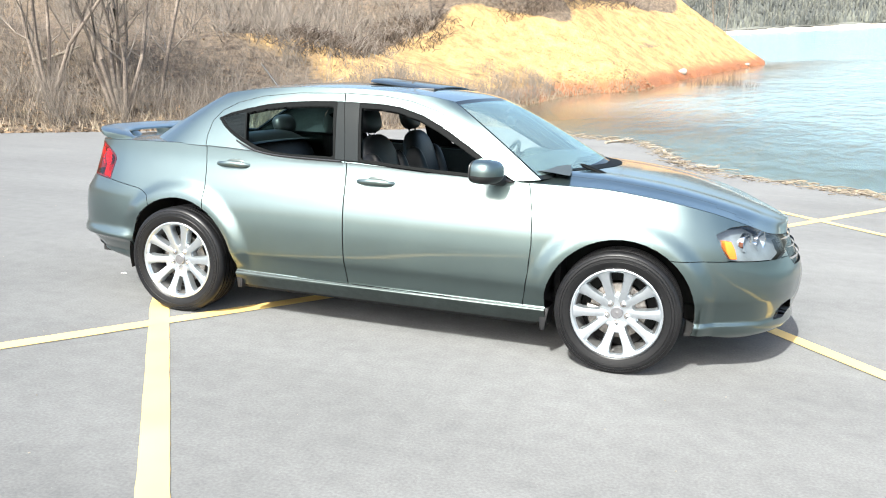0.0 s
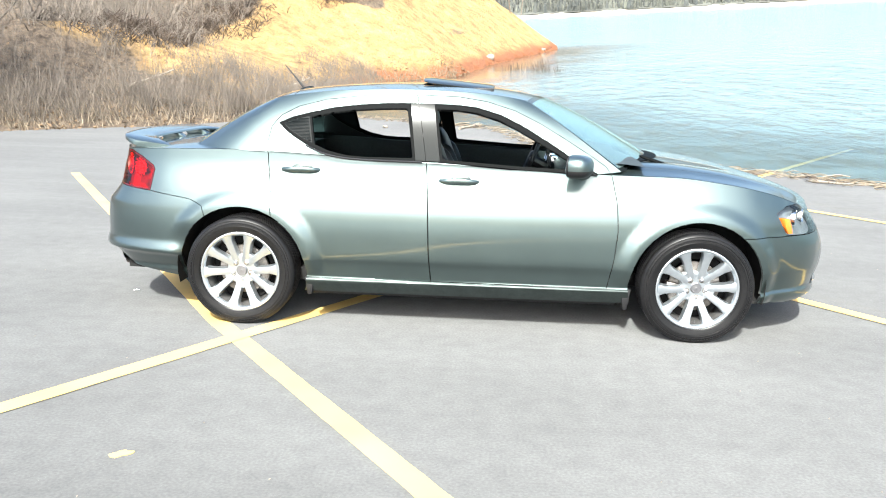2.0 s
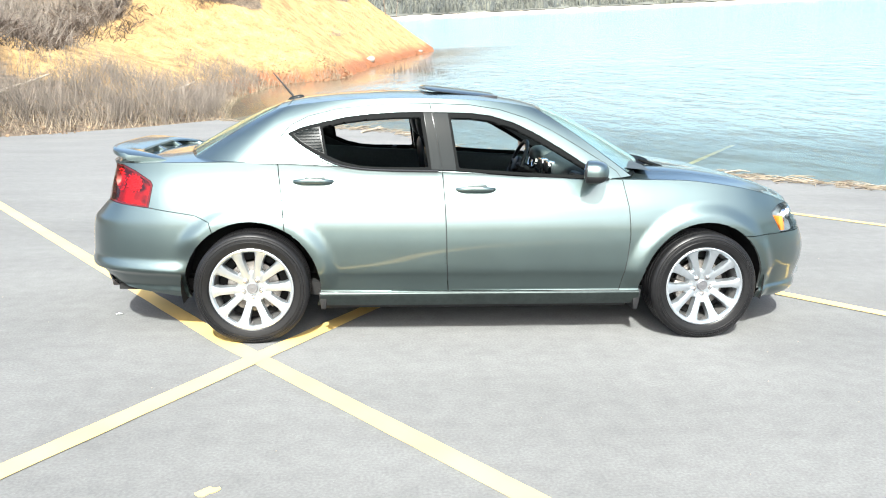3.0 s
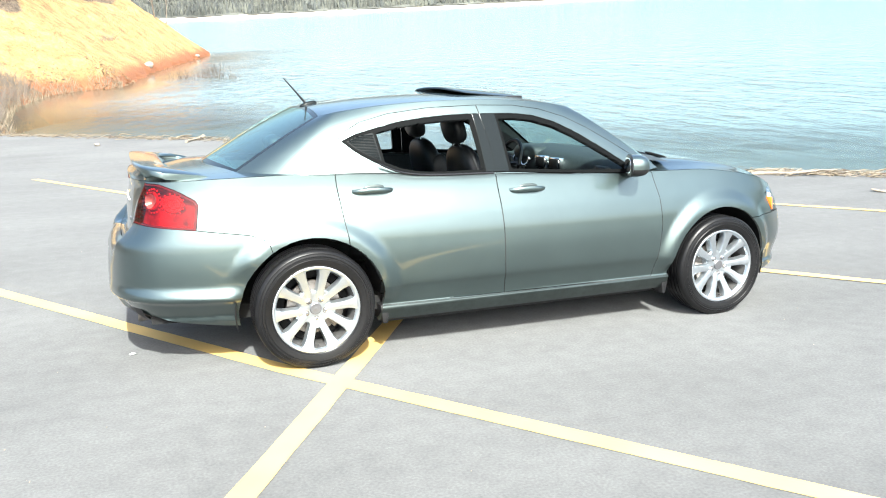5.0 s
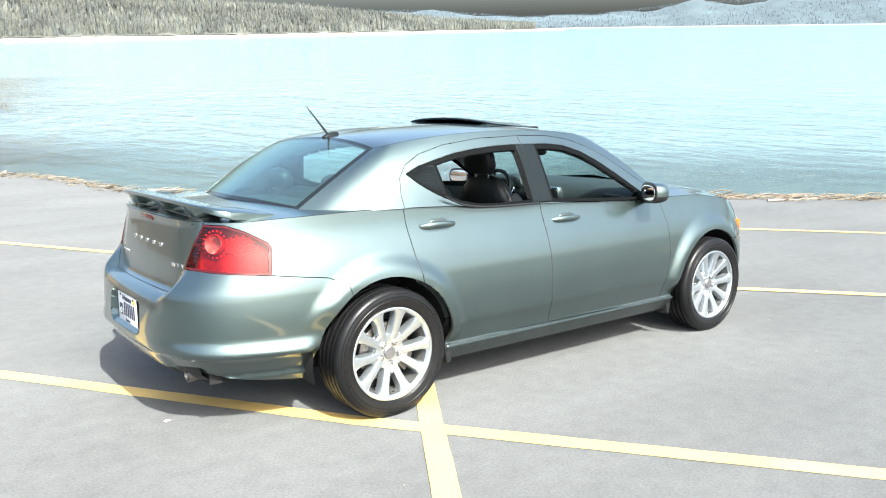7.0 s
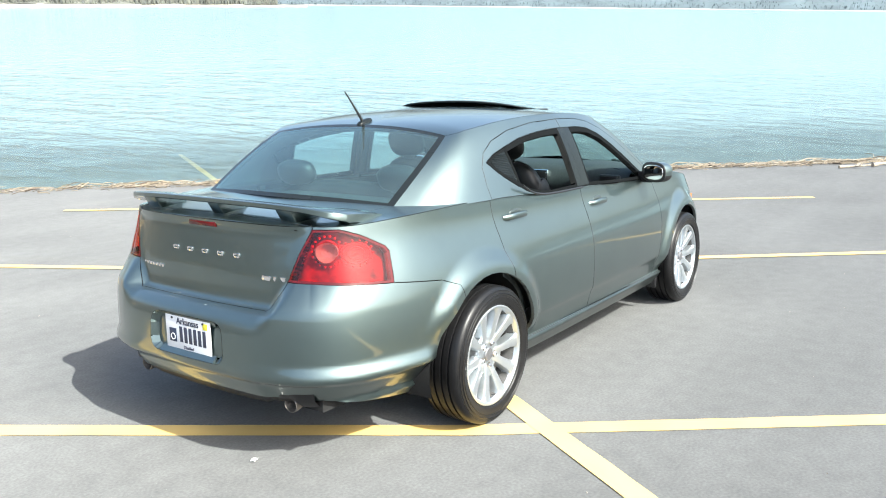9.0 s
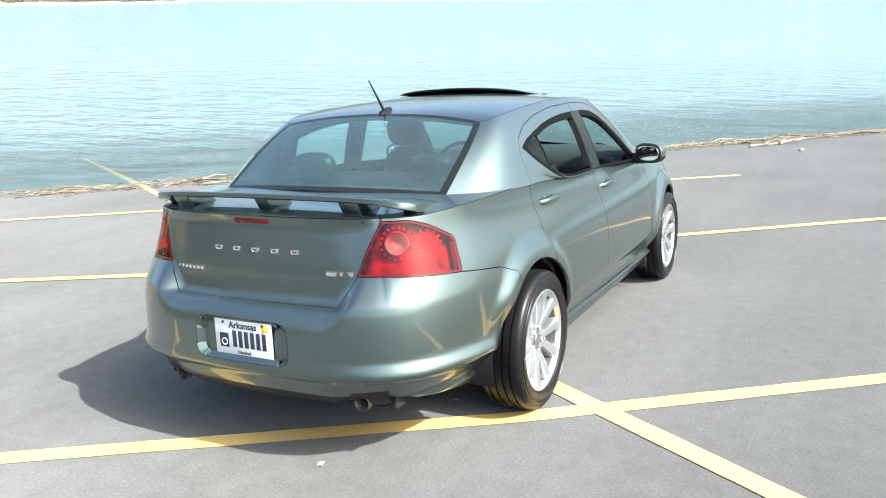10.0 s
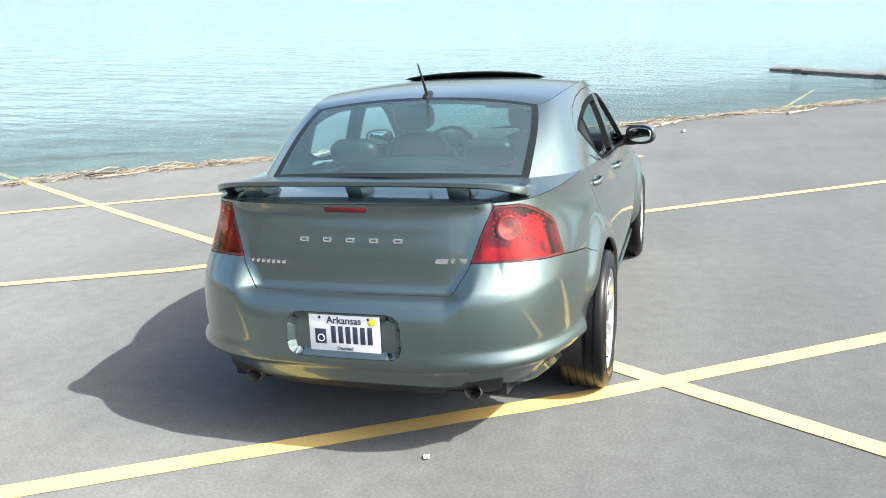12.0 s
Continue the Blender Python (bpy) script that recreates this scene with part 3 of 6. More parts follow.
def build_ground():
    def steps(lo, hi, fine):
        mid = list(np.arange(lo, hi + fine, fine))
        out = [fine * 2 * 1.5**k for k in range(1, 16)]
        return [lo - sum(out[:k]) for k in range(15, 0, -1)] + mid + [hi + sum(out[:k]) for k in range(1, 16)]
    xs, ys = steps(-34, 16, 0.6), steps(-6, 84, 0.6)
    verts, clay = [], []
    for y in ys:
        for x in xs:
            z, d = ground_level(x, y)
            verts.append((x, y, z))
            clay.append(ease(15.5, 28, y + 0.35 * d) * ease(0.6 - 1.4 * ease(22, 34, y), 2.2 - 2.4 * ease(22, 34, y), d) * (1 - 0.85 * ease(5.3, 6.6, d + 2.2 * noise.noise((x * 0.22, y * 0.22, 8.0)))) if d > -1.5 else 0.0)
    w = len(xs)
    faces = [(j * w + i, j * w + i + 1, (j + 1) * w + i + 1, (j + 1) * w + i) for j in range(len(ys) - 1) for i in range(w - 1)]
    me = mesh_of("ground", verts, faces, None, True, (EARTH,))
    me.attributes.new("clay", 'FLOAT', 'POINT').data.foreach_set("value", clay)
    tagged(new("ground", me), "rough ground with orange clay bank and brown leaf litter", "ground", kind="structure")


def shore_edge(q):
    """How far down the lot the water's edge lies, q metres along the shore; it draws back towards the bank."""
    return 10.65 + 2.1 * ease(-4.5, -10.5, q)


def shore_rise(x, y):
    """The foot of the ramp levels out towards the water."""
    s, q = x * math.cos(FALL) + y * math.sin(FALL), x * math.sin(FALL) - y * math.cos(FALL)
    edge = shore_edge(q)
    return (edge + WATER_LEVEL / math.sin(SLOPE)) * math.tan(SLOPE) * min(max((s - 6.5) / (edge - 6.5), 0.0), 1.0)


def build_lot():
    xs = [0.0, 0.25, 0.6] + [1.0 + 0.5 * k for k in range(36)] + [19.0 + k for k in range(6)] + [27, 31, 36, 42, 50, 60]
    ys = [-30, -20, -12, -6] + list(np.arange(-3, 5, 1.0)) + list(np.arange(5, 24, 0.5)) + list(np.arange(24, 29, 1.0)) + [32, 36]
    idx, verts, faces = {}, [], []

    def at(i, j):
        y = ys[j]
        edge = np.interp(y, [-30, 9.0, 12.6, 15.6, 18.3, 21.0, 24, 40], [-28, -12.6, -10.9, -8.6, -5.6, -3.6, -3.4, -1.5])
        x = edge + 0.12 * noise.noise((y * 0.8, 2.0, 5.0)) + xs[i]
        k = (i, j)
        if k not in idx:
            idx[k] = len(verts)
            verts.append((x, y, shore_rise(x, y)))
        return idx[k]
    for i in range(len(xs) - 1):
        for j in range(len(ys) - 1):
            q = [at(i, j), at(i + 1, j), at(i + 1, j + 1), at(i, j + 1)]
            faces.append(q)
    ob = new("parking_lot", mesh_of("parking_lot", verts, faces, None, True, (ASPHALT,)))
    ob.matrix_world = LOT
    tagged(ob, "sun-bleached grey asphalt car park sloping into the lake", "car park", kind="structure")


def build_line(points, lift, width=0.12, label="worn yellow parking line painted on the asphalt"):
    """A painted stripe through points of the lot, its edges a little uneven."""
    way = [Vector(p) for p in points]
    verts, faces, spine = [], [], []
    for a, b in zip(way[:-1], way[1:]):
        steps = max(2, int((b - a).length / 0.12))
        spine += [a + (b - a) * k / steps for k in range(steps)]
    spine.append(way[-1])
    for k, p in enumerate(spine):
        d = (spine[min(k + 1, len(spine) - 1)] - spine[max(k - 1, 0)]).normalized()
        n = Vector((-d.y, d.x)) * width / 2
        for s in (1, -1):
            w = 1 + 0.07 * noise.noise((p.x * 6, p.y * 6, 10 + s)) + 0.06 * noise.noise((p.x * 25, p.y * 25, 20 + s))
            q = p + n * s * w
            verts.append((q.x, q.y, shore_rise(q.x, q.y) + lift))
    for k in range(len(spine) - 1):
        faces.append((2 * k + 1, 2 * k + 3, 2 * k + 2, 2 * k))
    ob = new("parking_line", mesh_of("parking_line", verts, faces, None, True, (LINE_PAINT,)))
    ob.matrix_world = LOT
    tagged(ob, label, "road marking", "parking lines", "structure")


def build_lake():
    def steps(lo, hi, fine):
        out = [fine * 2 * 1.6**k for k in range(1, 15)]
        return [lo - sum(out[:k]) for k in range(14, 0, -1)] + list(np.arange(lo, hi + fine, fine)) + [hi + sum(out[:k]) for k in range(1, 15)]
    xs, ys = steps(-14, 40, 1.5), steps(-16, 80, 1.5)
    verts, depth, lee_reflection = [], [], []
    for y in ys:
        for x in xs:
            verts.append((x, y, WATER_LEVEL))
            z, d = ground_level(x, y)
            # how strongly the bank's reflection is painted into the water
            lee_reflection.append(ease(-8.5, -1.0, d + 2.0 * noise.noise((x * 0.2, y * 0.2, 4.0))) * ease(70, 56, y) if -60 < x < 60 and 0 < y < 90 else 0.0)
            depth.append(max(0.0, WATER_LEVEL - z) if d > 0 else max(0.0, WATER_LEVEL - lot_level(x, y) - shore_rise(x, y)))
    w = len(xs)
    faces = []
    for j in range(len(ys) - 1):
        for i in range(w - 1):
            q = (j * w + i, j * w + i + 1, (j + 1) * w + i + 1, (j + 1) * w + i)
            if any(depth[k] > 0 for k in q) and xs[i] > -700 and ys[j] > -700:
                faces.append(q)
    me = mesh_of("water", verts, faces, None, True, (WATER,))
    me.attributes.new("depth", 'FLOAT', 'POINT').data.foreach_set("value", depth)
    me.attributes.new("lee_reflection", 'FLOAT', 'POINT').data.foreach_set("value", lee_reflection)
    tagged(new("water", me), "wide pale blue-green lake with small wind ripples", "lake", kind="structure")


def polar(az, r, z):
    return (r * math.cos(radians(az)), r * math.sin(radians(az)), z)


def build_far_shore(name, mat, az0, az1, near, deep, height, label, beach=1.6, step=0.5):
    rows, beach_rows = [], []
    n = int((az1 - az0) / step) + 1
    for k in range(n):
        az = az0 + (az1 - az0) * k / (n - 1)
        r = near(az) * (1 + 0.012 * noise.noise((az * 0.6, 1.0, near(60) * 0.01)))
        h = height(az) * (1 + 0.25 * noise.noise((az * 0.35, 4.0, 2.0)) + 0.10 * noise.noise((az * 1.7, 8.0, 2.0)))
        rows.append([polar(az, r, WATER_LEVEL + beach), polar(az, r + deep * 0.15, WATER_LEVEL + beach + h * 0.3), polar(az, r + deep * 0.5, WATER_LEVEL + h * 0.8), polar(az, r + deep, WATER_LEVEL + h), polar(az, r + deep * 2, WATER_LEVEL - 2)])
        beach_rows.append([polar(az, r - 3, WATER_LEVEL - 0.3), polar(az, r, WATER_LEVEL + beach * (0.7 + 0.5 * noise.noise((az * 3.0, 0.0, 0.0))) + 0.2), polar(az, r + 1.5, WATER_LEVEL + beach * 0.8)])
    v = [p for r in rows for p in r]
    f = [(i * 5 + j, (i + 1) * 5 + j, (i + 1) * 5 + j + 1, i * 5 + j + 1) for i in range(n - 1) for j in range(4)]
    hill = tagged(new(name, mesh_of(name, v, f, None, True, (mat,))), label, "far shore", kind="structure")
    v = [p for r in beach_rows for p in r]
    f = [(i * 3 + j, (i + 1) * 3 + j, (i + 1) * 3 + j + 1, i * 3 + j + 1) for i in range(n - 1) for j in range(2)]
    tagged(new("shore_strip", mesh_of("shore_strip", v, f, None, True, (PALE_SHORE,))), "pale bare strip of shore at the waterline", "far shore", kind="structure")
    return hill


def build_far_trees(name, mat, count, az0, az1, near, deep, height, size, label, seed):
    """A far wood: many small crowns of uneven height, in one mesh."""
    rng = random.Random(seed)
    verts, faces = [], []
    for _ in range(count):
        az, t = rng.uniform(az0, az1), rng.random() ** 1.6
        r = near(az) + deep * t + 2
        h = rng.uniform(0.6, 1.25) * size
        w = h * rng.uniform(0.09, 0.2)
        x, y, _z = polar(az, r, 0)
        z = WATER_LEVEL + 1.0 + height(az) * np.interp(t, [0, 0.15, 0.5, 1], [0, 0.3, 0.8, 1.0])
        b = len(verts)
        rings = [(0.0, 0.5), (0.25, 0.95), (0.55, 0.9), (0.8, 0.55), (1.0, 0.08)]
        for fz, fr in rings:
            for k in range(5):
                a = 2 * math.pi * k / 5 + rng.uniform(-0.4, 0.4)
                q = w * fr * rng.uniform(0.45, 1.4)
                verts.append((x + q * math.cos(a), y + q * math.sin(a), z + h * fz * rng.uniform(0.93, 1.05)))
        for i in range(4):
            for k in range(5):
                faces.append((b + i * 5 + k, b + i * 5 + (k + 1) % 5, b + (i + 1) * 5 + (k + 1) % 5, b + (i + 1) * 5 + k))
    tagged(new(name, mesh_of(name, verts, faces, None, False, (mat,))), label, "trees", kind="stuff")


def near_far_side(az):
    return float(np.interp(az, [40, 52, 56, 62, 75, 88, 105, 125], [900, 640, 560, 470, 420, 400, 420, 520]))


def opposite_side(az):
    return float(np.interp(az, [-40, 0, 30, 60], [1300, 1500, 1700, 1700]))


def near_height(az):
    return float(np.interp(az, [44, 52, 60, 75, 100, 125], [0.5, 7, 14, 20, 24, 24]))


def opposite_height(az):
    return float(np.interp(az, [-40, -8, 2, 12, 25, 36, 42, 47, 53, 60], [60, 58, 50, 58, 64, 55, 32, 28, 46, 50]))


build_ground()
build_lot()
for k, points in enumerate((((3.442, -5.731), (-0.191, -0.883), (-4.7, 5.97)), ((-2.269, -4.868), (10.337, 14.99)), ((8.916, -6.168), (1.687, 2.756), (-2.31, 10.25)), ((9.474, -0.605), (2.939, 7.842)), ((20.2, -3.8), (30.0, -5.8)))):
    build_line(points, 0.004 + 0.0015 * k)
build_lake()
build_far_shore("near_far_shore", FAR_WOOD, 44, 128, near_far_side, 120, near_height, "wooded far shore with olive and grey winter trees")
build_far_shore("opposite_shore", HAZED_HILL, -45, 64, opposite_side, 500, opposite_height, "wooded hills across the lake, haze put into their blue-grey colour", 0.9)
build_far_trees("far_wood", FAR_WOOD, 15000, 46, 125, near_far_side, 110, near_height, 5, "olive and grey winter woodland on the far shore", 5)
build_far_trees("hill_wood", HAZED_HILL, 9000, -42, 62, opposite_side, 480, opposite_height, 4, "woodland on the hills, coloured blue-grey for distance haze", 6)

# ---- the car ----
RIGHT, LEFT = -1, 1
WHEEL_X, WHEEL_Z, TYRE_R = (0.0, 2.765), 0.335, 0.338
FINE = rounded_path([(-1.06, 0), (-1.055, 0.22), (-1.035, 0.44), (-0.965, 0.625), (-0.84, 0.755), (-0.64, 0.84), (-0.4, 0.888), (0, 0.918), (0.5, 0.935), (1.3, 0.942), (2.2, 0.94), (2.7, 0.928), (3.0, 0.905), (3.2, 0.858), (3.38, 0.772), (3.53, 0.65), (3.645, 0.47), (3.715, 0.26), (3.738, 0.1), (3.74, 0)], 0.01)
# finer stations where the boot lid meets the bumper and the lamps
OUTLINE = FINE[[k for k in range(len(FINE)) if k % 3 == 0 or k == len(FINE) - 1 or (FINE[k, 0] < -0.5 and 0.35 < FINE[k, 1] < 0.66) or (FINE[k, 1] > 0.8 and min(abs(FINE[k, 0] - w) for w in WHEEL_X) < 0.58 and k % 3 != 1)]]
SHOULDER = smooth_curve([-1.1, -0.8, -0.5, 0, 0.4, 1.0, 1.6, 2.2, 2.6, 2.9, 3.2, 3.45, 3.6, 3.75], [1.05, 1.05, 1.062, 1.072, 1.06, 1.03, 1.012, 0.99, 0.985, 0.955, 0.9, 0.825, 0.77, 0.735])
BOTTOM = smooth_curve([-1.1, -0.95, -0.7, -0.4, 0, 0.4, 2.3, 2.8, 3.15, 3.5, 3.75], [0.335, 0.315, 0.27, 0.235, 0.22, 0.205, 0.205, 0.22, 0.235, 0.205, 0.20])
IN_SIDE = smooth_curve([0.15, 0.2, 0.22, 0.26, 0.28, 0.294, 0.3025, 0.33, 0.365, 0.395, 0.412, 0.424, 0.5, 0.6, 0.7, 0.8, 0.88, 0.918, 0.965, 1.0, 1.04, 1.08], [0.125, 0.092, 0.076, 0.05, 0.037, 0.031, 0.052, 0.046, 0.037, 0.0275, 0.0205, 0.0135, 0.004, 0.0, 0.0055, 0.0255, 0.052, 0.066, 0.081, 0.089, 0.095, 0.1])
IN_REAR = smooth_curve([0.15, 0.24, 0.30, 0.36, 0.42, 0.5, 0.58, 0.64, 0.675, 0.69, 0.70, 0.71, 0.74, 0.85, 0.95, 1.02, 1.045, 1.06], [0.2, 0.13, 0.08, 0.04, 0.015, 0.0, 0.004, 0.016, 0.036, 0.062, 0.098, 0.115, 0.124, 0.138, 0.155, 0.165, 0.157, 0.155])
IN_CORNER = smooth_curve([0.15, 0.24, 0.30, 0.36, 0.42, 0.5, 0.60, 0.68, 0.715, 0.745, 0.785, 0.803, 0.82, 0.87, 0.95, 1.02, 1.06], [0.22, 0.155, 0.105, 0.06, 0.02, 0.0, 0.004, 0.012, 0.024, 0.05, 0.086, 0.102, 0.116, 0.127, 0.145, 0.165, 0.18])
IN_FRONT = smooth_curve([0.15, 0.2, 0.25, 0.32, 0.42, 0.5, 0.56, 0.62, 0.68, 0.74, 0.82, 0.9], [0.16, 0.1, 0.04, 0.03, 0.005, 0.0, 0.012, 0.036, 0.066, 0.11, 0.18, 0.27])


def lower_point(k, v):
    """A point of the lower body: k along the plan outline (rear to front), v from sill to shoulder."""
    p, a, b = OUTLINE[k], OUTLINE[max(k - 1, 0)], OUTLINE[min(k + 1, len(OUTLINE) - 1)]
    t = (b - a) / np.linalg.norm(b - a)
    nx, ny = -t[1], t[0]
    if k in (0, len(OUTLINE) - 1):
        nx, ny = (-1.0, 0.0) if k == 0 else (1.0, 0.0)
    z = BOTTOM(p[0]) + (SHOULDER(p[0]) - BOTTOM(p[0])) * v
    if nx < 0:
        seam = float(np.interp(z, [0.69, 0.71, 0.80, 0.93, 1.04], [0.415, 0.435, 0.492, 0.535, 0.58]))
        w = ease(seam - 0.01, seam + 0.09, p[1])
        end = IN_REAR(z) * (1 - w) + IN_CORNER(z) * w
    else:
        end = IN_FRONT(z)
    tuck = 0.08 * ease(0.42, 0.24, z) * ease(-0.28, -0.42, p[0])
    d = nx * nx * end + ny * ny * (IN_SIDE(z) + tuck)
    for wx in WHEEL_X:
        r = math.hypot(p[0] - wx, z - WHEEL_Z)
        fade = (1 - ease(-0.25, -0.38, p[0]) * ease(0.66, 0.5, z)) * (1 - ease(0.40, 0.31, z) * (0.2 < p[0] < 2.5))
        d -= 0.032 * ease(0.525, 0.43, r) * ease(0.3, 0.8, ny) * fade
    # ridge that wraps round the rear bumper from the arch
    w = ease(-0.36, -0.46, p[0]) * (0.35 + 0.65 * ease(0.2, 0.65, p[1]))
    d -= w * 0.03 * ease(0.50, 0.425, z) * ease(0.395, 0.42, z)
    w = ease(3.12, 3.25, p[0])
    d -= w * 0.012 * ease(0.30, 0.25, z) * ease(0.20, 0.225, z)
    return Vector((p[0] - nx * d, -(p[1] - ny * d), z))


def v_rows():
    zs = [0.0] + [0.02 + 0.96 * i / 48 for i in range(49)] + [1.0]
    for z in (0.302, 0.296, 0.31, 0.415, 0.405, 0.395):
        zs.append((z - 0.205) / (1.03 - 0.205))
    for z in (0.68, 0.69, 0.695, 0.70, 0.705, 0.712, 0.725):
        zs.append((z - 0.30) / 0.75)
    zs = sorted(zs)
    return [z for i, z in enumerate(zs) if i == 0 or z - zs[i - 1] > 0.003]


ROOF_Z = smooth_curve([0.1, 0.3, 0.6, 0.95, 1.2, 1.5, 1.7, 1.85], [1.405, 1.442, 1.475, 1.492, 1.49, 1.474, 1.45, 1.42])
# the greenhouse: pairs of base and top points from the rear window's corner along the side to the windscreen's corner
BASE = [(-0.36, 0.63, 1.075), (-0.24, 0.735, 1.07), (-0.05, 0.815, 1.066), (0.3, 0.85, 1.062), (0.7, 0.862, 1.042), (1.1, 0.87, 1.025), (1.5, 0.872, 1.012), (1.9, 0.868, 0.997), (2.14, 0.862, 0.99), (2.29, 0.836, 1.008)]
TOP = [(0.13, 0.585, 1.372), (0.17, 0.625, 1.383), (0.25, 0.65, 1.40), (0.5, 0.68, 1.432), (0.78, 0.693, 1.45), (1.07, 0.696, 1.455), (1.34, 0.688, 1.447), (1.55, 0.674, 1.43), (1.66, 0.662, 1.413), (1.72, 0.648, 1.402)]


def roof_point(s, w, side):
    """s along the roof edge, w from the edge (0) to the middle (1)."""
    e = side[s]
    n = len(side) - 1
    cx = 0.165 + (1.825 - 0.165) * s / n
    f = 1 - max(0.0, 1 - w) ** 2.3
    x = e[0] + (cx - e[0]) * w
    return Vector((x, -e[1] * (1 - w), e[2] + (ROOF_Z(cx) - e[2]) * f))


def lean(a, b, v, bulge):
    """From a base point to a top point with an outward bow."""
    p = a + (b - a) * v
    out = Vector((p.x - 0.95, p.y, 0))
    out = Vector((out.x * 0.25, out.y, 0)).normalized()
    return p + (out + Vector((0, 0, 0.35))) * bulge * 1.9 * v * (1 - v ** 2.6)


def build_shells():
    rows = [[lower_point(k, v) for v in v_rows()] for k in range(len(OUTLINE))]
    lower = grid_bm(rows)
    edge = [r[-1] for r in rows]
    base, top = rounded_path([a + b for a, b in zip(BASE, TOP)], 0.045)[:, :3], rounded_path([a + b for a, b in zip(BASE, TOP)], 0.045)[:, 3:]
    base = [Vector((p[0], -p[1], p[2])) for p in base]
    rise = [i / 22 for i in range(23)]
    side = grid_bm([[lean(b, Vector((t[0], -t[1], t[2])), v, 0.022) for v in rise] for b, t in zip(base, top)])
    cross = [i / 14 for i in range(15)]
    roof = grid_bm([[roof_point(s, w, top) for w in cross] for s in range(len(top))])
    # windscreen and rear window: from the corner pillars in to the middle
    n = len(top) - 1
    rear = grid_bm([[lean(base[0] + (Vector((-0.47, 0, 1.098)) - base[0]) * w + Vector((-0.035, 0, 0.01)) * 4 * w * (1 - w) * 0.5, roof_point(0, w, top), v, 0.022 * (1 - w) + 0.03 * w) for v in rise] for w in [i / 18 for i in range(19)]])
    front = grid_bm([[lean(base[n] + (Vector((2.55, 0, 1.065)) - base[n]) * w + Vector((0.13, 0, 0.0)) * 4 * w * (1 - w) * 0.5, roof_point(n, w, top), v, 0.022 * (1 - w) + 0.03 * w) for v in rise] for w in [0.0] + [0.018 + 0.982 * i / 17 for i in range(18)]])
    # hood and boot deck: from the shoulder in to the middle
    hood_z = smooth_curve([2.0, 2.3, 2.6, 2.95, 3.25, 3.5, 3.64, 3.7], [1.075, 1.07, 1.052, 1.012, 0.945, 0.865, 0.80, 0.765])
    deck_z = smooth_curve([-0.95, -0.88, -0.6, -0.3, 0.2], [1.05, 1.058, 1.082, 1.10, 1.11])

    def deck(e, w, mid):
        f = 1 - max(0.0, 1 - w) ** 2.6
        crease = 0.012 * ease(0.1, 0.22, w) * ease(0.5, 0.25, w) if e.x > 2 else 0.0
        return Vector((e.x, e.y * (1 - w), e.z + (mid(e.x) - e.z) * f + crease))
    across = [0, 0.02, 0.045] + [0.08 + 0.92 * i / 20 for i in range(21)]
    hood = grid_bm([[deck(e, w, hood_z) for w in across] for e in edge if e.x > 2.08])
    boot = grid_bm([[deck(e, w, deck_z) for w in across] for e in edge if e.x < 0.25])
    return lower, side, roof, rear, front, hood, boot


FRONT_DOOR = [(1.17, 0.303), (1.155, 0.5), (1.148, 0.7), (1.14, 0.86), (1.128, 1.02), (1.10, 1.2), (1.07, 1.34), (1.055, 1.425), (1.3, 1.42), (1.48, 1.395), (1.65, 1.345), (1.8, 1.275), (1.95, 1.19), (2.1, 1.10), (2.2, 1.035), (2.235, 0.98), (2.27, 0.82), (2.28, 0.66), (2.268, 0.5), (2.24, 0.303)]
REAR_DOOR = [(1.17, 0.303), (1.155, 0.5), (1.148, 0.7), (1.14, 0.86), (1.128, 1.02), (1.10, 1.2), (1.07, 1.34), (1.055, 1.425), (0.75, 1.415), (0.5, 1.385), (0.33, 1.34), (0.225, 1.285), (0.17, 1.22), (0.152, 1.13), (0.16, 1.0), (0.178, 0.86), (0.205, 0.6), (0.3, 0.45), (0.36, 0.303)]
REAR_OPENING = [(0.415, 1.28), (0.55, 1.309), (0.68, 1.327), (0.85, 1.34), (0.985, 1.344), (1.0, 1.334), (1.043, 1.062), (1.033, 1.054), (0.75, 1.053), (0.64, 1.06), (0.53, 1.083), (0.445, 1.118)]
QUARTER_LOUVRE = [(0.24, 1.238), (0.3, 1.262), (0.40, 1.286), (0.43, 1.125), (0.36, 1.155), (0.29, 1.195)]
FRONT_OPENING = [(1.18, 1.342), (1.3, 1.341), (1.415, 1.327), (1.552, 1.288), (1.672, 1.234), (1.812, 1.157), (1.945, 1.08), (2.03, 1.03), (2.035, 1.012), (1.7, 1.023), (1.236, 1.05), (1.224, 1.06)]
TRIM_OUTLINE = [(0.215, 1.238), (0.3, 1.275), (0.42, 1.306), (0.55, 1.336), (0.68, 1.354), (0.85, 1.368), (1.0, 1.374), (1.18, 1.372), (1.3, 1.37), (1.43, 1.355), (1.57, 1.314), (1.69, 1.259), (1.83, 1.18), (1.96, 1.10), (2.08, 1.025), (2.15, 0.992), (2.14, 0.984), (1.7, 1.004), (1.2, 1.034), (0.75, 1.036), (0.63, 1.043), (0.51, 1.068), (0.42, 1.105), (0.35, 1.14), (0.28, 1.182)]
PILLAR_PLATE = [(1.016, 1.38), (1.162, 1.38), (1.21, 1.038), (1.06, 1.04)]
REAR_BUMPER = [(-1.5, 0.826), (-0.87, 0.822), (-0.6, 0.80), (-0.33, 0.765), (-0.24, 0.73), (-0.2, 0.6), (0, 0.4), (0, 0.1), (-1.5, 0.1)]
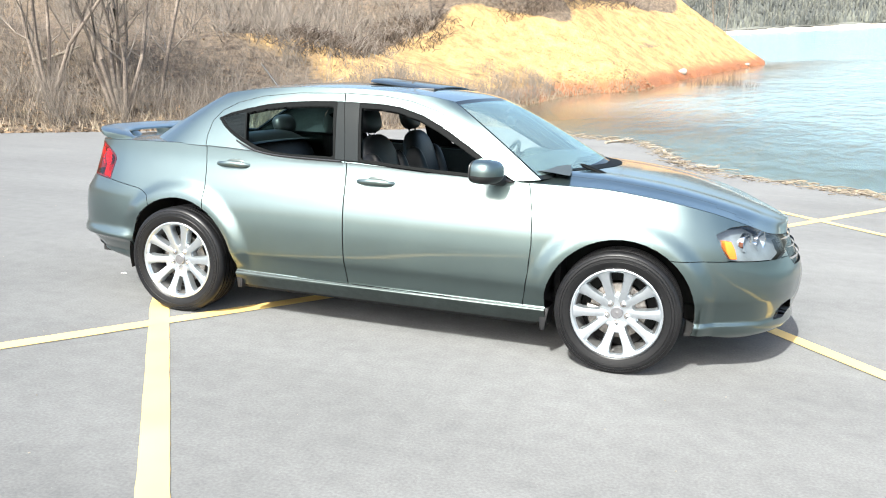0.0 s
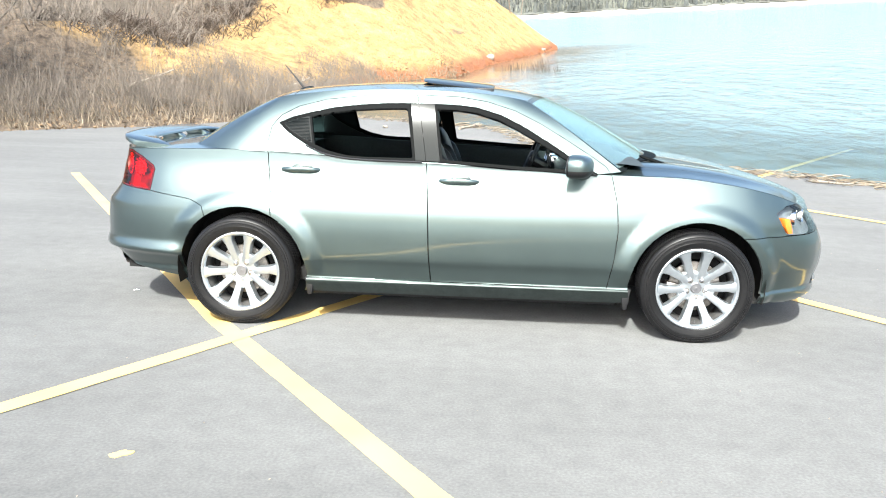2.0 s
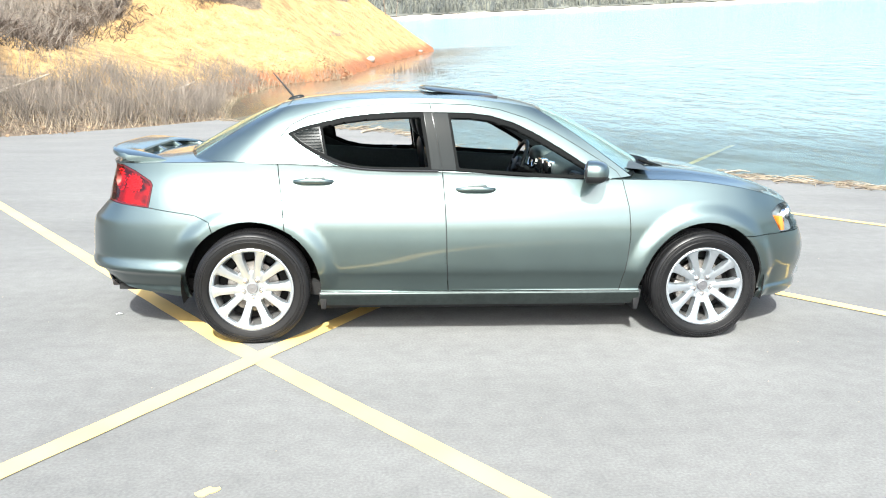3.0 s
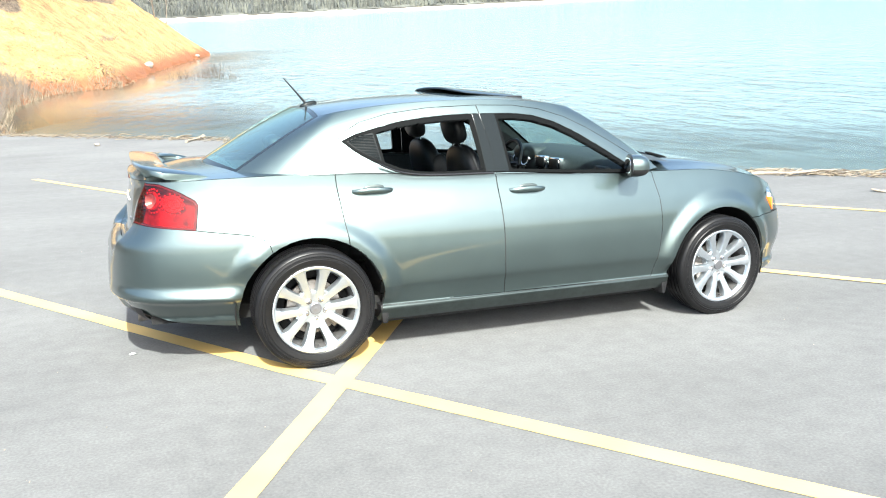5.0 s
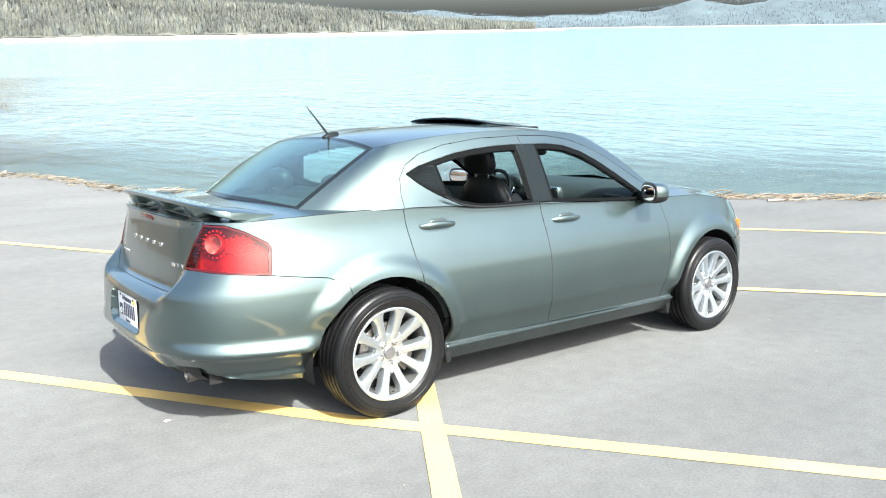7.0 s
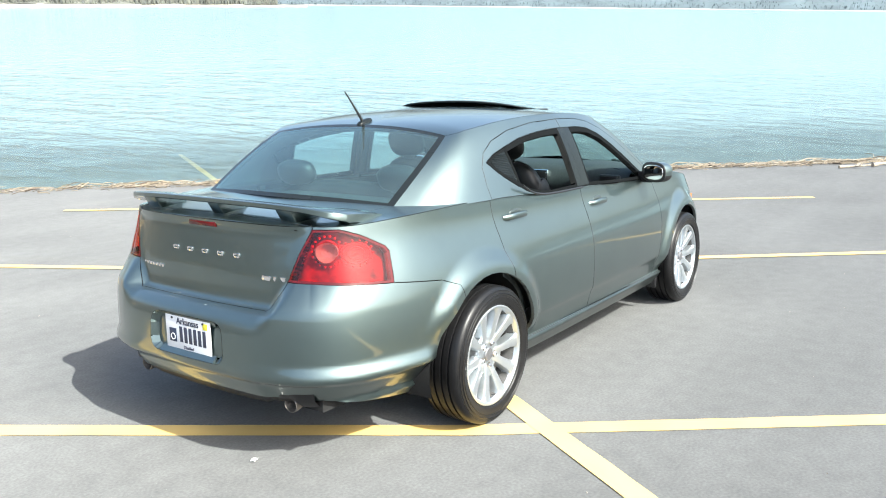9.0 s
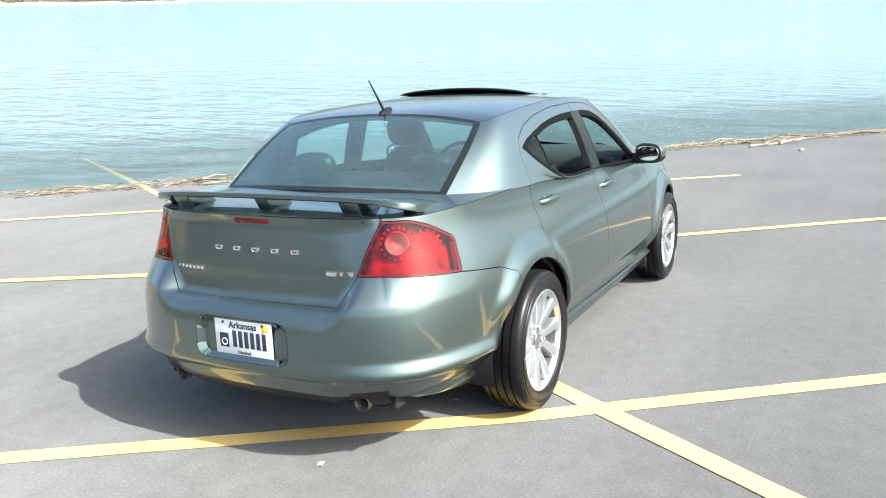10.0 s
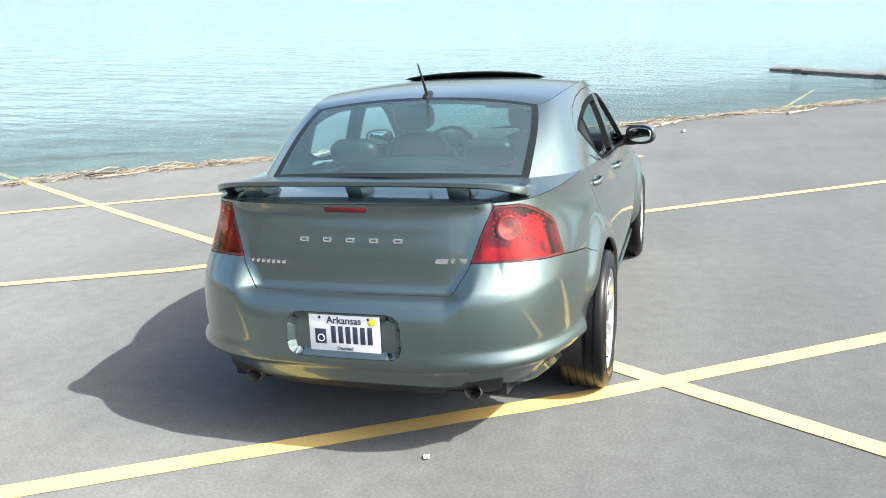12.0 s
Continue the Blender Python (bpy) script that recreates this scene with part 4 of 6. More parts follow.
REAR_LAMP = [(-1.5, 0.826), (-0.87, 0.822), (-0.598, 0.80), (-0.576, 0.93), (-0.59, 0.953), (-0.68, 1.005), (-0.76, 1.036), (-1.5, 1.044)]
LAMP_INNER = [(-1.5, 0.838), (-0.87, 0.834), (-0.612, 0.813), (-0.59, 0.926), (-0.604, 0.945), (-0.687, 0.993), (-0.765, 1.026), (-1.5, 1.034)]
BOOT_FACE = [(0.0, 0.699), (-0.42, 0.699), (-0.435, 0.71), (-0.492, 0.80), (-0.535, 0.93), (-0.58, 1.04), (-0.585, 1.2), (0.0, 1.2)]
FRONT_BUMPER = [(3.0, 0.1), (3.0, 0.645), (3.32, 0.648), (4.2, 0.64), (4.2, 0.1)]
HEADLAMP = [(3.229, 0.785), (3.275, 0.70), (3.303, 0.652), (3.40, 0.649), (3.57, 0.645), (3.615, 0.68), (3.60, 0.735), (3.52, 0.80), (3.42, 0.832), (3.30, 0.82)]
FOG_HOLE = [(3.575, 0.30), (3.585, 0.345), (3.61, 0.38), (3.66, 0.40), (3.675, 0.33), (3.63, 0.295)]
GRILLE = [(0.0, 0.585), (-0.36, 0.59), (-0.42, 0.64), (-0.43, 0.70), (-0.40, 0.745), (0.0, 0.755)]


PLATE_RECESS = [(0.0, 0.455), (-0.196, 0.456), (-0.222, 0.463), (-0.238, 0.479), (-0.245, 0.505), (-0.241, 0.586), (-0.232, 0.612), (-0.214, 0.629), (-0.188, 0.635), (0.0, 0.636)]
SUNROOF = [(1.06, 0.0), (1.06, -0.40), (1.09, -0.43), (1.47, -0.42), (1.5, -0.39), (1.5, 0.0)]


COWL = [(2.30 + 0.33 * (1 - (y / 0.75) ** 2), y) for y in [-0.72 * k / 14 for k in range(15)]] + [(2.0, -0.72), (2.0, 0.0)]


def ring(r, n):
    return [(r * math.cos(2 * math.pi * k / n), r * math.sin(2 * math.pi * k / n)) for k in range(n)]


def arch(wx, r=0.4):
    return [(wx + r * math.cos(w), WHEEL_Z + r * math.sin(w)) for w in [math.pi * 2 * k / 40 for k in range(40)]]


def sideways(f):
    return abs(f.normal.y) > 0.25


car = thing("car", LOT.copy(), "dusty metallic grey-green four-door saloon with open windows, parked across yellow lines", "car")


def build_car_body():
    lower, side, roof, rear, front, hood, boot = build_shells()
    for b in (lower, side, roof, rear, front, hood, boot):
        b.normal_update()
        c = sum((f.normal.dot(f.calc_center_median() - Vector((1.3, 0, 0.7))) for f in b.faces))
        if c < 0:
            bmesh.ops.reverse_faces(b, faces=b.faces[:])
    for poly in (arch(0.0), arch(2.765)):
        cut_outline(lower, poly, keep=sideways)
        gone = [f for f in lower.faces if inside(poly, f.calc_center_median().x, f.calc_center_median().z) and abs(f.calc_center_median().y) > 0.5]
        bmesh.ops.delete(lower, geom=gone, context='FACES')
    side_cuts = (FRONT_DOOR, REAR_DOOR)
    for poly in side_cuts:
        cut_outline(lower, poly, keep=lambda f: f.calc_center_median().y < -0.6)
        cut_outline(side, poly)
    for poly in (TRIM_OUTLINE, PILLAR_PLATE, REAR_OPENING, QUARTER_LOUVRE, FRONT_OPENING):
        cut_outline(side, poly)
        cut_outline(lower, poly, keep=lambda f: f.calc_center_median().z > 0.9 and f.calc_center_median().y < -0.6)
    cut_outline(lower, REAR_BUMPER, keep=lambda f: f.calc_center_median().x < 0.1)
    cut_outline(lower, REAR_LAMP, keep=lambda f: f.calc_center_median().x < -0.4)
    cut_outline(lower, BOOT_FACE, (1, 2), keep=lambda f: f.calc_center_median().x < -0.6)
    cut_outline(lower, PLATE_RECESS, (1, 2), keep=lambda f: f.calc_center_median().x < -0.8)
    cut_outline(lower, [(c[0] - 0.638, c[1] + 0.944) for c in ring(0.042, 20)], (1, 2), keep=lambda f: f.calc_center_median().x < -0.6)
    cut_outline(lower, LAMP_INNER, keep=lambda f: f.calc_center_median().x < -0.4)
    cut_outline(lower, [(y - 0.011 * (z < 1.1), z) for y, z in BOOT_FACE], (1, 2), keep=lambda f: f.calc_center_median().x < -0.6)
    cut_outline(roof, SUNROOF, (0, 1))
    cut_outline(hood, COWL, (0, 1))
    cut_outline(lower, FRONT_BUMPER, keep=lambda f: f.calc_center_median().x > 2.9)
    cut_outline(lower, HEADLAMP, keep=lambda f: f.calc_center_median().x > 3.1)
    cut_outline(lower, GRILLE, (1, 2), keep=lambda f: f.calc_center_median().x > 3.4)
    cut_outline(lower, [(0.3, 0.0), (0.3, 0.3), (2.5, 0.3), (2.5, 0.0)], keep=lambda f: f.calc_center_median().z < 0.4)
    for b in (lower, side, roof, rear, front, hood, boot):
        b.normal_update()

    cut_outline(lower, FOG_HOLE, keep=lambda f: f.calc_center_median().x > 3.4)
    lower.normal_update()
    bins = {}
    for f in lower.faces:
        c = f.calc_center_median()
        xz = (c.x, c.z)
        if c.x < -0.6 and inside(BOOT_FACE, c.y, c.z) and f.normal.x < -0.2:
            k = "boot_face"
        elif c.x < -0.4 and inside(REAR_LAMP, *xz):
            k = "rear_lamp"
        elif inside(REAR_BUMPER, *xz) and c.x < 0:
            k = "rear_bumper"
        elif c.x > 3.4 and inside(GRILLE, c.y, c.z):
            k = "grille"
        elif c.x > 3.1 and inside(HEADLAMP, *xz):
            k = "headlamp"
        elif c.x > 3.4 and inside(FOG_HOLE, *xz):
            k = "fog_hole"
        elif inside(FRONT_BUMPER, *xz) and c.x > 3.0:
            k = "front_bumper"
        elif inside(TRIM_OUTLINE, *xz) and c.z > 0.95:
            k = "open" if any(inside(q, *xz) for q in (REAR_OPENING, FRONT_OPENING)) else "trim_front" if inside(FRONT_DOOR, *xz) or c.x > 1.3 else "trim_rear"
        elif inside(FRONT_DOOR, *xz):
            k = "front_door"
        elif inside(REAR_DOOR, *xz):
            k = "rear_door"
        elif c.z < 0.3 and 0.3 < c.x < 2.5:
            k = "sill"
        elif c.x < 0.5:
            k = "quarter"
        else:
            k = "fender"
        bins.setdefault(k, []).append(f)
    up = {}
    for f in side.faces:
        c = f.calc_center_median()
        xz = (c.x, c.z)
        if inside(TRIM_OUTLINE, *xz) or inside(REAR_OPENING, *xz) or inside(FRONT_OPENING, *xz):
            if inside(REAR_OPENING, *xz) or inside(FRONT_OPENING, *xz):
                k = "open"
            elif inside(QUARTER_LOUVRE, *xz):
                k = "louvre"
            else:
                k = "trim_front" if inside(FRONT_DOOR, *xz) or c.x > 1.3 else "trim_rear"
                k = k.replace("trim", "plate") if inside(PILLAR_PLATE, *xz) else k
        elif inside(FRONT_DOOR, *xz):
            k = "front_door"
        elif inside(REAR_DOOR, *xz):
            k = "rear_door"
        else:
            k = "pillar"
        up.setdefault(k, []).append(f)

    body = part("body", mesh_of("body", *floorpan(), smooth=False, mats=(DARK,)), None, car, "black underbody and floor")
    for mirror in (False, True):
        panel("front_fender", lower, bins["fender"], PAINT, car, mirror=mirror)
        quarter = panel("rear_quarter", lower, bins["quarter"], PAINT, car, mirror=mirror)
        panel("pillar", side, up["pillar"], PAINT, car, "painted roof pillars and side rail", mirror=mirror, gap=0.001)
        panel("pillar_lining", side, up["pillar"], TRIM_GREY, car, "dark cloth pillar lining", mirror=mirror, lift=-0.03, flange=0)
        panel("sill", lower, bins["sill"], SILL_GREY, car, "dark grey-green sill", mirror=mirror)
        fd = panel("front_door", lower, bins["front_door"], PAINT, car, mirror=mirror, gap=0.0036)
        rd = panel("rear_door", lower, bins["rear_door"], PAINT, car, mirror=mirror, gap=0.0036)
        panel("door_frame", side, up["front_door"], PAINT, fd, mirror=mirror, gap=0.0036)
        panel("door_frame", side, up["rear_door"], PAINT, rd, mirror=mirror, gap=0.0036)
        panel("window_trim", side, up["trim_front"], TRIM_BLACK, fd, "black window surround", mirror=mirror, gap=0.0005, lift=0.001, flange=0.03)
        panel("window_trim", side, up["trim_rear"], TRIM_BLACK, rd, "black window surround", mirror=mirror, gap=0.0005, lift=0.001, flange=0.03)
        panel("pillar_plate", side, up["plate_front"], PILLAR_FILM, fd, "charcoal pillar facing", mirror=mirror, gap=0.0015, lift=0.002)
        panel("pillar_plate", side, up["plate_rear"], PILLAR_FILM, rd, "charcoal pillar facing", mirror=mirror, gap=0.0015, lift=0.002)
        for k, d in (("trim_front", fd), ("trim_rear", rd)):
            if k in bins:
                panel("window_seal", lower, bins[k], TRIM_BLACK, d, mirror=mirror, gap=0.0, lift=0.001, flange=0.03)
        panel("louvre_panel", side, up["louvre"], PILLAR_FILM, rd, "ribbed charcoal quarter panel", mirror=mirror, gap=0.001, lift=-0.004)
        louvre_ribs([f.calc_center_median() for f in up["louvre"]], rd, LEFT if mirror else RIGHT)
        for k, d in (("front_door", fd), ("rear_door", rd)):
            panel("door_lining", lower, [f for f in bins[k] if f.calc_center_median().z > 0.33], TRIM_GREY, d, "dark door lining", mirror=mirror, lift=-0.075, flange=0, gap=0)
            panel("frame_lining", side, up[k], BLACK, d, mirror=mirror, lift=-0.03, flange=0, gap=0)
        tail_lamp(lower, bins["rear_lamp"], mirror)
        head = panel("headlamp", lower, bins["headlamp"], LENS, car, "clear headlamp with amber corner reflector", mirror=mirror, gap=0.002, flange=0)
        panel("lamp_bowl", lower, bins["headlamp"], LAMP_SILVER, head, "grey reflector bowl", mirror=mirror, lift=-0.05, gap=0.0, flange=0)
        headlamp_parts(head, LEFT if mirror else RIGHT)
        panel("fog_lamp_hollow", lower, bins["fog_hole"], BLACK, car, "black fog lamp hollow in the bumper", mirror=mirror, gap=0, lift=-0.035, flange=-0.035)
        handles(fd, rd, LEFT if mirror else RIGHT)
        mirror_parts(fd, LEFT if mirror else RIGHT)
        wheel_housing(LEFT if mirror else RIGHT)
    recess = [f for f in bins["rear_bumper"] if f.calc_center_median().x < -0.8 and inside(PLATE_RECESS, f.calc_center_median().y, f.calc_center_median().z)]
    bumper = panel("rear_bumper", lower, [f for f in bins["rear_bumper"] if f not in set(recess)], PAINT, car, both=True)
    panel("plate_recess", lower, recess, PAINT, bumper, "painted hollow for the number plate", both=True, gap=0.024, lift=-0.03, flange=-0.03, facets=True)
    panel("front_bumper", lower, bins["front_bumper"], PAINT, car, both=True)
    panel("grille", lower, bins["grille"], GLOSS_BLACK, car, "black grille with bright bars", both=True, lift=-0.01)
    boot_lid = panel("boot_lid", lower, bins["boot_face"], PAINT, car, both=True)
    panel("boot_deck", boot, [f for f in boot.faces if f.calc_center_median().x < -0.33 and abs(f.calc_center_median().y) < 0.60], PAINT, boot_lid, both=True, gap=0.0018)
    shoulder = [f for f in boot.faces if not (f.calc_center_median().x < -0.33 and abs(f.calc_center_median().y) < 0.60) and (abs(f.calc_center_median().y) > 0.55)]
    for mirror in (False, True):
        panel("rear_shoulder", boot, shoulder, PAINT, car, mirror=mirror, gap=0.0005)
    panel("parcel_shelf", boot, [f for f in boot.faces if f.calc_center_median().x >= -0.40 and abs(f.calc_center_median().y) <= 0.68], TRIM_GREY, car, "dark parcel shelf", both=True, gap=0, flange=0, lift=-0.05)
    hood_faces = [f for f in hood.faces if f.calc_center_median().x < 3.585 and abs(f.calc_center_median().y) < 0.70 - 0.16 * max(0, f.calc_center_median().x - 2.9) and f.calc_center_median().x > 2.30 + 0.33 * (1 - (f.calc_center_median().y / 0.75) ** 2)]
    chosen = set(hood_faces)
    panel("bonnet", hood, hood_faces, PAINT, car, both=True, gap=0.002)
    cowl = [f for f in hood.faces if f not in chosen and f.calc_center_median().x < 2.68 and abs(f.calc_center_median().y) < 0.70]
    chosen |= set(cowl)
    panel("cowl", hood, cowl, TRIM_BLACK, car, "black plastic cowl under the windscreen", both=True, gap=0.0, lift=0.003)
    panel("fender_top", hood, [f for f in hood.faces if f not in chosen], PAINT, car, both=True, gap=0.0005)
    hole = [f for f in roof.faces if inside(SUNROOF, f.calc_center_median().x, f.calc_center_median().y)]
    rest = [f for f in roof.faces if f not in set(hole)]
    panel("roof", roof, rest, PAINT, car, both=True, gap=0.0018)
    panel("headliner", roof, rest, TRIM_GREY, car, "pale grey headliner", both=True, lift=-0.035, flange=0, gap=0)
    screen_parts("windscreen", front, WINDSCREEN)
    screen_parts("rear_window", rear, REAR_GLASS)
    for b in (lower, side, roof, rear, front, hood, boot):
        b.free()
    return boot_lid


def louvre_ribs(points, parent, s):
    """Thin level ribs across the little quarter panel."""
    a = np.array([(1, p.x, p.z) for p in points])
    fit, *_ = np.linalg.lstsq(a, np.array([abs(p.y) for p in points]), rcond=None)
    for z in np.arange(1.14, 1.275, 0.0085):
        hits = []
        for (x0, z0), (x1, z1) in zip(QUARTER_LOUVRE, QUARTER_LOUVRE[1:] + QUARTER_LOUVRE[:1]):
            if (z0 - z) * (z1 - z) < 0:
                hits.append(x0 + (x1 - x0) * (z - z0) / (z1 - z0))
        if len(hits) < 2 or max(hits) - min(hits) < 0.03:
            continue
        lo, hi = min(hits) + 0.008, max(hits) - 0.008
        rows = []
        for x in (lo, hi):
            y = float(fit @ (1, x, z))
            rows.append([Vector((x, s * (y + d), z + h)) for d, h in ((-0.006, -0.002), (0.0005, -0.002), (0.0005, 0.001), (-0.006, 0.002), (-0.006, -0.002))])
        part("louvre_rib", grid_bm(rows), PILLAR_FILM, parent)


def screen_parts(name, bm, mat):
    """A glass with its black printed border; the grid runs 18 columns by 22 rows."""
    faces = list(bm.faces)
    glass, rim = [], []
    for k, f in enumerate(faces):
        column, row = divmod(k, 22)
        (rim if column < 1 or row < 1 or row > 20 else glass).append(f)
    g = panel(name, bm, glass, mat, car, "tinted curved " + name.replace("_", " "), both=True, gap=0, flange=0)
    panel("glass_border", bm, rim, GLOSS_BLACK, g, "black printed glass border", both=True, gap=0, flange=0.01)


def floorpan():
    """A dark tray under the cabin and the engine, with closed ends."""
    pts = [(-0.85, 0.62), (-0.45, 0.66), (0.42, 0.8), (2.32, 0.8), (2.35, 0.62), (3.45, 0.55)]
    v, f = [], []
    for x, y in pts:
        v += [(x, -y, 0.26), (x, y, 0.26), (x, -y, 0.34), (x, y, 0.34)]
    for i in range(len(pts) - 1):
        a, b = 4 * i, 4 * (i + 1)
        f += [(a, a + 1, b + 1, b), (a + 2, b + 2, b + 3, a + 3), (a, b, b + 2, a + 2), (a + 1, a + 3, b + 3, b + 1)]
    f += [(0, 2, 3, 1), (4 * len(pts) - 4, 4 * len(pts) - 3, 4 * len(pts) - 1, 4 * len(pts) - 2)]
    return v, f


def wheel_housing(s):
    for wx in WHEEL_X:
        prof = []
        for w in np.linspace(-0.25, math.pi + 0.25, 24):
            prof.append((wx + 0.425 * math.cos(w), WHEEL_Z + 0.425 * math.sin(w)))
        rows = [[Vector((x, s * y, z)) for x, z in prof] for y in (0.87, 0.78, 0.55, 0.54)]
        back = [Vector((wx + 0.0 * x, s * 0.54, WHEEL_Z)) for x, z in prof]
        part("wheel_housing", grid_bm(rows + [back]), DARK, car, "black plastic wheel housing")


LAMP_SILVER = material("lamp_silver", (0.16, 0.175, 0.18), 0.4, 0.2, blotch=0.3, blotch_scale=9)
RED_LENS = glass_material("red_lens", (0.82, 0.03, 0.026), 0.0)
CLEAR_LENS = glass_material("clear_lens", (0.85, 0.5, 0.46), 0.0)


def oval(size, at, m=None, u=20, v=12):
    """A rounded pad or pebble form."""
    bm = bmesh.new()
    bmesh.ops.create_uvsphere(bm, u_segments=u, v_segments=v, radius=0.5)
    for p in bm.verts:
        for k in range(3):
            c = p.co[k] * 2
            p.co[k] = math.copysign(abs(c) ** 0.72, c) * 0.5
    bmesh.ops.transform(bm, matrix=Matrix.Translation(at) @ (m or Matrix()) @ Matrix.Diagonal((*size, 1)), verts=bm.verts)
    return bm


def tail_lamp(lower, faces, mirror):
    s = LEFT if mirror else RIGHT
    def mid(f):
        return f.calc_center_median()
    clear = {f for f in faces if math.hypot(mid(f).y + 0.638, mid(f).z - 0.944) < 0.042 and f.normal.x < 0}
    boot_edge = [(y - 0.011 * (z < 1.1), z) for y, z in BOOT_FACE]
    inner = [f for f in faces if f not in clear and inside(LAMP_INNER, mid(f).x, mid(f).z) and not (mid(f).x < -0.7 and inside(boot_edge, mid(f).y, mid(f).z))]
    border = [f for f in faces if f not in clear and f not in set(inner)]
    lamp = panel("tail_lamp", lower, border, LAMP_RED, car, "red tail lamp with a round clear reversing light", mirror=mirror, gap=0.0012, flange=0.03)
    panel("red_lens", lower, inner, RED_LENS, lamp, "clear red lens", mirror=mirror, gap=0, flange=0)
    panel("reversing_lens", lower, list(clear), CLEAR_LENS, lamp, "clear round reversing lens", mirror=mirror, gap=0, flange=0.01)
    panel("lamp_bowl", lower, faces, LAMP_BOWL, lamp, "dark red lamp bowl", mirror=mirror, gap=0.004, flange=-0.02, lift=-0.05)
    n = Vector((-0.83, s * 0.55, 0.1)).normalized()
    c = Vector((-0.80, s * 0.632, 0.946))
    turn = n.to_track_quat('Y', 'Z').to_matrix().to_4x4()
    bowl = lathe_bm([(-0.02, 0.003), (-0.018, 0.028), (0.004, 0.043), (0.008, 0.046), (0.006, 0.05), (-0.01, 0.052)], 28)
    bmesh.ops.transform(bowl, matrix=Matrix.Translation(c) @ turn, verts=bowl.verts)
    part("reversing_reflector", bowl, LAMP_CLEAR, lamp, "bright round reflector")
    for k in range(18):
        w = 2 * math.pi * k / 18
        p = c + turn.to_3x3() @ Vector((0.064 * math.cos(w), 0.0, 0.064 * math.sin(w)))
        part("diode", oval((0.011, 0.011, 0.011), p - n * 0.008, None, 8, 6), LAMP_BRIGHT, lamp)
    c2 = Vector((-0.703, s * 0.708, 0.932))
    n2 = Vector((-0.6, s * 0.8, 0.1)).normalized()
    turn2 = n2.to_track_quat('Y', 'Z').to_matrix().to_4x4()
    bowl = lathe_bm([(-0.028, 0.003), (-0.024, 0.018), (-0.012, 0.03), (-0.014, 0.034), (0.0, 0.05), (-0.006, 0.056)], 28)
    bmesh.ops.transform(bowl, matrix=Matrix.Translation(c2) @ turn2 @ Matrix.Diagonal((1.15, 1, 0.85, 1)), verts=bowl.verts)
    part("brake_reflector", bowl, LAMP_BRIGHT, lamp, "bright red reflector bowl")
    for k in range(14):
        w = 2 * math.pi * k / 14
        p = c2 + turn2.to_3x3() @ Vector((0.07 * math.cos(w), -0.004, 0.055 * math.sin(w)))
        part("diode", oval((0.011, 0.011, 0.011), p, None, 10, 6), LAMP_BRIGHT, lamp)


LAMP_BOWL = material("lamp_bowl_red", (0.32, 0.011, 0.01), 0.35, 0.2, blotch=0.85, blotch_scale=13)
AMBER_LENS = material("amber_lens", (0.8, 0.2, 0.025), 0.2, 0.0, 1.0)


def headlamp_parts(head, s):
    amber = prism_bm([(3.262, 0.755), (3.278, 0.70), (3.305, 0.66), (3.345, 0.66), (3.328, 0.71), (3.30, 0.755)], s * 0.75, s * 0.80, 'Y', 0.004)
    bmesh.ops.transform(amber, matrix=Matrix.Translation((3.30, s * 0.785, 0)) @ pose(0, 0, 0, 0, 0, s * 32).inverted() @ Matrix.Translation((-3.30, -s * 0.785, 0)), verts=amber.verts)
    part("side_marker", amber, AMBER_LENS, head, "amber side marker")
    for x, y, r in ((3.46, 0.575, 0.052), (3.385, 0.67, 0.045)):
        bowl = lathe_bm([(-0.05, 0.004), (-0.04, r * 0.6), (0.0, r), (0.004, r + 0.005), (-0.02, r + 0.006)], 24, 'X')
        bmesh.ops.transform(bowl, matrix=Matrix.Translation((x, s * y, 0.735)) @ pose(0, 0, 0, 0, 0, s * 25), verts=bowl.verts)
        part("reflector", bowl, CHROME, head, "bright round headlamp reflector")


def handles(fd, rd, s):
    for door, x0, x1, z, y in ((rd, 0.245, 0.485, 0.962, 0.850), (fd, 1.205, 1.45, 0.922, 0.871)):
        rows = []
        for i in range(17):
            t = i / 16
            bow = 0.034 * (1 - abs(2 * t - 1) ** 3.5) - 0.006
            h = 0.0165 * (1 - 0.35 * abs(2 * t - 1) ** 3)
            th = 0.009
            ring_pts = []
            for k in range(13):
                w = 2 * math.pi * k / 12
                ring_pts.append(Vector((x0 + (x1 - x0) * t, s * (y + bow + th * math.cos(w)), z + 0.006 * math.sin(math.pi * t) + h * math.sin(w))))
            rows.append(ring_pts)
        part("door_handle", grid_bm(rows), PAINT, door)
        # a slightly proud oval whose darker colour gives the handle hollow its shade
        cup = oval((0.135, 0.02, 0.062), (0.5 * (x0 + x1) + 0.01, s * (y - 0.007), z + 0.004), None, 24, 10)
        part("cup_shade", cup, CUP_SHADE, door, "darker pad, a hollow's shade painted behind the handle")
    # bright waist moulding under the windows
    rows = []
    for x, z in rounded_path([(0.40, 1.108), (0.50, 1.063), (0.62, 1.039), (0.78, 1.030), (1.1, 1.026)], 0.05):
        y = 0.868
        rows.append([Vector((x, s * (y + 0.010), z)), Vector((x, s * (y + 0.013), z + 0.006)), Vector((x, s * (y + 0.006), z + 0.012))])
    part("waist_strip", grid_bm(rows), BLACK, rd, "thin black waist strip")


# car paint darkened to stand for the shade behind the handles
CUP_SHADE = material("cup_shade", (0.06, 0.075, 0.072), 0.4, 0.6, 0.6)


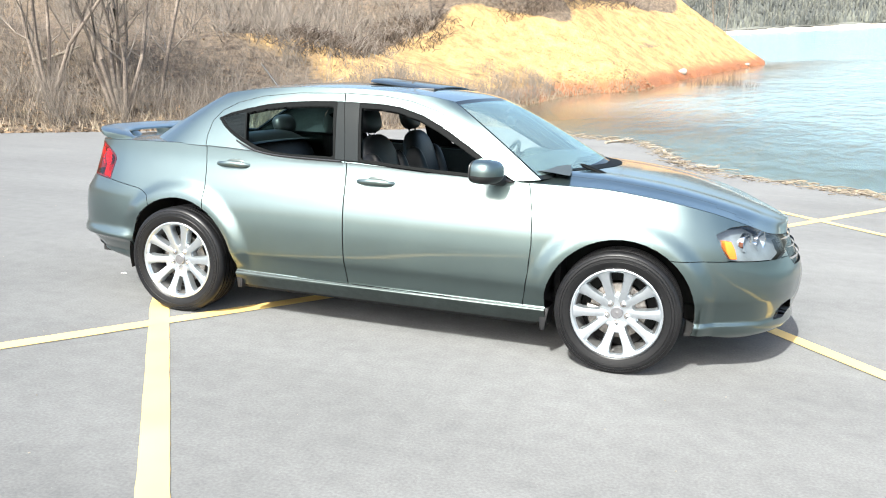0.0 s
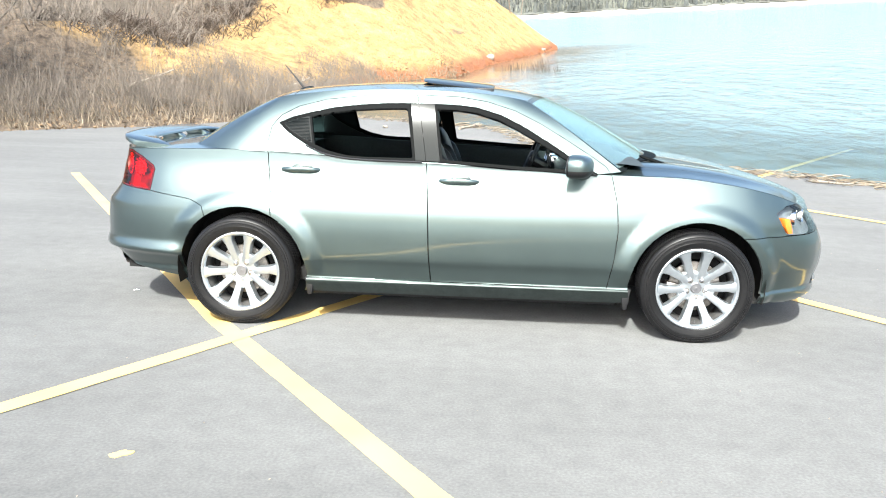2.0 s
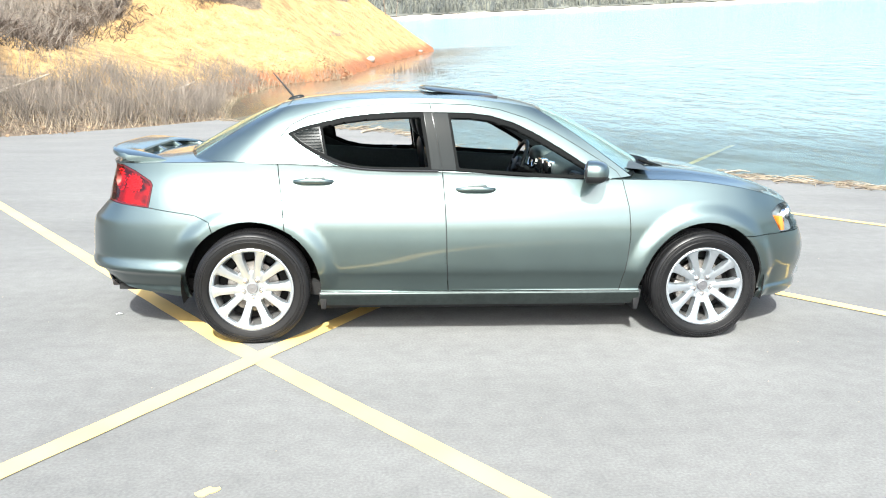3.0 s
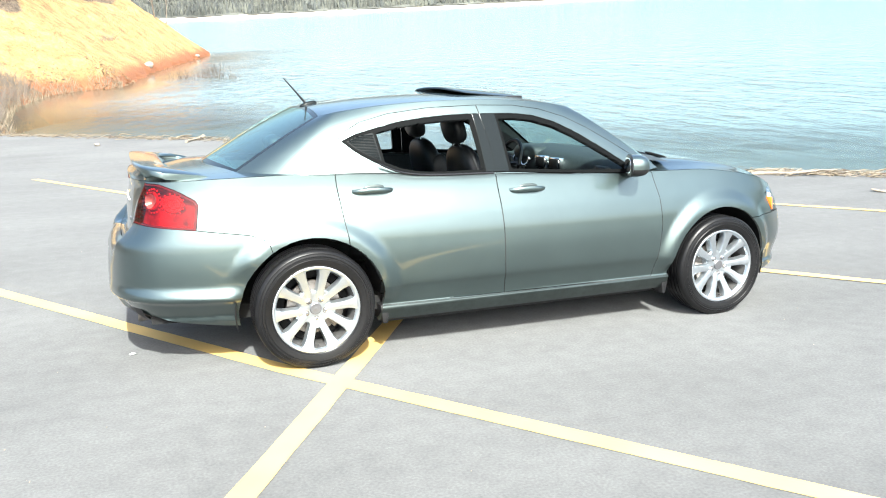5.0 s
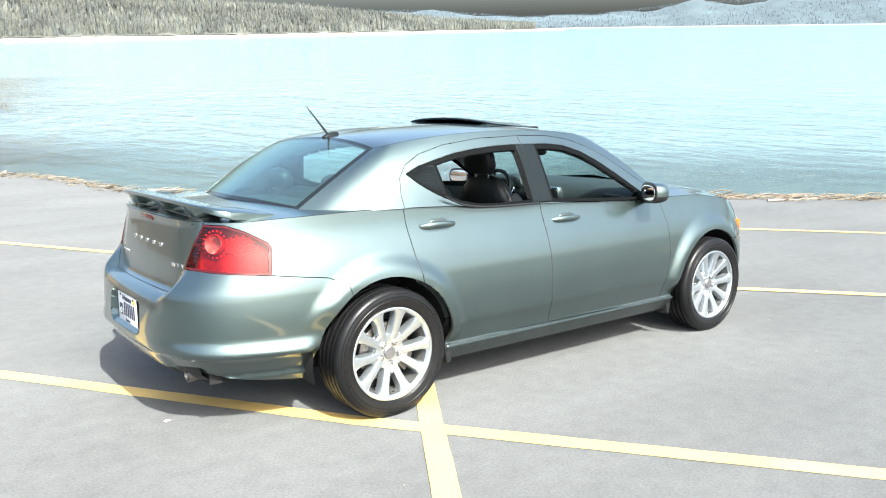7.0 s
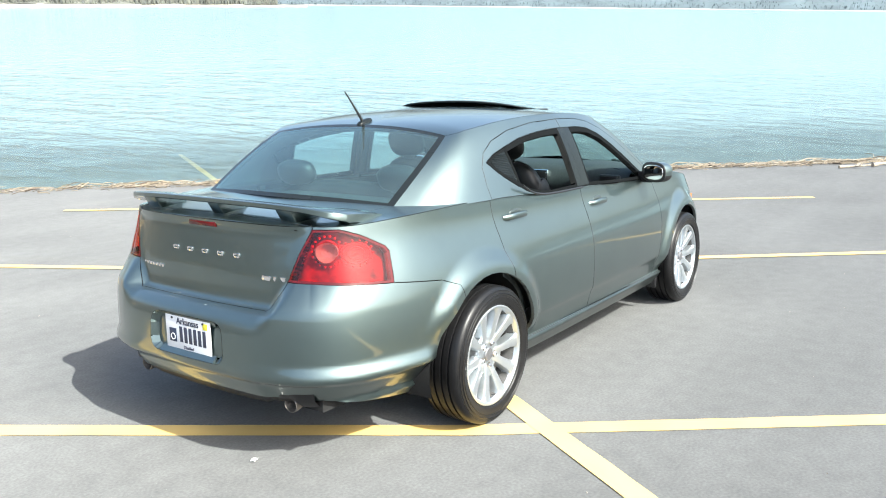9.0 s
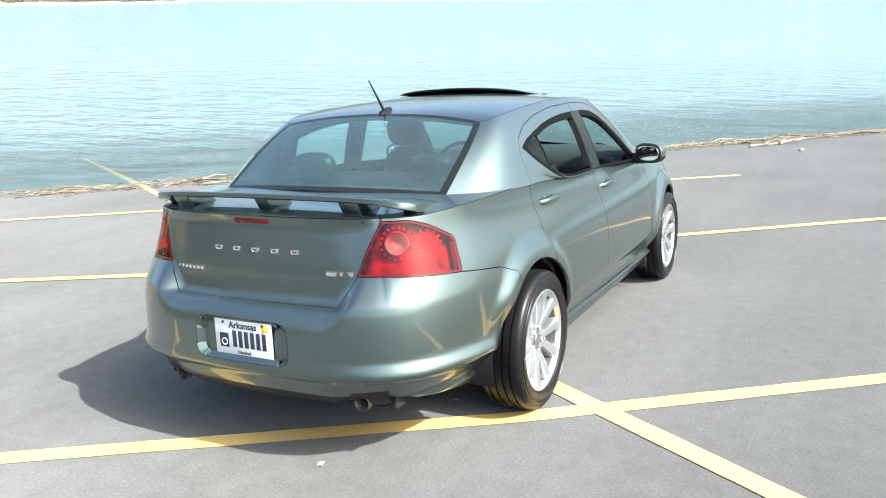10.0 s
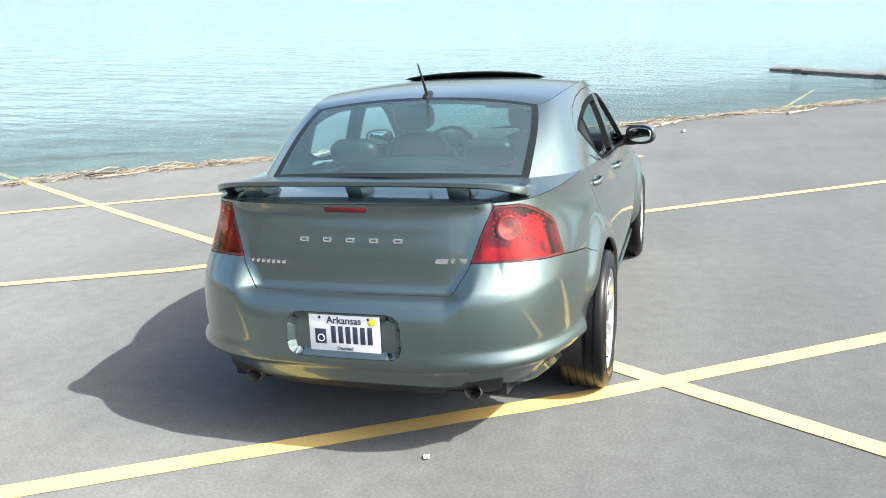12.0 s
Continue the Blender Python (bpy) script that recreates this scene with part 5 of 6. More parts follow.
def mirror_parts(fd, s):
    turn = pose(0, 0, 0, 0, 0, s * 22)
    cap = oval((0.2, 0.205, 0.135), (1.975, s * 1.005, 1.058), turn)
    bmesh.ops.bisect_plane(cap, geom=cap.verts[:] + cap.edges[:] + cap.faces[:], plane_co=(1.945, s * 1.03, 1.05), plane_no=(-1, -s * 0.4, 0), clear_outer=True)
    bmesh.ops.bisect_plane(cap, geom=cap.verts[:] + cap.edges[:] + cap.faces[:], plane_co=(1.95, s * 1.03, 1.036), plane_no=(0, 0, -1), clear_outer=True)
    housing = part("wing_mirror", cap, PAINT, fd)
    low = oval((0.202, 0.208, 0.137), (1.974, s * 1.005, 1.058), turn)
    bmesh.ops.bisect_plane(low, geom=low.verts[:] + low.edges[:] + low.faces[:], plane_co=(1.95, s * 1.03, 1.038), plane_no=(0, 0, 1), clear_outer=True)
    bmesh.ops.bisect_plane(low, geom=low.verts[:] + low.edges[:] + low.faces[:], plane_co=(1.947, s * 1.03, 1.05), plane_no=(-1, -s * 0.4, 0), clear_outer=True)
    base_half = part("mirror_base", low, BLACK, fd, "black lower half of the mirror housing")
    bezel = oval((0.022, 0.2, 0.13), (1.95, s * 1.006, 1.058), turn, 24, 14)
    rim_ring = part("mirror_bezel", bezel, BLACK, fd)
    glass = oval((0.012, 0.168, 0.098), (1.9416, s * 1.0027, 1.058), turn, 28, 16)
    bmesh.ops.bisect_plane(glass, geom=glass.verts[:] + glass.edges[:] + glass.faces[:], plane_co=(1.9386, s * 1.0007, 1.05), plane_no=(-1, -s * 0.4, 0), clear_outer=True)
    rim = [e for e in glass.edges if e.is_boundary]
    bmesh.ops.holes_fill(glass, edges=rim, sides=0)
    silver = part("mirror_glass", glass, MIRROR, fd, "silvered mirror glass")
    arm = merged(tube_bm([(2.03, s * 0.985, 1.01), (2.05, s * 0.93, 1.0), (2.08, s * 0.865, 0.995)], 0.032, 10))
    part("mirror_arm", arm, BLACK, fd)
    for ob in (housing, base_half, rim_ring, silver):
        ob.location = (0.03, -s * 0.03, -0.012)
    sail = prism_bm([(2.02, 1.045), (2.10, 1.005), (2.15, 0.985), (2.03, 0.99)], s * 0.85, s * 0.884, 'Y', 0.004)
    part("mirror_sail", sail, BLACK, fd, "black mirror foot panel")


boot_lid = build_car_body()


# ---- wheels ----
def build_wheel(x, s):
    """One alloy wheel with ten spokes in five pairs; the outer face looks to side s."""
    at = Vector((x, s * 0.85, WHEEL_Z))
    flip = Matrix.Translation(at) @ Matrix.Diagonal((1, s, 1, 1))

    def put(name, bm, mat, parent, label="", angle=None):
        bmesh.ops.transform(bm, matrix=flip, verts=bm.verts)
        return part(name, bm, mat, parent, label, angle)
    lip = lathe_bm([(0.088, 0.247), (0.101, 0.246), (0.104, 0.241), (0.102, 0.233), (0.094, 0.228), (0.08, 0.2225)], 72)
    wheel = put("wheel", lip, ALLOY, car, "bright ten-spoke alloy wheel", 50)
    # the inside of the rim is a darker grey than its bright lip
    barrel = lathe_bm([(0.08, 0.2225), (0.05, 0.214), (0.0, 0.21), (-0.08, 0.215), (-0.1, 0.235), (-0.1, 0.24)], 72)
    put("rim_barrel", barrel, BARREL, wheel, "dark grey inside of the rim", 50)
    back = lathe_bm([(-0.02, 0.16), (-0.03, 0.205), (-0.04, 0.21)], 48)
    put("dust_shield", back, DARK, wheel)
    prof = [(0.09, 0.238), (0.1, 0.243), (0.105, 0.2505), (0.1035, 0.2525), (0.107, 0.256), (0.111, 0.27), (0.1135, 0.285), (0.1115, 0.2875), (0.1135, 0.2895), (0.1125, 0.30), (0.1155, 0.302), (0.1115, 0.3045), (0.109, 0.314), (0.106, 0.3155), (0.1065, 0.3185), (0.101, 0.328), (0.091, 0.335), (0.078, 0.3375)]
    tread = []
    for y in (0.058, 0.02, -0.02, -0.058):
        tread += [(y + 0.006, 0.338), (y + 0.0045, 0.331), (y - 0.0045, 0.331), (y - 0.006, 0.338)]
    prof = prof + tread + [(-y, r) for y, r in reversed(prof)]
    put("tyre", lathe_bm(prof, 96), RUBBER, wheel, "black road tyre with grooved tread", 28)
    for k in range(5):
        mid = radians(58 + 72 * k)
        for d in (-1, 1):
            a = mid + d * radians(18)
            rows = []
            for i in range(13):
                t = i / 12
                r = 0.045 + 0.187 * t
                ang = a - d * radians(5) * (1 - t) ** 2
                half = np.interp(t, [0, 0.3, 0.75, 0.92, 1], [0.0215, 0.021, 0.025, 0.033, 0.05])
                face = np.interp(t, [0, 0.3, 0.75, 1], [0.060, 0.074, 0.088, 0.097])
                cx, cz = r * math.cos(ang), r * math.sin(ang)
                nx, nz = -math.sin(ang), math.cos(ang)
                rows.append([Vector((cx + nx * w * half, face - dip, cz + nz * w * half)) for w, dip in ((-1.1, 0.05), (-1.0, 0.010), (-0.85, 0.002), (-0.3, 0.0), (0.3, 0.0), (0.85, 0.002), (1.0, 0.010), (1.1, 0.05), (-1.1, 0.05))])
            put("spoke", grid_bm(rows), ALLOY, wheel, "", 50)
        web = []
        for r, face, w in ((0.03, 0.056, 0.5), (0.055, 0.060, 0.34), (0.085, 0.066, 0.27), (0.108, 0.070, 0.22), (0.116, 0.062, 0.2), (0.118, 0.03, 0.19)):
            web.append([Vector((r * math.cos(mid + w * q), face, r * math.sin(mid + w * q))) for q in (-1, -0.5, 0, 0.5, 1)])
        put("spoke_web", grid_bm(web), ALLOY, wheel)
        # rounded bottom of the wide gap between two pairs
        web = []
        for r, face in ((0.03, 0.056), (0.055, 0.0595), (0.078, 0.0645), (0.086, 0.0635), (0.09, 0.056), (0.091, 0.02)):
            web.append([Vector(((r + lip_rise * q * q) * math.cos(mid + radians(36) + 0.3 * q), face, (r + lip_rise * q * q) * math.sin(mid + radians(36) + 0.3 * q))) for lip_rise in (0.025 * r / 0.09,) for q in (-1, -0.75, -0.5, -0.25, 0, 0.25, 0.5, 0.75, 1)])
        put("spoke_web", grid_bm(web), ALLOY, wheel)
        nut = lathe_bm([(0.03, 0.0105), (0.072, 0.0105), (0.077, 0.008), (0.078, 0.001)], 6)
        bmesh.ops.translate(nut, verts=nut.verts, vec=(0.058 * math.cos(mid), 0, 0.058 * math.sin(mid)))
        put("wheel_nut", nut, CHROME, wheel)
        # ring of darker steel that stands for the shade round the nut
        seat = lathe_bm([(0.0645, 0.0175), (0.0645, 0.0125), (0.055, 0.0115)], 16)
        bmesh.ops.translate(seat, verts=seat.verts, vec=(0.058 * math.cos(mid), 0, 0.058 * math.sin(mid)))
        put("nut_seat", seat, STEEL, wheel, "dull ring with the nut hollow's shade in its colour")
    hub = lathe_bm([(0.015, 0.097), (0.05, 0.094), (0.0605, 0.084), (0.062, 0.066), (0.06, 0.034)], 40)
    put("hub", hub, ALLOY, wheel)
    cap = lathe_bm([(0.055, 0.034), (0.068, 0.033), (0.071, 0.029), (0.070, 0.012), (0.072, 0.001)], 32)
    put("centre_cap", cap, CAP_GREY, wheel, "dark grey centre cap")
    disc = lathe_bm([(0.0, 0.06), (0.012, 0.062), (0.012, 0.152), (-0.012, 0.152), (-0.012, 0.06)], 48)
    put("brake_disc", disc, STEEL, wheel, "dull steel brake disc")
    caliper = prism_bm([(0.10 * math.cos(w), 0.10 * math.sin(w)) for w in np.linspace(-0.5, 0.5, 6)] + [(0.168 * math.cos(w), 0.168 * math.sin(w)) for w in np.linspace(0.5, -0.5, 6)], -0.04, 0.035, 'Y', 0.005)
    if x < 1:
        bmesh.ops.rotate(caliper, verts=caliper.verts, cent=(0, 0, 0), matrix=Matrix.Rotation(radians(20), 3, 'Y'))
    else:
        bmesh.ops.rotate(caliper, verts=caliper.verts, cent=(0, 0, 0), matrix=Matrix.Rotation(radians(160), 3, 'Y'))
    put("brake_caliper", caliper, STEEL, wheel, "grey brake caliper")
    valve = tube_bm([(0.0, 0.085, -0.205), (0.0, 0.098, -0.2)], 0.004, 6)
    put("valve", valve, BLACK, wheel)


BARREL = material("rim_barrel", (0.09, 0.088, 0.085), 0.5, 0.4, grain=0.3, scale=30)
CAP_GREY = material("cap_grey", (0.25, 0.25, 0.26), 0.35, 0.8)
for wx in WHEEL_X:
    for s in (RIGHT, LEFT):
        build_wheel(wx, s)


# ---- rear end ----
def build_spoiler():
    rows = []
    stations = [(0.0, -0.71, -0.885, 1.130), (0.25, -0.71, -0.883, 1.129), (0.42, -0.705, -0.875, 1.126), (0.52, -0.67, -0.862, 1.121), (0.595, -0.60, -0.842, 1.114), (0.655, -0.53, -0.80, 1.10), (0.692, -0.49, -0.74, 1.084)]
    path = rounded_path([(-y, a, b, z) for y, a, b, z in reversed(stations)] + stations[1:], 0.05)
    for y, a, b, z in path:
        th = 0.024 + 0.011 * ease(0.52, 0.68, abs(y))
        z -= 0.3 * (th - 0.024)
        sec = []
        for f, up in ((0.0, -0.3), (0.03, 0.1), (0.15, 0.3), (0.5, 0.42), (0.85, 0.5), (0.97, 0.5), (1.0, 0.36), (1.0, -0.3), (0.93, -0.5), (0.5, -0.5), (0.1, -0.48), (0.0, -0.3)):
            sec.append(Vector((a + (b - a) * f, y, z + th * up - 0.02 * (1 - f))))
        rows.append(sec)
    bm = grid_bm(rows)
    bmesh.ops.holes_fill(bm, edges=[e for e in bm.edges if e.is_boundary], sides=0)
    wing = part("spoiler", bm, PAINT, boot_lid, "raised wing spoiler on the boot lid", 40)
    for y in (-0.44, 0.0, 0.46):
        w = 0.045 if y else 0.035
        post = prism_bm([(-0.86, 1.118), (-0.72, 1.105), (-0.66, 1.068), (-0.82, 1.052)], y - w, y + w, 'Y', 0.008)
        part("spoiler_post", post, PAINT, wing)
    for y in (-0.645, 0.645):
        post = prism_bm([(-0.74, 1.088), (-0.58, 1.085), (-0.50, 1.062), (-0.70, 1.05)], y - 0.03, y + 0.03, 'Y', 0.008)
        part("spoiler_foot", post, PAINT, wing)


build_spoiler()


def on_boot(name, bm, mat, label=""):
    return part(name, bm, mat, boot_lid, label)


def boot_x(y, z):
    """Where the boot's rear face stands."""
    return float(np.interp(abs(y), OUTLINE[:56, 1], OUTLINE[:56, 0])) + IN_REAR(z)


def on_face(outline, proud=0.004):
    """A thin raised mark on the boot's rear face, from (y, z) corners."""
    y = sum(p[0] for p in outline) / len(outline)
    z = sum(p[1] for p in outline) / len(outline)
    x = boot_x(y, z)
    return prism_bm(outline, x - proud, x + 0.006, 'X', 0.001)


stop = box_bm((0.03, 0.182, 0.024), (boot_x(0.1, 1.027) + 0.008, 0.022, 1.027), 0.006)
on_boot("stop_lamp", stop, LAMP_RED, "narrow red high stop lamp")
# five spaced bright marks stand for the maker's lettering
for k in range(5):
    y = 0.203 - 0.102 * k
    mark = on_face([(y - 0.018, 0.896), (y + 0.016, 0.896), (y + 0.019, 0.900), (y + 0.019, 0.911), (y + 0.016, 0.915), (y - 0.018, 0.915)])
    letter = on_boot("badge_letter", mark, CHROME, "small bright badge piece")
    part("badge_hollow", on_face([(y - 0.011, 0.902), (y + 0.012, 0.902), (y + 0.012, 0.909), (y - 0.011, 0.909)], 0.0055), PAINT, letter)
for k in range(7):
    y = 0.452 - 0.025 * k
    on_boot("name_badge_piece", on_face([(y - 0.0085, 0.800), (y + 0.0075, 0.800), (y + 0.0065, 0.815), (y - 0.0095, 0.815)]), CHROME, "small bright badge piece")
for y, w in ((-0.375, 0.026), (-0.418, 0.008), (-0.45, 0.024)):
    on_boot("side_badge_piece", on_face([(y - w - 0.006, 0.818), (y + w - 0.006, 0.818), (y + w - 0.012, 0.838), (y - w - 0.012, 0.838)]), CHROME, "small bright badge piece")


def build_plate():
    x = -1.036
    plate = part("number_plate", box_bm((0.003, 0.305, 0.152), (x, -0.004, 0.55), 0.0012), PLATE_WHITE, car, "white number plate with dark blue figures")

    def bar(name, y0, y1, z0, z1, mat):
        part(name, box_bm((0.0016, abs(y1 - y0), z1 - z0), (x - 0.0022, -0.004 + 0.5 * (y0 + y1), 0.55 + 0.5 * (z0 + z1)), 0.0004), mat, plate)
    for k in range(6):
        y = 0.058 - 0.0315 * k
        bar("plate_bar", y, y - 0.021, -0.042, 0.03, PLATE_DARK)
    bar("plate_symbol", 0.128, 0.08, -0.046, 0.016, PLATE_BLUE)
    bar("plate_sticker", -0.103, -0.135, 0.038, 0.066, PLATE_YELLOW)
    for body, size, bold, z in (("Arkansas", 0.041, 0.0006, 0.041), ("Disabled", 0.02, 0.0002, -0.07)):
        crv = bpy.data.curves.new("plate_word", 'FONT')
        crv.body = body
        crv.size, crv.align_x, crv.extrude, crv.offset = size, 'CENTER', 0.0008, bold
        word = new("plate_word", crv)
        word.parent = plate
        word.matrix_basis = Matrix.Translation((x - 0.0025, -0.004, 0.55 + z)) @ pose(0, 0, 0, 90, 0, -90)
        word.data.materials.append(PLATE_DARK)
    badge = lathe_bm([(-0.001, 0.012), (-0.0018, 0.0125), (-0.0018, 0.0155), (-0.001, 0.016)], 18, 'X')
    bmesh.ops.translate(badge, verts=badge.verts, vec=(x - 0.003, 0.098, 0.55 - 0.022))
    part("plate_symbol_ring", badge, PLATE_WHITE, plate)
    for y in (0.105, -0.105):
        bolt = lathe_bm([(-0.004, 0.0001), (-0.004, 0.005), (0.0, 0.006)], 10, 'X')
        bmesh.ops.translate(bolt, verts=bolt.verts, vec=(x - 0.001, -0.004 + y, 0.55 + 0.064))
        part("plate_bolt", bolt, BLACK, plate)


build_plate()
for s in (RIGHT, LEFT):
    pipe = lathe_bm([(-0.60, 0.026), (-0.86, 0.028), (-0.89, 0.035), (-0.915, 0.036), (-0.917, 0.034), (-0.91, 0.031), (-0.78, 0.027)], 24, 'X')
    bmesh.ops.translate(pipe, verts=pipe.verts, vec=(0.0, s * 0.495, 0.29))
    part("exhaust_tip", pipe, STEEL, car, "dull steel exhaust tip")
arc = [p for p in OUTLINE if p[0] < -0.72 and p[1] < 0.64]
rows = []
for x, y in [(p[0], -p[1]) for p in reversed(arc)] + [(p[0], p[1]) for p in arc[1:]]:
    cut = 0.018 * ease(0.09, 0.05, abs(abs(y) - 0.475))
    rows.append([Vector((x + i, y * j, z)) for i, j, z in ((0.10, 0.97, 0.40), (0.062, 0.97, 0.36), (0.075, 0.965, 0.315 + cut), (0.115, 0.95, 0.278 + cut), (0.35, 0.9, 0.25))])
valance = grid_bm(rows)
part("rear_valance", valance, BLACK, car, "black plastic lower valance")
muffler = oval((0.25, 1.0, 0.15), (-0.55, 0, 0.27))
part("silencer", muffler, STEEL, car, "dull steel silencer under the boot")
for s in (RIGHT, LEFT):
    flap = prism_bm([(0.385, 0.30), (0.44, 0.30), (0.43, 0.19), (0.40, 0.19)], s * 0.70, s * 0.88, 'Y', 0.006)
    part("mud_flap", flap, BLACK, car, "short black mud flap")
    flap = prism_bm([(2.33, 0.3), (2.39, 0.30), (2.37, 0.17), (2.345, 0.17)], s * 0.70, s * 0.88, 'Y', 0.006)
    part("mud_flap", flap, BLACK, car, "short black mud flap")
    strip = box_bm((1.9, 0.02, 0.05), (1.36, s * 0.80, 0.205), 0.006)
    part("sill_strip", strip, BLACK, car, "black strip under the sill")
    lens = lathe_bm([(0.0, 0.001), (0.006, 0.03), (0.0, 0.036), (-0.02, 0.038)], 20, 'X')
    bmesh.ops.transform(lens, matrix=Matrix.Translation((3.575, s * 0.51, 0.345)) @ pose(0, 0, 0, 0, 0, -s * 38 if s > 0 else 38), verts=lens.verts)
    part("fog_lamp", lens, LENS, car, "round fog lamp lens")
rows = []
for p in OUTLINE[::3]:
    if p[0] > 3.12:
        x, y = p[0] - 0.05, max(p[1] - 0.045, 0.02)
        rows.append([Vector((x, -y, 0.225)), Vector((x, y, 0.225)), Vector((x, y, 0.24)), Vector((x, -y, 0.24)), Vector((x, -y, 0.225))])
part("under_tray", grid_bm(rows), DARK, car, "black plastic tray under the front bumper")
for z in (0.62, 0.67, 0.72):
    rows = [[Vector((3.722 - 0.42 * (y / 0.9) ** 2 - 0.06 * (z - 0.6) / 0.1, y, z + d)) for d in (-0.008, 0.0, 0.008)] for y in np.linspace(-0.38, 0.38, 14)]
    part("grille_bar", grid_bm(rows), CHROME, car, "bright grille bar")

# ---- roof ----
base = oval((0.115, 0.045, 0.045), (0.205, 0, 1.422), pose(0, 0, 0, 0, -16, 0))
antenna = part("antenna", base, GLOSS_BLACK, car, "short black roof antenna leaning back")
part("antenna_rod", tube_bm([(0.185, 0, 1.44), (0.13, 0, 1.505), (0.055, 0, 1.592)], 0.0085, 8, 0.4), BLACK, antenna)
rows = []
for y in np.linspace(-0.43, 0.43, 25):
    half = 0.235 - 0.05 * (abs(y) / 0.43) ** 8
    thick = 0.011 * (1 - 0.8 * (abs(y) / 0.43) ** 10)
    loop = [(half * math.copysign(abs(math.cos(a)) ** 0.4, math.cos(a)), thick * math.copysign(abs(math.sin(a)) ** 0.6, math.sin(a))) for a in np.linspace(0, 2 * math.pi, 21)]
    rows.append([Vector((x, y, z - 0.026 * (y / 0.43) ** 2)) for x, z in loop])
tilt = grid_bm(rows)
bmesh.ops.holes_fill(tilt, edges=tilt.edges, sides=0)
bmesh.ops.transform(tilt, matrix=pose(1.285, 0, 1.503, 0, 5.2, 0), verts=tilt.verts)
sunroof = part("sunroof", tilt, GLOSS_BLACK, car, "dark glass sunroof tilted up at its rear edge")
part("sunroof_tray", box_bm((0.46, 0.86, 0.02), (1.285, 0, 1.462), 0.006), BLACK, sunroof, "black sunroof frame")
for y0, y1 in ((-0.58, -0.02), (0.10, 0.66)):
    arm = tube_bm([(2.50 - 0.25 * y1 * y1, y1, 1.045), (2.43 - 0.25 * y1 * y1, y1 - 0.12, 1.066), (2.42 - 0.25 * y0 * y0, y0, 1.05)], 0.008, 6)
    blade = tube_bm([(2.44 - 0.25 * y1 * y1, y1 - 0.02, 1.062), (2.42 - 0.25 * y0 * y0, y0, 1.046)], 0.011, 6)
    wiper = part("wiper", arm, TRIM_BLACK, car, "black windscreen wiper")
    part("wiper_blade", blade, RUBBER, wiper)
part("cowl_end", oval((0.19, 0.05, 0.022), (2.535, -0.5, 1.05), pose(0, 0, 0, 0, 16, -14)), TRIM_BLACK, car, "black wiper arm end on the cowl")


# ---- cabin ----
def build_seat(x, y, front=True):
    back = pose(0, 0, 0, 0, -16, 0)
    seat = part("seat", oval((0.52, 0.50, 0.17), (x + 0.27, y, 0.55)), LEATHER, car, "black leather front seat")
    part("backrest", oval((0.16, 0.48, 0.64), (x - 0.06, y, 0.86), back), LEATHER, seat)
    for d in (-1, 1):
        part("bolster", oval((0.17, 0.09, 0.5), (x - 0.02, y + d * 0.20, 0.82), back), LEATHER, seat)
    part("headrest", oval((0.11, 0.27, 0.19), (x - 0.185, y, 1.265), back), LEATHER, seat)
    for d in (-0.06, 0.06):
        part("headrest_post", tube_bm([(x - 0.15, y + d, 1.13), (x - 0.175, y + d, 1.2)], 0.007, 8), CHROME, seat, "bright headrest post")


for y in (-0.37, 0.37):
    build_seat(1.24, y)
bench = part("rear_bench", oval((0.5, 1.25, 0.18), (0.45, 0, 0.55)), LEATHER, car, "black leather rear bench")
part("backrest", oval((0.17, 1.28, 0.62), (0.16, 0, 0.83), pose(0, 0, 0, 0, -20, 0)), LEATHER, bench)
for y in (-0.36, 0.36):
    part("headrest", oval((0.11, 0.26, 0.14), (0.035, y, 1.155), pose(0, 0, 0, 0, -20, 0)), LEATHER, bench)
dash = rounded_path([(2.42, 1.045), (2.25, 1.06), (2.1, 1.045), (2.01, 1.0), (1.985, 0.9), (2.03, 0.8), (2.06, 0.6)], 0.04)
rows = [[Vector((x - 0.06 * (1 - abs(y) / 0.8) + (0.02 if abs(y) > 0.6 else 0), y, z + 0.025 - 0.035 * ease(0.5, 0.78, abs(y)))) for x, z in dash] for y in np.linspace(-0.78, 0.78, 22)]
dashboard = part("dashboard", grid_bm(rows), TRIM_GREY, car, "dark grey padded dashboard")
part("instrument_hood", oval((0.2, 0.36, 0.13), (2.01, 0.37, 1.03)), TRIM_GREY, dashboard)
part("centre_stack", oval((0.1, 0.26, 0.36), (1.955, 0, 0.82)), GLOSS_BLACK, dashboard, "black centre console")
for y in (-0.15, 0.05, -0.66, 0.66):
    x, z = (1.935, 0.99) if abs(y) < 0.2 else (1.99, 0.97)
    part("air_vent", box_bm((0.05, 0.145, 0.085), (x, y, z), 0.01), CHROME if abs(y) < 0.2 else TRIM_GREY, dashboard, "bright-edged air vent" if abs(y) < 0.2 else "dark air vent")
    part("vent_slot", box_bm((0.02, 0.12, 0.064), (x - 0.018, y, z), 0.004), BLACK, dashboard)
for y in (0.3, 0.44):
    dial = lathe_bm([(-0.012, 0.04), (-0.016, 0.046), (-0.016, 0.052), (0.0, 0.056)], 28, 'X')
    bmesh.ops.transform(dial, matrix=Matrix.Translation((1.935, y, 0.985)) @ pose(0, 0, 0, 0, 18, 0), verts=dial.verts)
    part("dial_ring", dial, CHROME, dashboard, "bright instrument ring")
wheel_turn = Matrix.Translation((1.80, 0.36, 0.955)) @ pose(0, 0, 0, 0, 22, 0)
bm = bmesh.new()
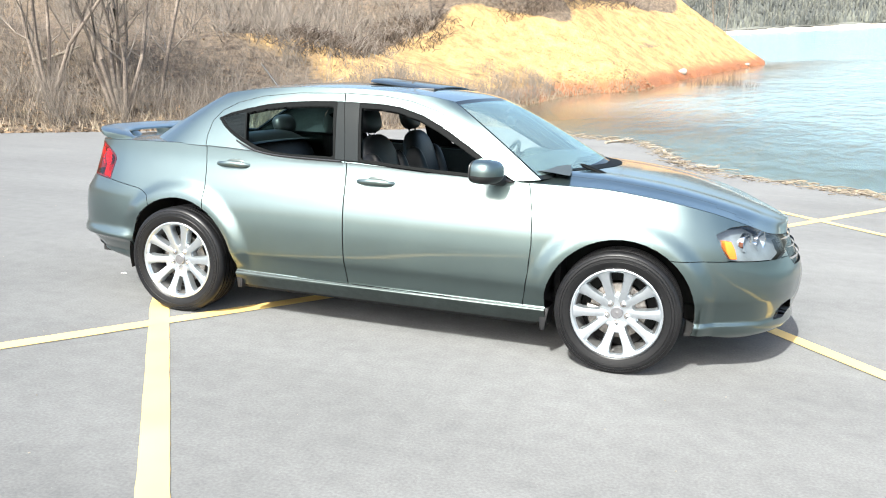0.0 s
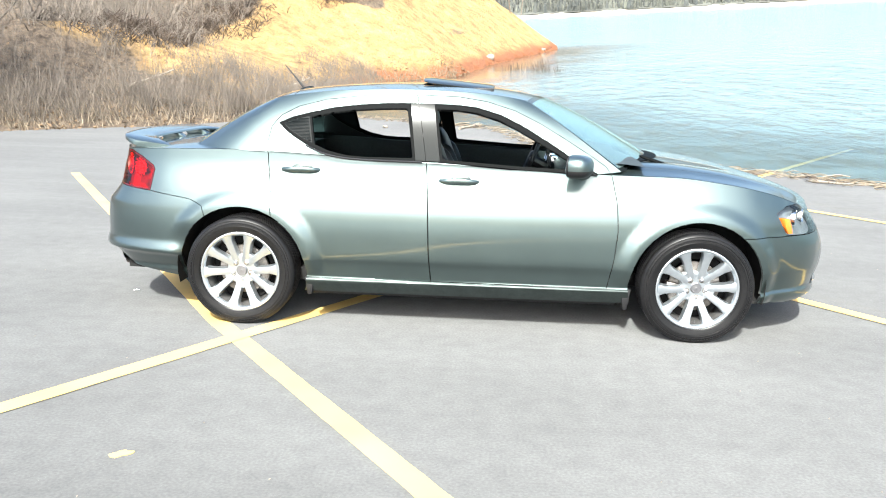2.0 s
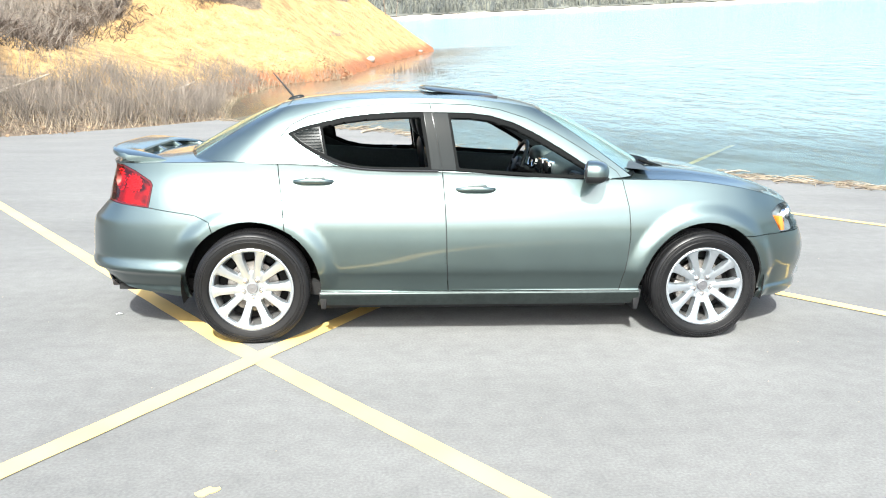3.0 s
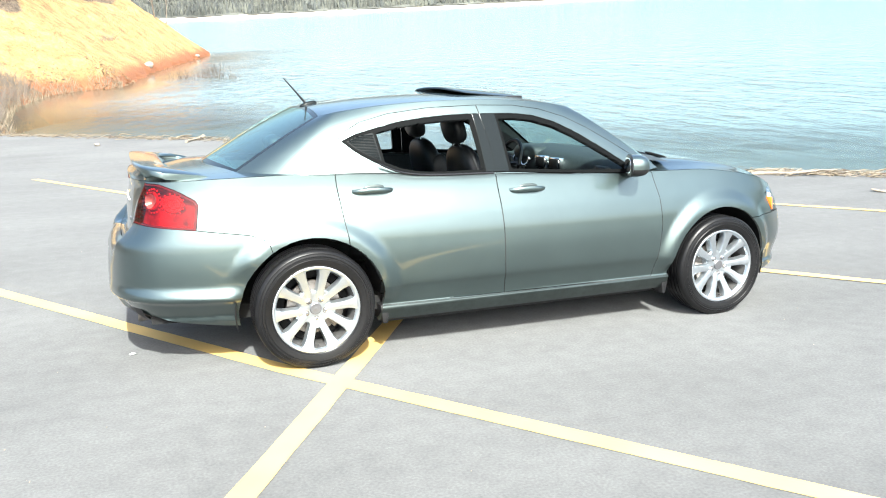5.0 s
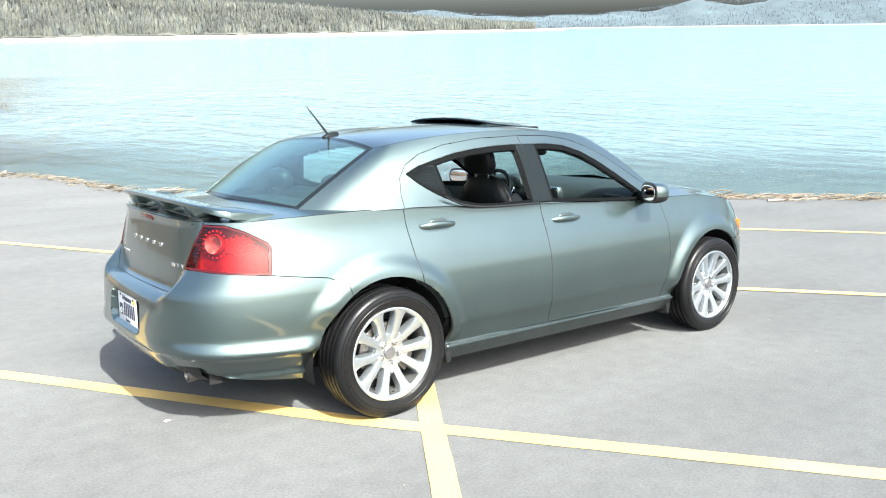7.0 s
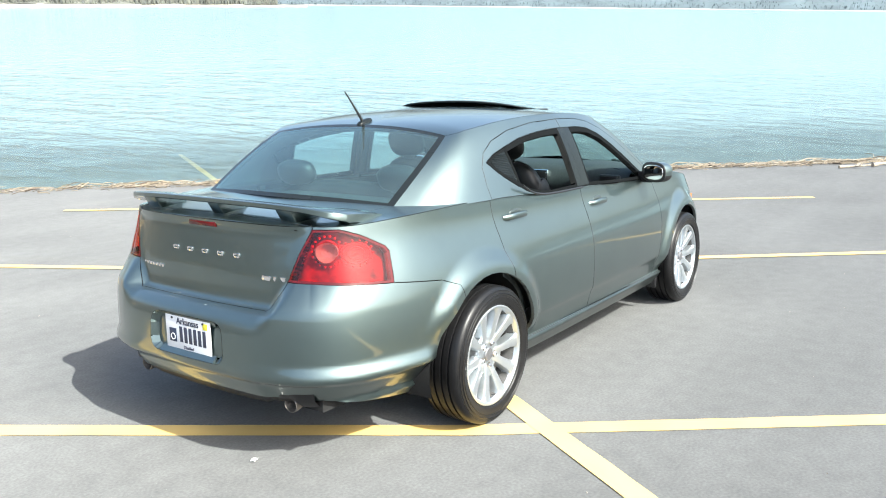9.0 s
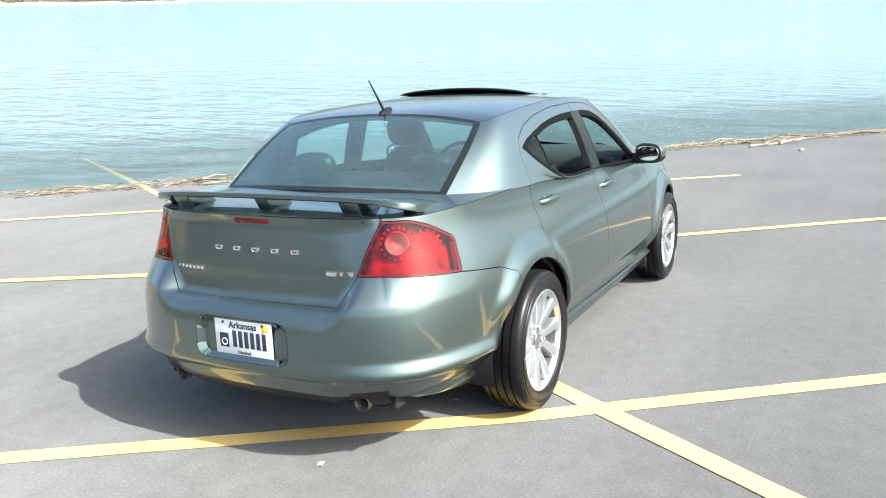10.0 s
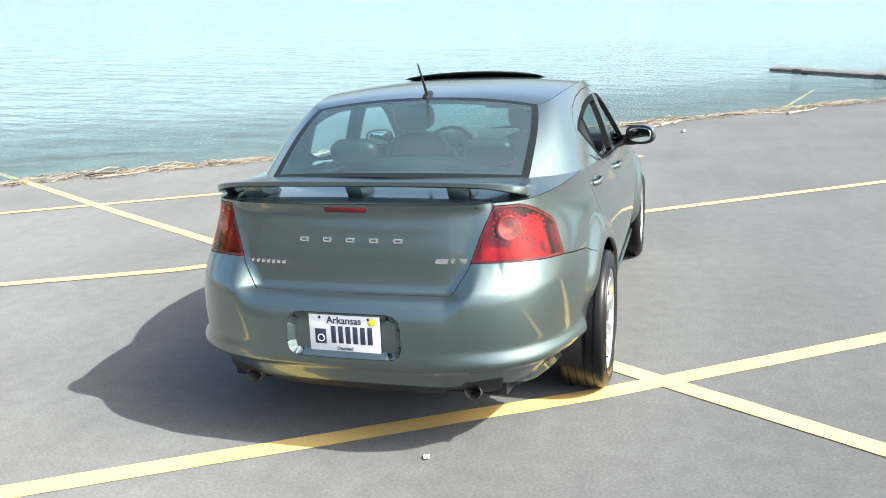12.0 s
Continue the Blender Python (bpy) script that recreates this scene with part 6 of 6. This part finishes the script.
rim_pts = [Vector((0, 0.185 * math.cos(w), 0.185 * math.sin(w))) for w in np.linspace(0, 2 * math.pi, 41)]
add_tube(bm, rim_pts, 0.015, 8)
bmesh.ops.transform(bm, matrix=wheel_turn, verts=bm.verts)
steering = part("steering_wheel", bm, LEATHER, car, "black leather steering wheel")
for w in (0.1, math.pi - 0.1, -math.pi / 2):
    bm = tube_bm([wheel_turn @ Vector((0, 0.03 * math.cos(w), 0.03 * math.sin(w))), wheel_turn @ Vector((0, 0.18 * math.cos(w), 0.18 * math.sin(w)))], 0.018, 8, 0.7)
    part("spoke", bm, BLACK, steering)
part("horn_pad", oval((0.05, 0.15, 0.13), wheel_turn @ Vector((0, 0, 0)), pose(0, 0, 0, 0, 22, 0)), BLACK, steering)
part("steering_column", tube_bm([wheel_turn @ Vector((0, 0, 0)), wheel_turn @ Vector((0.4, 0, -0.03))], 0.04, 10), BLACK, steering)
part("rear_view_mirror", oval((0.03, 0.24, 0.065), (1.90, 0, 1.285)), BLACK, car, "black rear-view mirror at the windscreen")
part("mirror_stalk", tube_bm([(1.87, 0, 1.34), (1.92, 0, 1.385)], 0.01, 6), BLACK, car)
part("centre_tunnel", box_bm((1.0, 0.22, 0.28), (1.45, 0, 0.50), 0.03), TRIM_GREY, car, "dark centre armrest and tunnel")
part("firewall", box_bm((0.03, 1.45, 0.62), (2.40, 0, 0.62)), DARK, car, "dark bulkhead")
part("boot_wall", box_bm((0.03, 1.3, 0.62), (-0.02, 0, 0.66), 0, 1, pose(0, 0, 0, 0, -20, 0)), DARK, car, "dark panel behind the rear bench")

# ---- shore, bank and litter ----
RNG = random.Random(11)
SHORE_DIR = Vector((math.sin(FALL), -math.cos(FALL)))
DOWN_DIR = Vector((math.cos(FALL), math.sin(FALL)))


def waterline(q):
    """A point of the water's edge on the car park's plane, q metres along the shore."""
    return DOWN_DIR * shore_edge(q) + SHORE_DIR * q


def add_stick(bm, p, way, length, radius, bend=0.0, sides=4):
    mid = p + way * length * 0.5 + Vector((RNG.uniform(-1, 1), RNG.uniform(-1, 1), RNG.uniform(0, 1))) * bend * length
    add_tube(bm, [p, mid, p + way * length], radius, sides, 0.6)


def build_shore_debris():
    for name, mat, count, label in (("reed_litter", REED, 4200, "band of dead reeds and straw along the water's edge"), ("dark_twig_litter", ROOT, 1500, "dark wet twigs and leaf scraps at the water's edge"), ("twig_litter", DRIFTWOOD, 2200, "grey twigs and bark washed up at the water's edge")):
        bm = bmesh.new()
        for _ in range(count):
            q = RNG.uniform(-24, 27)
            if RNG.random() > (0.35 if q < -3 else 0.8):
                continue
            c = waterline(q)
            off = 0.35 + 0.32 * noise.noise((q * 0.25, 3.0, 1.0)) + RNG.gauss(0, 0.17)
            p = c - DOWN_DIR * off + SHORE_DIR * RNG.uniform(-0.2, 0.2)
            z = shore_rise(p.x, p.y) + RNG.uniform(0.0, 0.05) * (1 + noise.noise((q * 0.6, 9.0, 2.0)))
            a = RNG.gauss(0, 0.5) + (RNG.random() < 0.25) * RNG.uniform(-1.5, 1.5)
            way = (SHORE_DIR * math.cos(a) + DOWN_DIR * math.sin(a)).to_3d()
            way.z = RNG.uniform(-0.03, 0.16)
            big = RNG.random() < 0.04
            add_stick(bm, Vector((p.x, p.y, z)), way, RNG.uniform(0.06, 0.32) * (2.2 if big else 1), RNG.uniform(0.003, 0.0085) * (2 if big else 1), 0.12)
        ob = part(name, bm, mat, None)
        ob.matrix_world = LOT
        tagged(ob, label, "debris", kind="stuff")


def build_driftwood(x, y, length, turn, radius=0.035, z=0.0, level=False, lift=4):
    """A weathered branch with a few broken side limbs, lying on the ground."""
    bm = bmesh.new()
    pts = [Vector((0, 0, radius)), Vector((length * 0.3, 0.06 * length, radius * 1.3)), Vector((length * 0.65, -0.03 * length, radius * 1.2 + 0.02 * length)), Vector((length, 0.05 * length, radius + 0.06 * length))]
    add_tube(bm, pts, radius, 8, 0.45)
    for k in range(3):
        a = pts[1].lerp(pts[2], RNG.random())
        way = Vector((RNG.uniform(0.3, 1), RNG.uniform(-1, 1), RNG.uniform(-0.05, 0.3))).normalized()
        add_tube(bm, [a, a + way * length * 0.14, a + way * length * 0.25 + Vector((0, 0, 0.03))], radius * 0.5, 6, 0.4)
    ob = part("driftwood", bm, DRIFTWOOD, None)
    m = pose(x, y, z if level else shore_rise(x, y), 0, -lift if level else 0, turn)
    ob.matrix_world = m if level else LOT @ m
    tagged(ob, "bleached driftwood branch with broken side limbs", "driftwood", "driftwood on the shore")


def bank_point(along, inland):
    """A point on the bank: metres along its foot from the car park's far left corner, and metres inland."""
    pts = BANK_EDGE[1:]
    rest = along
    for (ax, ay), (bx, by) in zip(pts[:-1], pts[1:]):
        d = math.hypot(bx - ax, by - ay)
        if rest <= d or (bx, by) == pts[-1]:
            ux, uy = (bx - ax) / d, (by - ay) / d
            x, y = ax + ux * rest - uy * inland, ay + uy * rest + ux * inland
            return x, y, ground_level(x, y)[0]
        rest -= d


def build_brush():
    """Leafless scrub and dead weeds along the foot of the bank."""
    bm = bmesh.new()
    for _ in range(680):
        along = RNG.uniform(-8, 17) if RNG.random() < 0.75 else RNG.uniform(16, 27)
        inland = 0.4 + abs(RNG.gauss(0, 1.9)) if along < 17 else 0.3 + abs(RNG.gauss(0, 1.0))
        x, y, z = bank_point(along, inland)
        h = RNG.uniform(0.6, 1.5) * (1.0 if along < 14 else 0.6)
        for _k in range(11):
            a, lean_out = RNG.uniform(0, 6.28), RNG.uniform(0.1, 0.75)
            way = Vector((math.cos(a) * lean_out, math.sin(a) * lean_out, 1)).normalized()
            p = Vector((x + RNG.uniform(-0.25, 0.25), y + RNG.uniform(-0.25, 0.25), z - 0.05))
            top = p + way * h * RNG.uniform(0.6, 1.1)
            mid = p.lerp(top, 0.5) + Vector((RNG.uniform(-1, 1), RNG.uniform(-1, 1), 0)) * 0.07 * h
            add_tube(bm, [p, mid, top], RNG.uniform(0.004, 0.008), 3, 0.35)
            for _j in range(3):
                b = p.lerp(top, RNG.uniform(0.35, 0.95))
                w2 = (way + Vector((RNG.uniform(-1, 1), RNG.uniform(-1, 1), RNG.uniform(-0.3, 0.6)))).normalized()
                add_tube(bm, [b, b + w2 * h * RNG.uniform(0.15, 0.4)], 0.003, 3, 0.5)
    for _ in range(70):
        x, y, z = bank_point(RNG.uniform(13, 34), RNG.uniform(6.5, 10.0))
        h = RNG.uniform(0.35, 0.9)
        for _k in range(34):
            a, lean_out = RNG.uniform(0, 6.28), RNG.uniform(0.8, 2.6)
            p = Vector((x + RNG.uniform(-0.6, 0.6), y + RNG.uniform(-0.6, 0.6), z - 0.05))
            top = p + Vector((math.cos(a) * lean_out, math.sin(a) * lean_out, 1)).normalized() * h * RNG.uniform(0.6, 1.1)
            add_tube(bm, [p, p.lerp(top, 0.5) + Vector((0, 0, 0.08)), top], RNG.uniform(0.006, 0.014), 3, 0.35)
    for _ in range(240):
        x, y, z = bank_point(RNG.uniform(-8, 30), RNG.uniform(6.0, 17.0))
        h = RNG.uniform(0.7, 2.0)
        for _k in range(12):
            a, lean_out = RNG.uniform(0, 6.28), RNG.uniform(0.15, 1.0)
            p = Vector((x + RNG.uniform(-0.4, 0.4), y + RNG.uniform(-0.4, 0.4), z - 0.05))
            way = Vector((math.cos(a) * lean_out, math.sin(a) * lean_out, 1)).normalized()
            top = p + way * h * RNG.uniform(0.6, 1.1)
            add_tube(bm, [p, p.lerp(top, 0.5) + Vector((RNG.uniform(-0.1, 0.1), RNG.uniform(-0.1, 0.1), 0)), top], RNG.uniform(0.008, 0.018), 3, 0.35)
            for _j in range(3):
                b = p.lerp(top, RNG.uniform(0.35, 0.95))
                add_tube(bm, [b, b + (way + Vector((RNG.uniform(-1, 1), RNG.uniform(-1, 1), RNG.uniform(-0.3, 0.6)))).normalized() * h * RNG.uniform(0.15, 0.4)], 0.006, 3, 0.5)
    crest = bmesh.new()
    for _ in range(190):
        along = RNG.uniform(9, 27) if RNG.random() < 0.5 else RNG.uniform(30, 46)
        x, y, z = bank_point(along, RNG.gauss(6.5, 0.8))
        w = RNG.uniform(0.25, 0.8)
        for _k in range(26):
            a, lean_out = RNG.uniform(0, 6.28), RNG.uniform(0.8, 3.5)
            p = Vector((x + RNG.gauss(0, w), y + RNG.gauss(0, w), 0))
            p.z, back = ground_level(p.x, p.y)
            if back < 5.2:
                continue
            p.z -= 0.03
            top = p + Vector((math.cos(a) * lean_out, math.sin(a) * lean_out, 1)).normalized() * RNG.uniform(0.25, 0.75)
            add_tube(crest, [p, p.lerp(top, 0.5) + Vector((0, 0, 0.08)), top], RNG.uniform(0.008, 0.024), 3, 0.35)
    tagged(part("crest_scrub", crest, ROOT, None), "dark matted scrub and bare roots along the crest of the clay bank", "shrubs", kind="stuff")
    tagged(part("brush", bm, TWIG, None), "leafless grey-brown scrub at the foot of the bank", "shrubs", kind="stuff")
    verts, faces = [], []
    for _ in range(7000):
        along = RNG.uniform(-9, 31)
        x, y, z = bank_point(along, -0.1 + abs(RNG.gauss(0, 1.6 if along < 18 else 0.7)))
        h, a = RNG.uniform(0.08, 0.38), RNG.uniform(0, 6.28)
        w = RNG.uniform(0.006, 0.016)
        dx, dy = math.cos(a), math.sin(a)
        lx, ly = RNG.uniform(-0.7, 0.7) * h, RNG.uniform(-0.7, 0.7) * h
        b = len(verts)
        verts += [(x - dx * w, y - dy * w, z - 0.02), (x + dx * w, y + dy * w, z - 0.02), (x + lx + dx * w * 0.3, y + ly + dy * w * 0.3, z + h)]
        faces.append((b, b + 1, b + 2))
    tagged(new("dry_grass", mesh_of("dry_grass", verts, faces, None, False, (DRY_GRASS,))), "pale dry grass and straw on the bank", "grass", kind="stuff")
    verts, faces = [], []
    for _ in range(4600):
        along = RNG.uniform(-9, 34)
        x, y, z = bank_point(along, -0.35 + abs(RNG.gauss(0, 2.6 if along < 18 else 1.2)))
        z = max(z, (lot_level(x, y) if along < 15 else z))
        r = RNG.uniform(0.03, 0.08)
        t = [RNG.uniform(0, 6.28) for _k in range(3)]
        m = Euler((RNG.gauss(0, 0.5), RNG.gauss(0, 0.5), t[0])).to_matrix()
        b = len(verts)
        for c in ((-r, -r * 0.5, 0), (r * 0.2, -r * 0.6, r * 0.3), (r, 0, 0), (r * 0.1, r * 0.6, r * 0.3)):
            q = m @ Vector(c)
            verts.append((x + q.x, y + q.y, z + 0.02 + q.z))
        faces.append((b, b + 1, b + 2, b + 3))
    tagged(new("leaf_litter", mesh_of("leaf_litter", verts, faces, None, False, (LEAF,))), "brown dead leaves strewn along the bank", "leaves", kind="stuff")


LEAF = material("dead_leaf", (0.2, 0.135, 0.08), 0.9, grain=0.5, scale=0.9)


def build_tree(x, y, height, lean_x, lean_y, stems, label, seed):
    """A bare winter tree: tapered stems, limbs and fine twigs."""
    rng = random.Random(seed)
    z = ground_level(x, y)[0] - 0.1
    tree = thing("tree", Matrix.Translation((x, y, z)), label, "tree", "bare trees on the bank")
    twigs = bmesh.new()

    def limb(bm, p, way, length, radius, depth):
        pts = [p]
        w = way.copy()
        for _ in range(4):
            w = (w + Vector((rng.gauss(0, 0.13), rng.gauss(0, 0.13), 0.05))).normalized()
            pts.append(pts[-1] + w * length / 4)
        add_tube(bm, pts, radius, 8 if depth == 0 else 5 if depth == 1 else 3, 0.35)
        if depth < 3:
            for _ in range((9, 6, 5)[depth]):
                k = rng.randint(1, 4)
                side = Vector((rng.uniform(-1, 1), rng.uniform(-1, 1), rng.uniform(0.0, 0.9))).normalized()
                limb(twigs, pts[k], (w * 0.5 + side).normalized(), length * rng.uniform(0.25, 0.45), radius * (0.4 if depth else 0.35), depth + 1)
    for k in range(stems):
        bm = bmesh.new()
        a = 2 * math.pi * k / max(1, stems)
        spread = 0.0 if stems == 1 else 0.28
        way = Vector((lean_x + spread * math.cos(a), lean_y + spread * math.sin(a), 1)).normalized()
        limb(bm, Vector((0.15 * math.cos(a), 0.15 * math.sin(a), 0)) * (stems > 1), way, height * rng.uniform(0.8, 1.05), 0.0085 * height + 0.01, 0)
        part("trunk", bm, BARK, tree)
    part("crown", twigs, TWIG, tree, "fine bare twigs")


def build_stone(x, y, z, size, label="pale boulder half sunk in the clay", level=True, mat=None):
    bm = bmesh.new()
    bmesh.ops.create_icosphere(bm, subdivisions=3, radius=0.5)
    for v in bm.verts:
        v.co *= 1 + 0.35 * noise.noise(v.co * 2.2 + Vector((x, y, 0)))
        v.co.z *= 0.65
    bmesh.ops.scale(bm, verts=bm.verts, vec=(size, size * 0.8, size))
    ob = part("stone", bm, mat or STONE, None)
    ob.matrix_world = Matrix.Translation((x, y, z + 0.12 * size)) if level else LOT @ Matrix.Translation((x, y, shore_rise(x, y) + 0.2 * size))
    tagged(ob, label, "stone", "stones")


build_shore_debris()
build_brush()
build_tree(-12.0, 13.0, 6.5, 0.05, 0.0, 5, "many-stemmed bare sapling clump at the foot of the bank", 3)
build_tree(-11.7, 14.2, 7.0, 0.18, 0.05, 1, "leaning bare tree beside the car park", 4)
build_tree(-12.9, 14.0, 6.0, 0.0, 0.05, 6, "many-stemmed bare sapling clump at the foot of the bank", 14)
build_tree(-13.4, 12.1, 5.5, 0.1, 0.0, 5, "many-stemmed bare sapling clump at the foot of the bank", 15)
build_tree(-15.5, 10.3, 6.0, -0.05, 0.1, 3, "bare saplings in the scrub", 8)
for k, (x, y, h) in enumerate(((-14, 22, 9), (-10, 33, 10), (-13, 41, 11), (-6.5, 46, 9), (-4, 53, 8), (-16, 29, 10), (-1.5, 58, 7), (2.6, 59.5, 5), (3.4, 60.6, 3.5))):
    build_tree(x, y, h, RNG.uniform(-0.1, 0.1), RNG.uniform(-0.1, 0.1), 1, "tall bare tree on top of the bank", 20 + k)
for x, y, length, turn, r in ((14.6, -0.7, 0.9, -30, 0.04), (14.0, -0.2, 0.6, -60, 0.03), (17.6, -3.6, 1.1, -45, 0.035), (10.8, 3.4, 0.8, -50, 0.025), (8.8, 5.4, 1.0, -38, 0.03), (6.6, 7.5, 0.7, -60, 0.025), (2.9, 12.0, 1.0, -70, 0.03), (20.6, -6.4, 1.0, -40, 0.04), (0.6, 15.4, 1.2, 60, 0.035)):
    build_driftwood(x, y, length, turn, r)
for along, inland, length, turn in ((-2, 4.5, 3.0, 15), (2.5, 3.0, 1.5, 70), (4.5, 2.0, 1.6, 110), (9, 2.5, 1.4, 25), (17, 2.0, 1.2, 40)):
    x, y, z = bank_point(along, inland)
    build_driftwood(x, y, length, turn, 0.05, z, True, 12)
for x, y, size in ((1.1, 44.4, 0.52), (4.9, 56.0, 0.36)):
    build_stone(x, y, ground_level(x, y)[0], size)
for x, y, size in ((13.4, -1.2, 0.12), (-1.4, 15.9, 0.14)):
    build_stone(x, y, 0, size, "small grey-brown stone on the asphalt", False)

bark = oval((0.26, 0.09, 0.035), (0, 0, 0.015), None, 14, 8)
for v in bark.verts:
    v.co.z += 0.02 * noise.noise((v.co.x * 9, v.co.y * 9, 2.0)) + 0.03 * (v.co.x / 0.13) ** 2
bark_piece = part("bark_piece", bark, DRIFTWOOD, None)
bark_piece.matrix_world = LOT @ pose(8.97, 3.04, shore_rise(8.97, 3.04), 0, 0, -48)
tagged(bark_piece, "curled piece of pale bark lying on the asphalt", "bark")


REED_ISLE = (9.9, 46.9)


def build_reeds():
    bm = bmesh.new()
    for _ in range(170):
        cx, cy, spread, top = RNG.choice(((3.5, 36.9, 0.35, 0.75), (3.9, 36.4, 0.3, 0.8), (3.0, 37.5, 0.4, 0.5), (2.2, 38.5, 0.3, 0.45), (4.5, 35.4, 0.25, 0.3)))
        p = Vector((cx + RNG.gauss(0, spread), cy + RNG.gauss(0, spread), WATER_LEVEL - 0.1))
        add_tube(bm, [p, p + Vector((RNG.gauss(0, 0.12), RNG.gauss(0, 0.12), 0.1 + top * RNG.uniform(0.3, 1.0)))], 0.0095, 3, 0.5)
    for _ in range(9):
        p = Vector((REED_ISLE[0] + RNG.gauss(0, 0.25), REED_ISLE[1] + RNG.gauss(0, 0.25), WATER_LEVEL - 0.1))
        add_tube(bm, [p, p + Vector((RNG.gauss(0, 0.15), RNG.gauss(0, 0.15), RNG.uniform(0.12, 0.32)))], 0.012, 3, 0.5)
    tagged(part("reeds", bm, ROOT, None), "thin dead stalks standing in the shallow water", "reeds", kind="stuff")


build_reeds()

# a low jetty at the end of the ramp
jetty = thing("jetty", Matrix.Translation((30.8, -4.4, WATER_LEVEL)) @ pose(0, 0, 0, 0, 0, -108), "low dark concrete jetty with dry weeds on it", "jetty")
part("deck", box_bm((16, 1.2, 0.1), (8, 0, 0.11), 0.02), CONCRETE, jetty)
for k in range(6):
    part("pile", box_bm((0.35, 1.2, 1.2), (1.0 + 2.8 * k, 0, -0.4), 0.03), CONCRETE, jetty)
bm = bmesh.new()
for _ in range(160):
    p = Vector((RNG.uniform(3.6, 15), RNG.uniform(-0.5, 0.5), 0.15))
    add_tube(bm, [p, p + Vector((RNG.gauss(0, 0.12), RNG.gauss(0, 0.12), RNG.uniform(0.2, 0.9)))], 0.008, 3, 0.4)
part("weeds", bm, TWIG, jetty, "dry weeds")


def build_house(az, r, z, w, label):
    house = thing("house", Matrix.Translation(polar(az, r, z)) @ pose(0, 0, 0, 0, 0, az + 90), label, "house", "houses on the far shore")
    part("wall", box_bm((w, w * 0.6, 5), (0, 0, 2.5)), HOUSE_WHITE, house)
    part("roof", prism_bm([(-w * 0.36, 5), (w * 0.36, 5), (0, 8)], -w * 0.55, w * 0.55, 'X'), HOUSE_ROOF, house)
    for k in (-1, 0, 1):
        part("window", box_bm((1.4, 0.3, 1.6), (k * w * 0.28, w * 0.3, 2.6)), GLOSS_BLACK, house)


HOUSE_WHITE = material("white_boards", (0.45, 0.43, 0.41), 0.8, grain=0.1, scale=1)
HOUSE_ROOF = material("grey_roof", (0.35, 0.33, 0.31), 0.8, grain=0.2, scale=1)
for az, w, dz in ((4.6, 16, 6), (6.2, 12, 4), (3.2, 20, 9)):
    build_house(az, 1492, WATER_LEVEL + dz, w, "white house among the trees on the far shore")

# litter on the asphalt
scrap = bmesh.new()
bmesh.ops.create_grid(scrap, x_segments=4, y_segments=4, size=0.5)
for v in scrap.verts:
    v.co.z = 0.3 * noise.noise(v.co * 3)
bmesh.ops.scale(scrap, verts=scrap.verts, vec=(0.04, 0.025, 0.025))
paper = part("paper_scrap", scrap, PAPER, None)
paper.matrix_world = LOT @ pose(-0.96, -0.30, 0.008, 0, 0, 20)
tagged(paper, "crumpled white paper scrap on the asphalt", "litter")
splash = []
for k in range(28):
    w = 2 * math.pi * k / 28
    r = 0.026 * (1 + 0.5 * noise.noise((math.cos(w) * 1.5, math.sin(w) * 1.5, 4.0)) + 0.2 * RNG.random())
    splash.append((r * 1.6 * math.cos(w), r * math.sin(w)))
mark = part("paint_splash", prism_bm(splash, 0.0, 0.003, 'Z'), LINE_PAINT, None)
mark.matrix_world = LOT @ pose(0.057, -2.74, 0.001, 0, 0, 30)
tagged(mark, "small spilled patch of yellow road paint", "paint mark")
bm = bmesh.new()
for _ in range(320):
    x, y = RNG.uniform(-6, 12), RNG.uniform(-5, 10)
    r = RNG.uniform(0.0015, 0.004)
    add_tube(bm, [Vector((x, y, 0)), Vector((x + r * RNG.uniform(0.5, 2.5), y + r, r * 1.2))], r, 4, 0.6)
grit = part("grit", bm, STONE, None)
grit.matrix_world = LOT
tagged(grit, "loose pale grit scattered on the asphalt", "grit", kind="stuff")
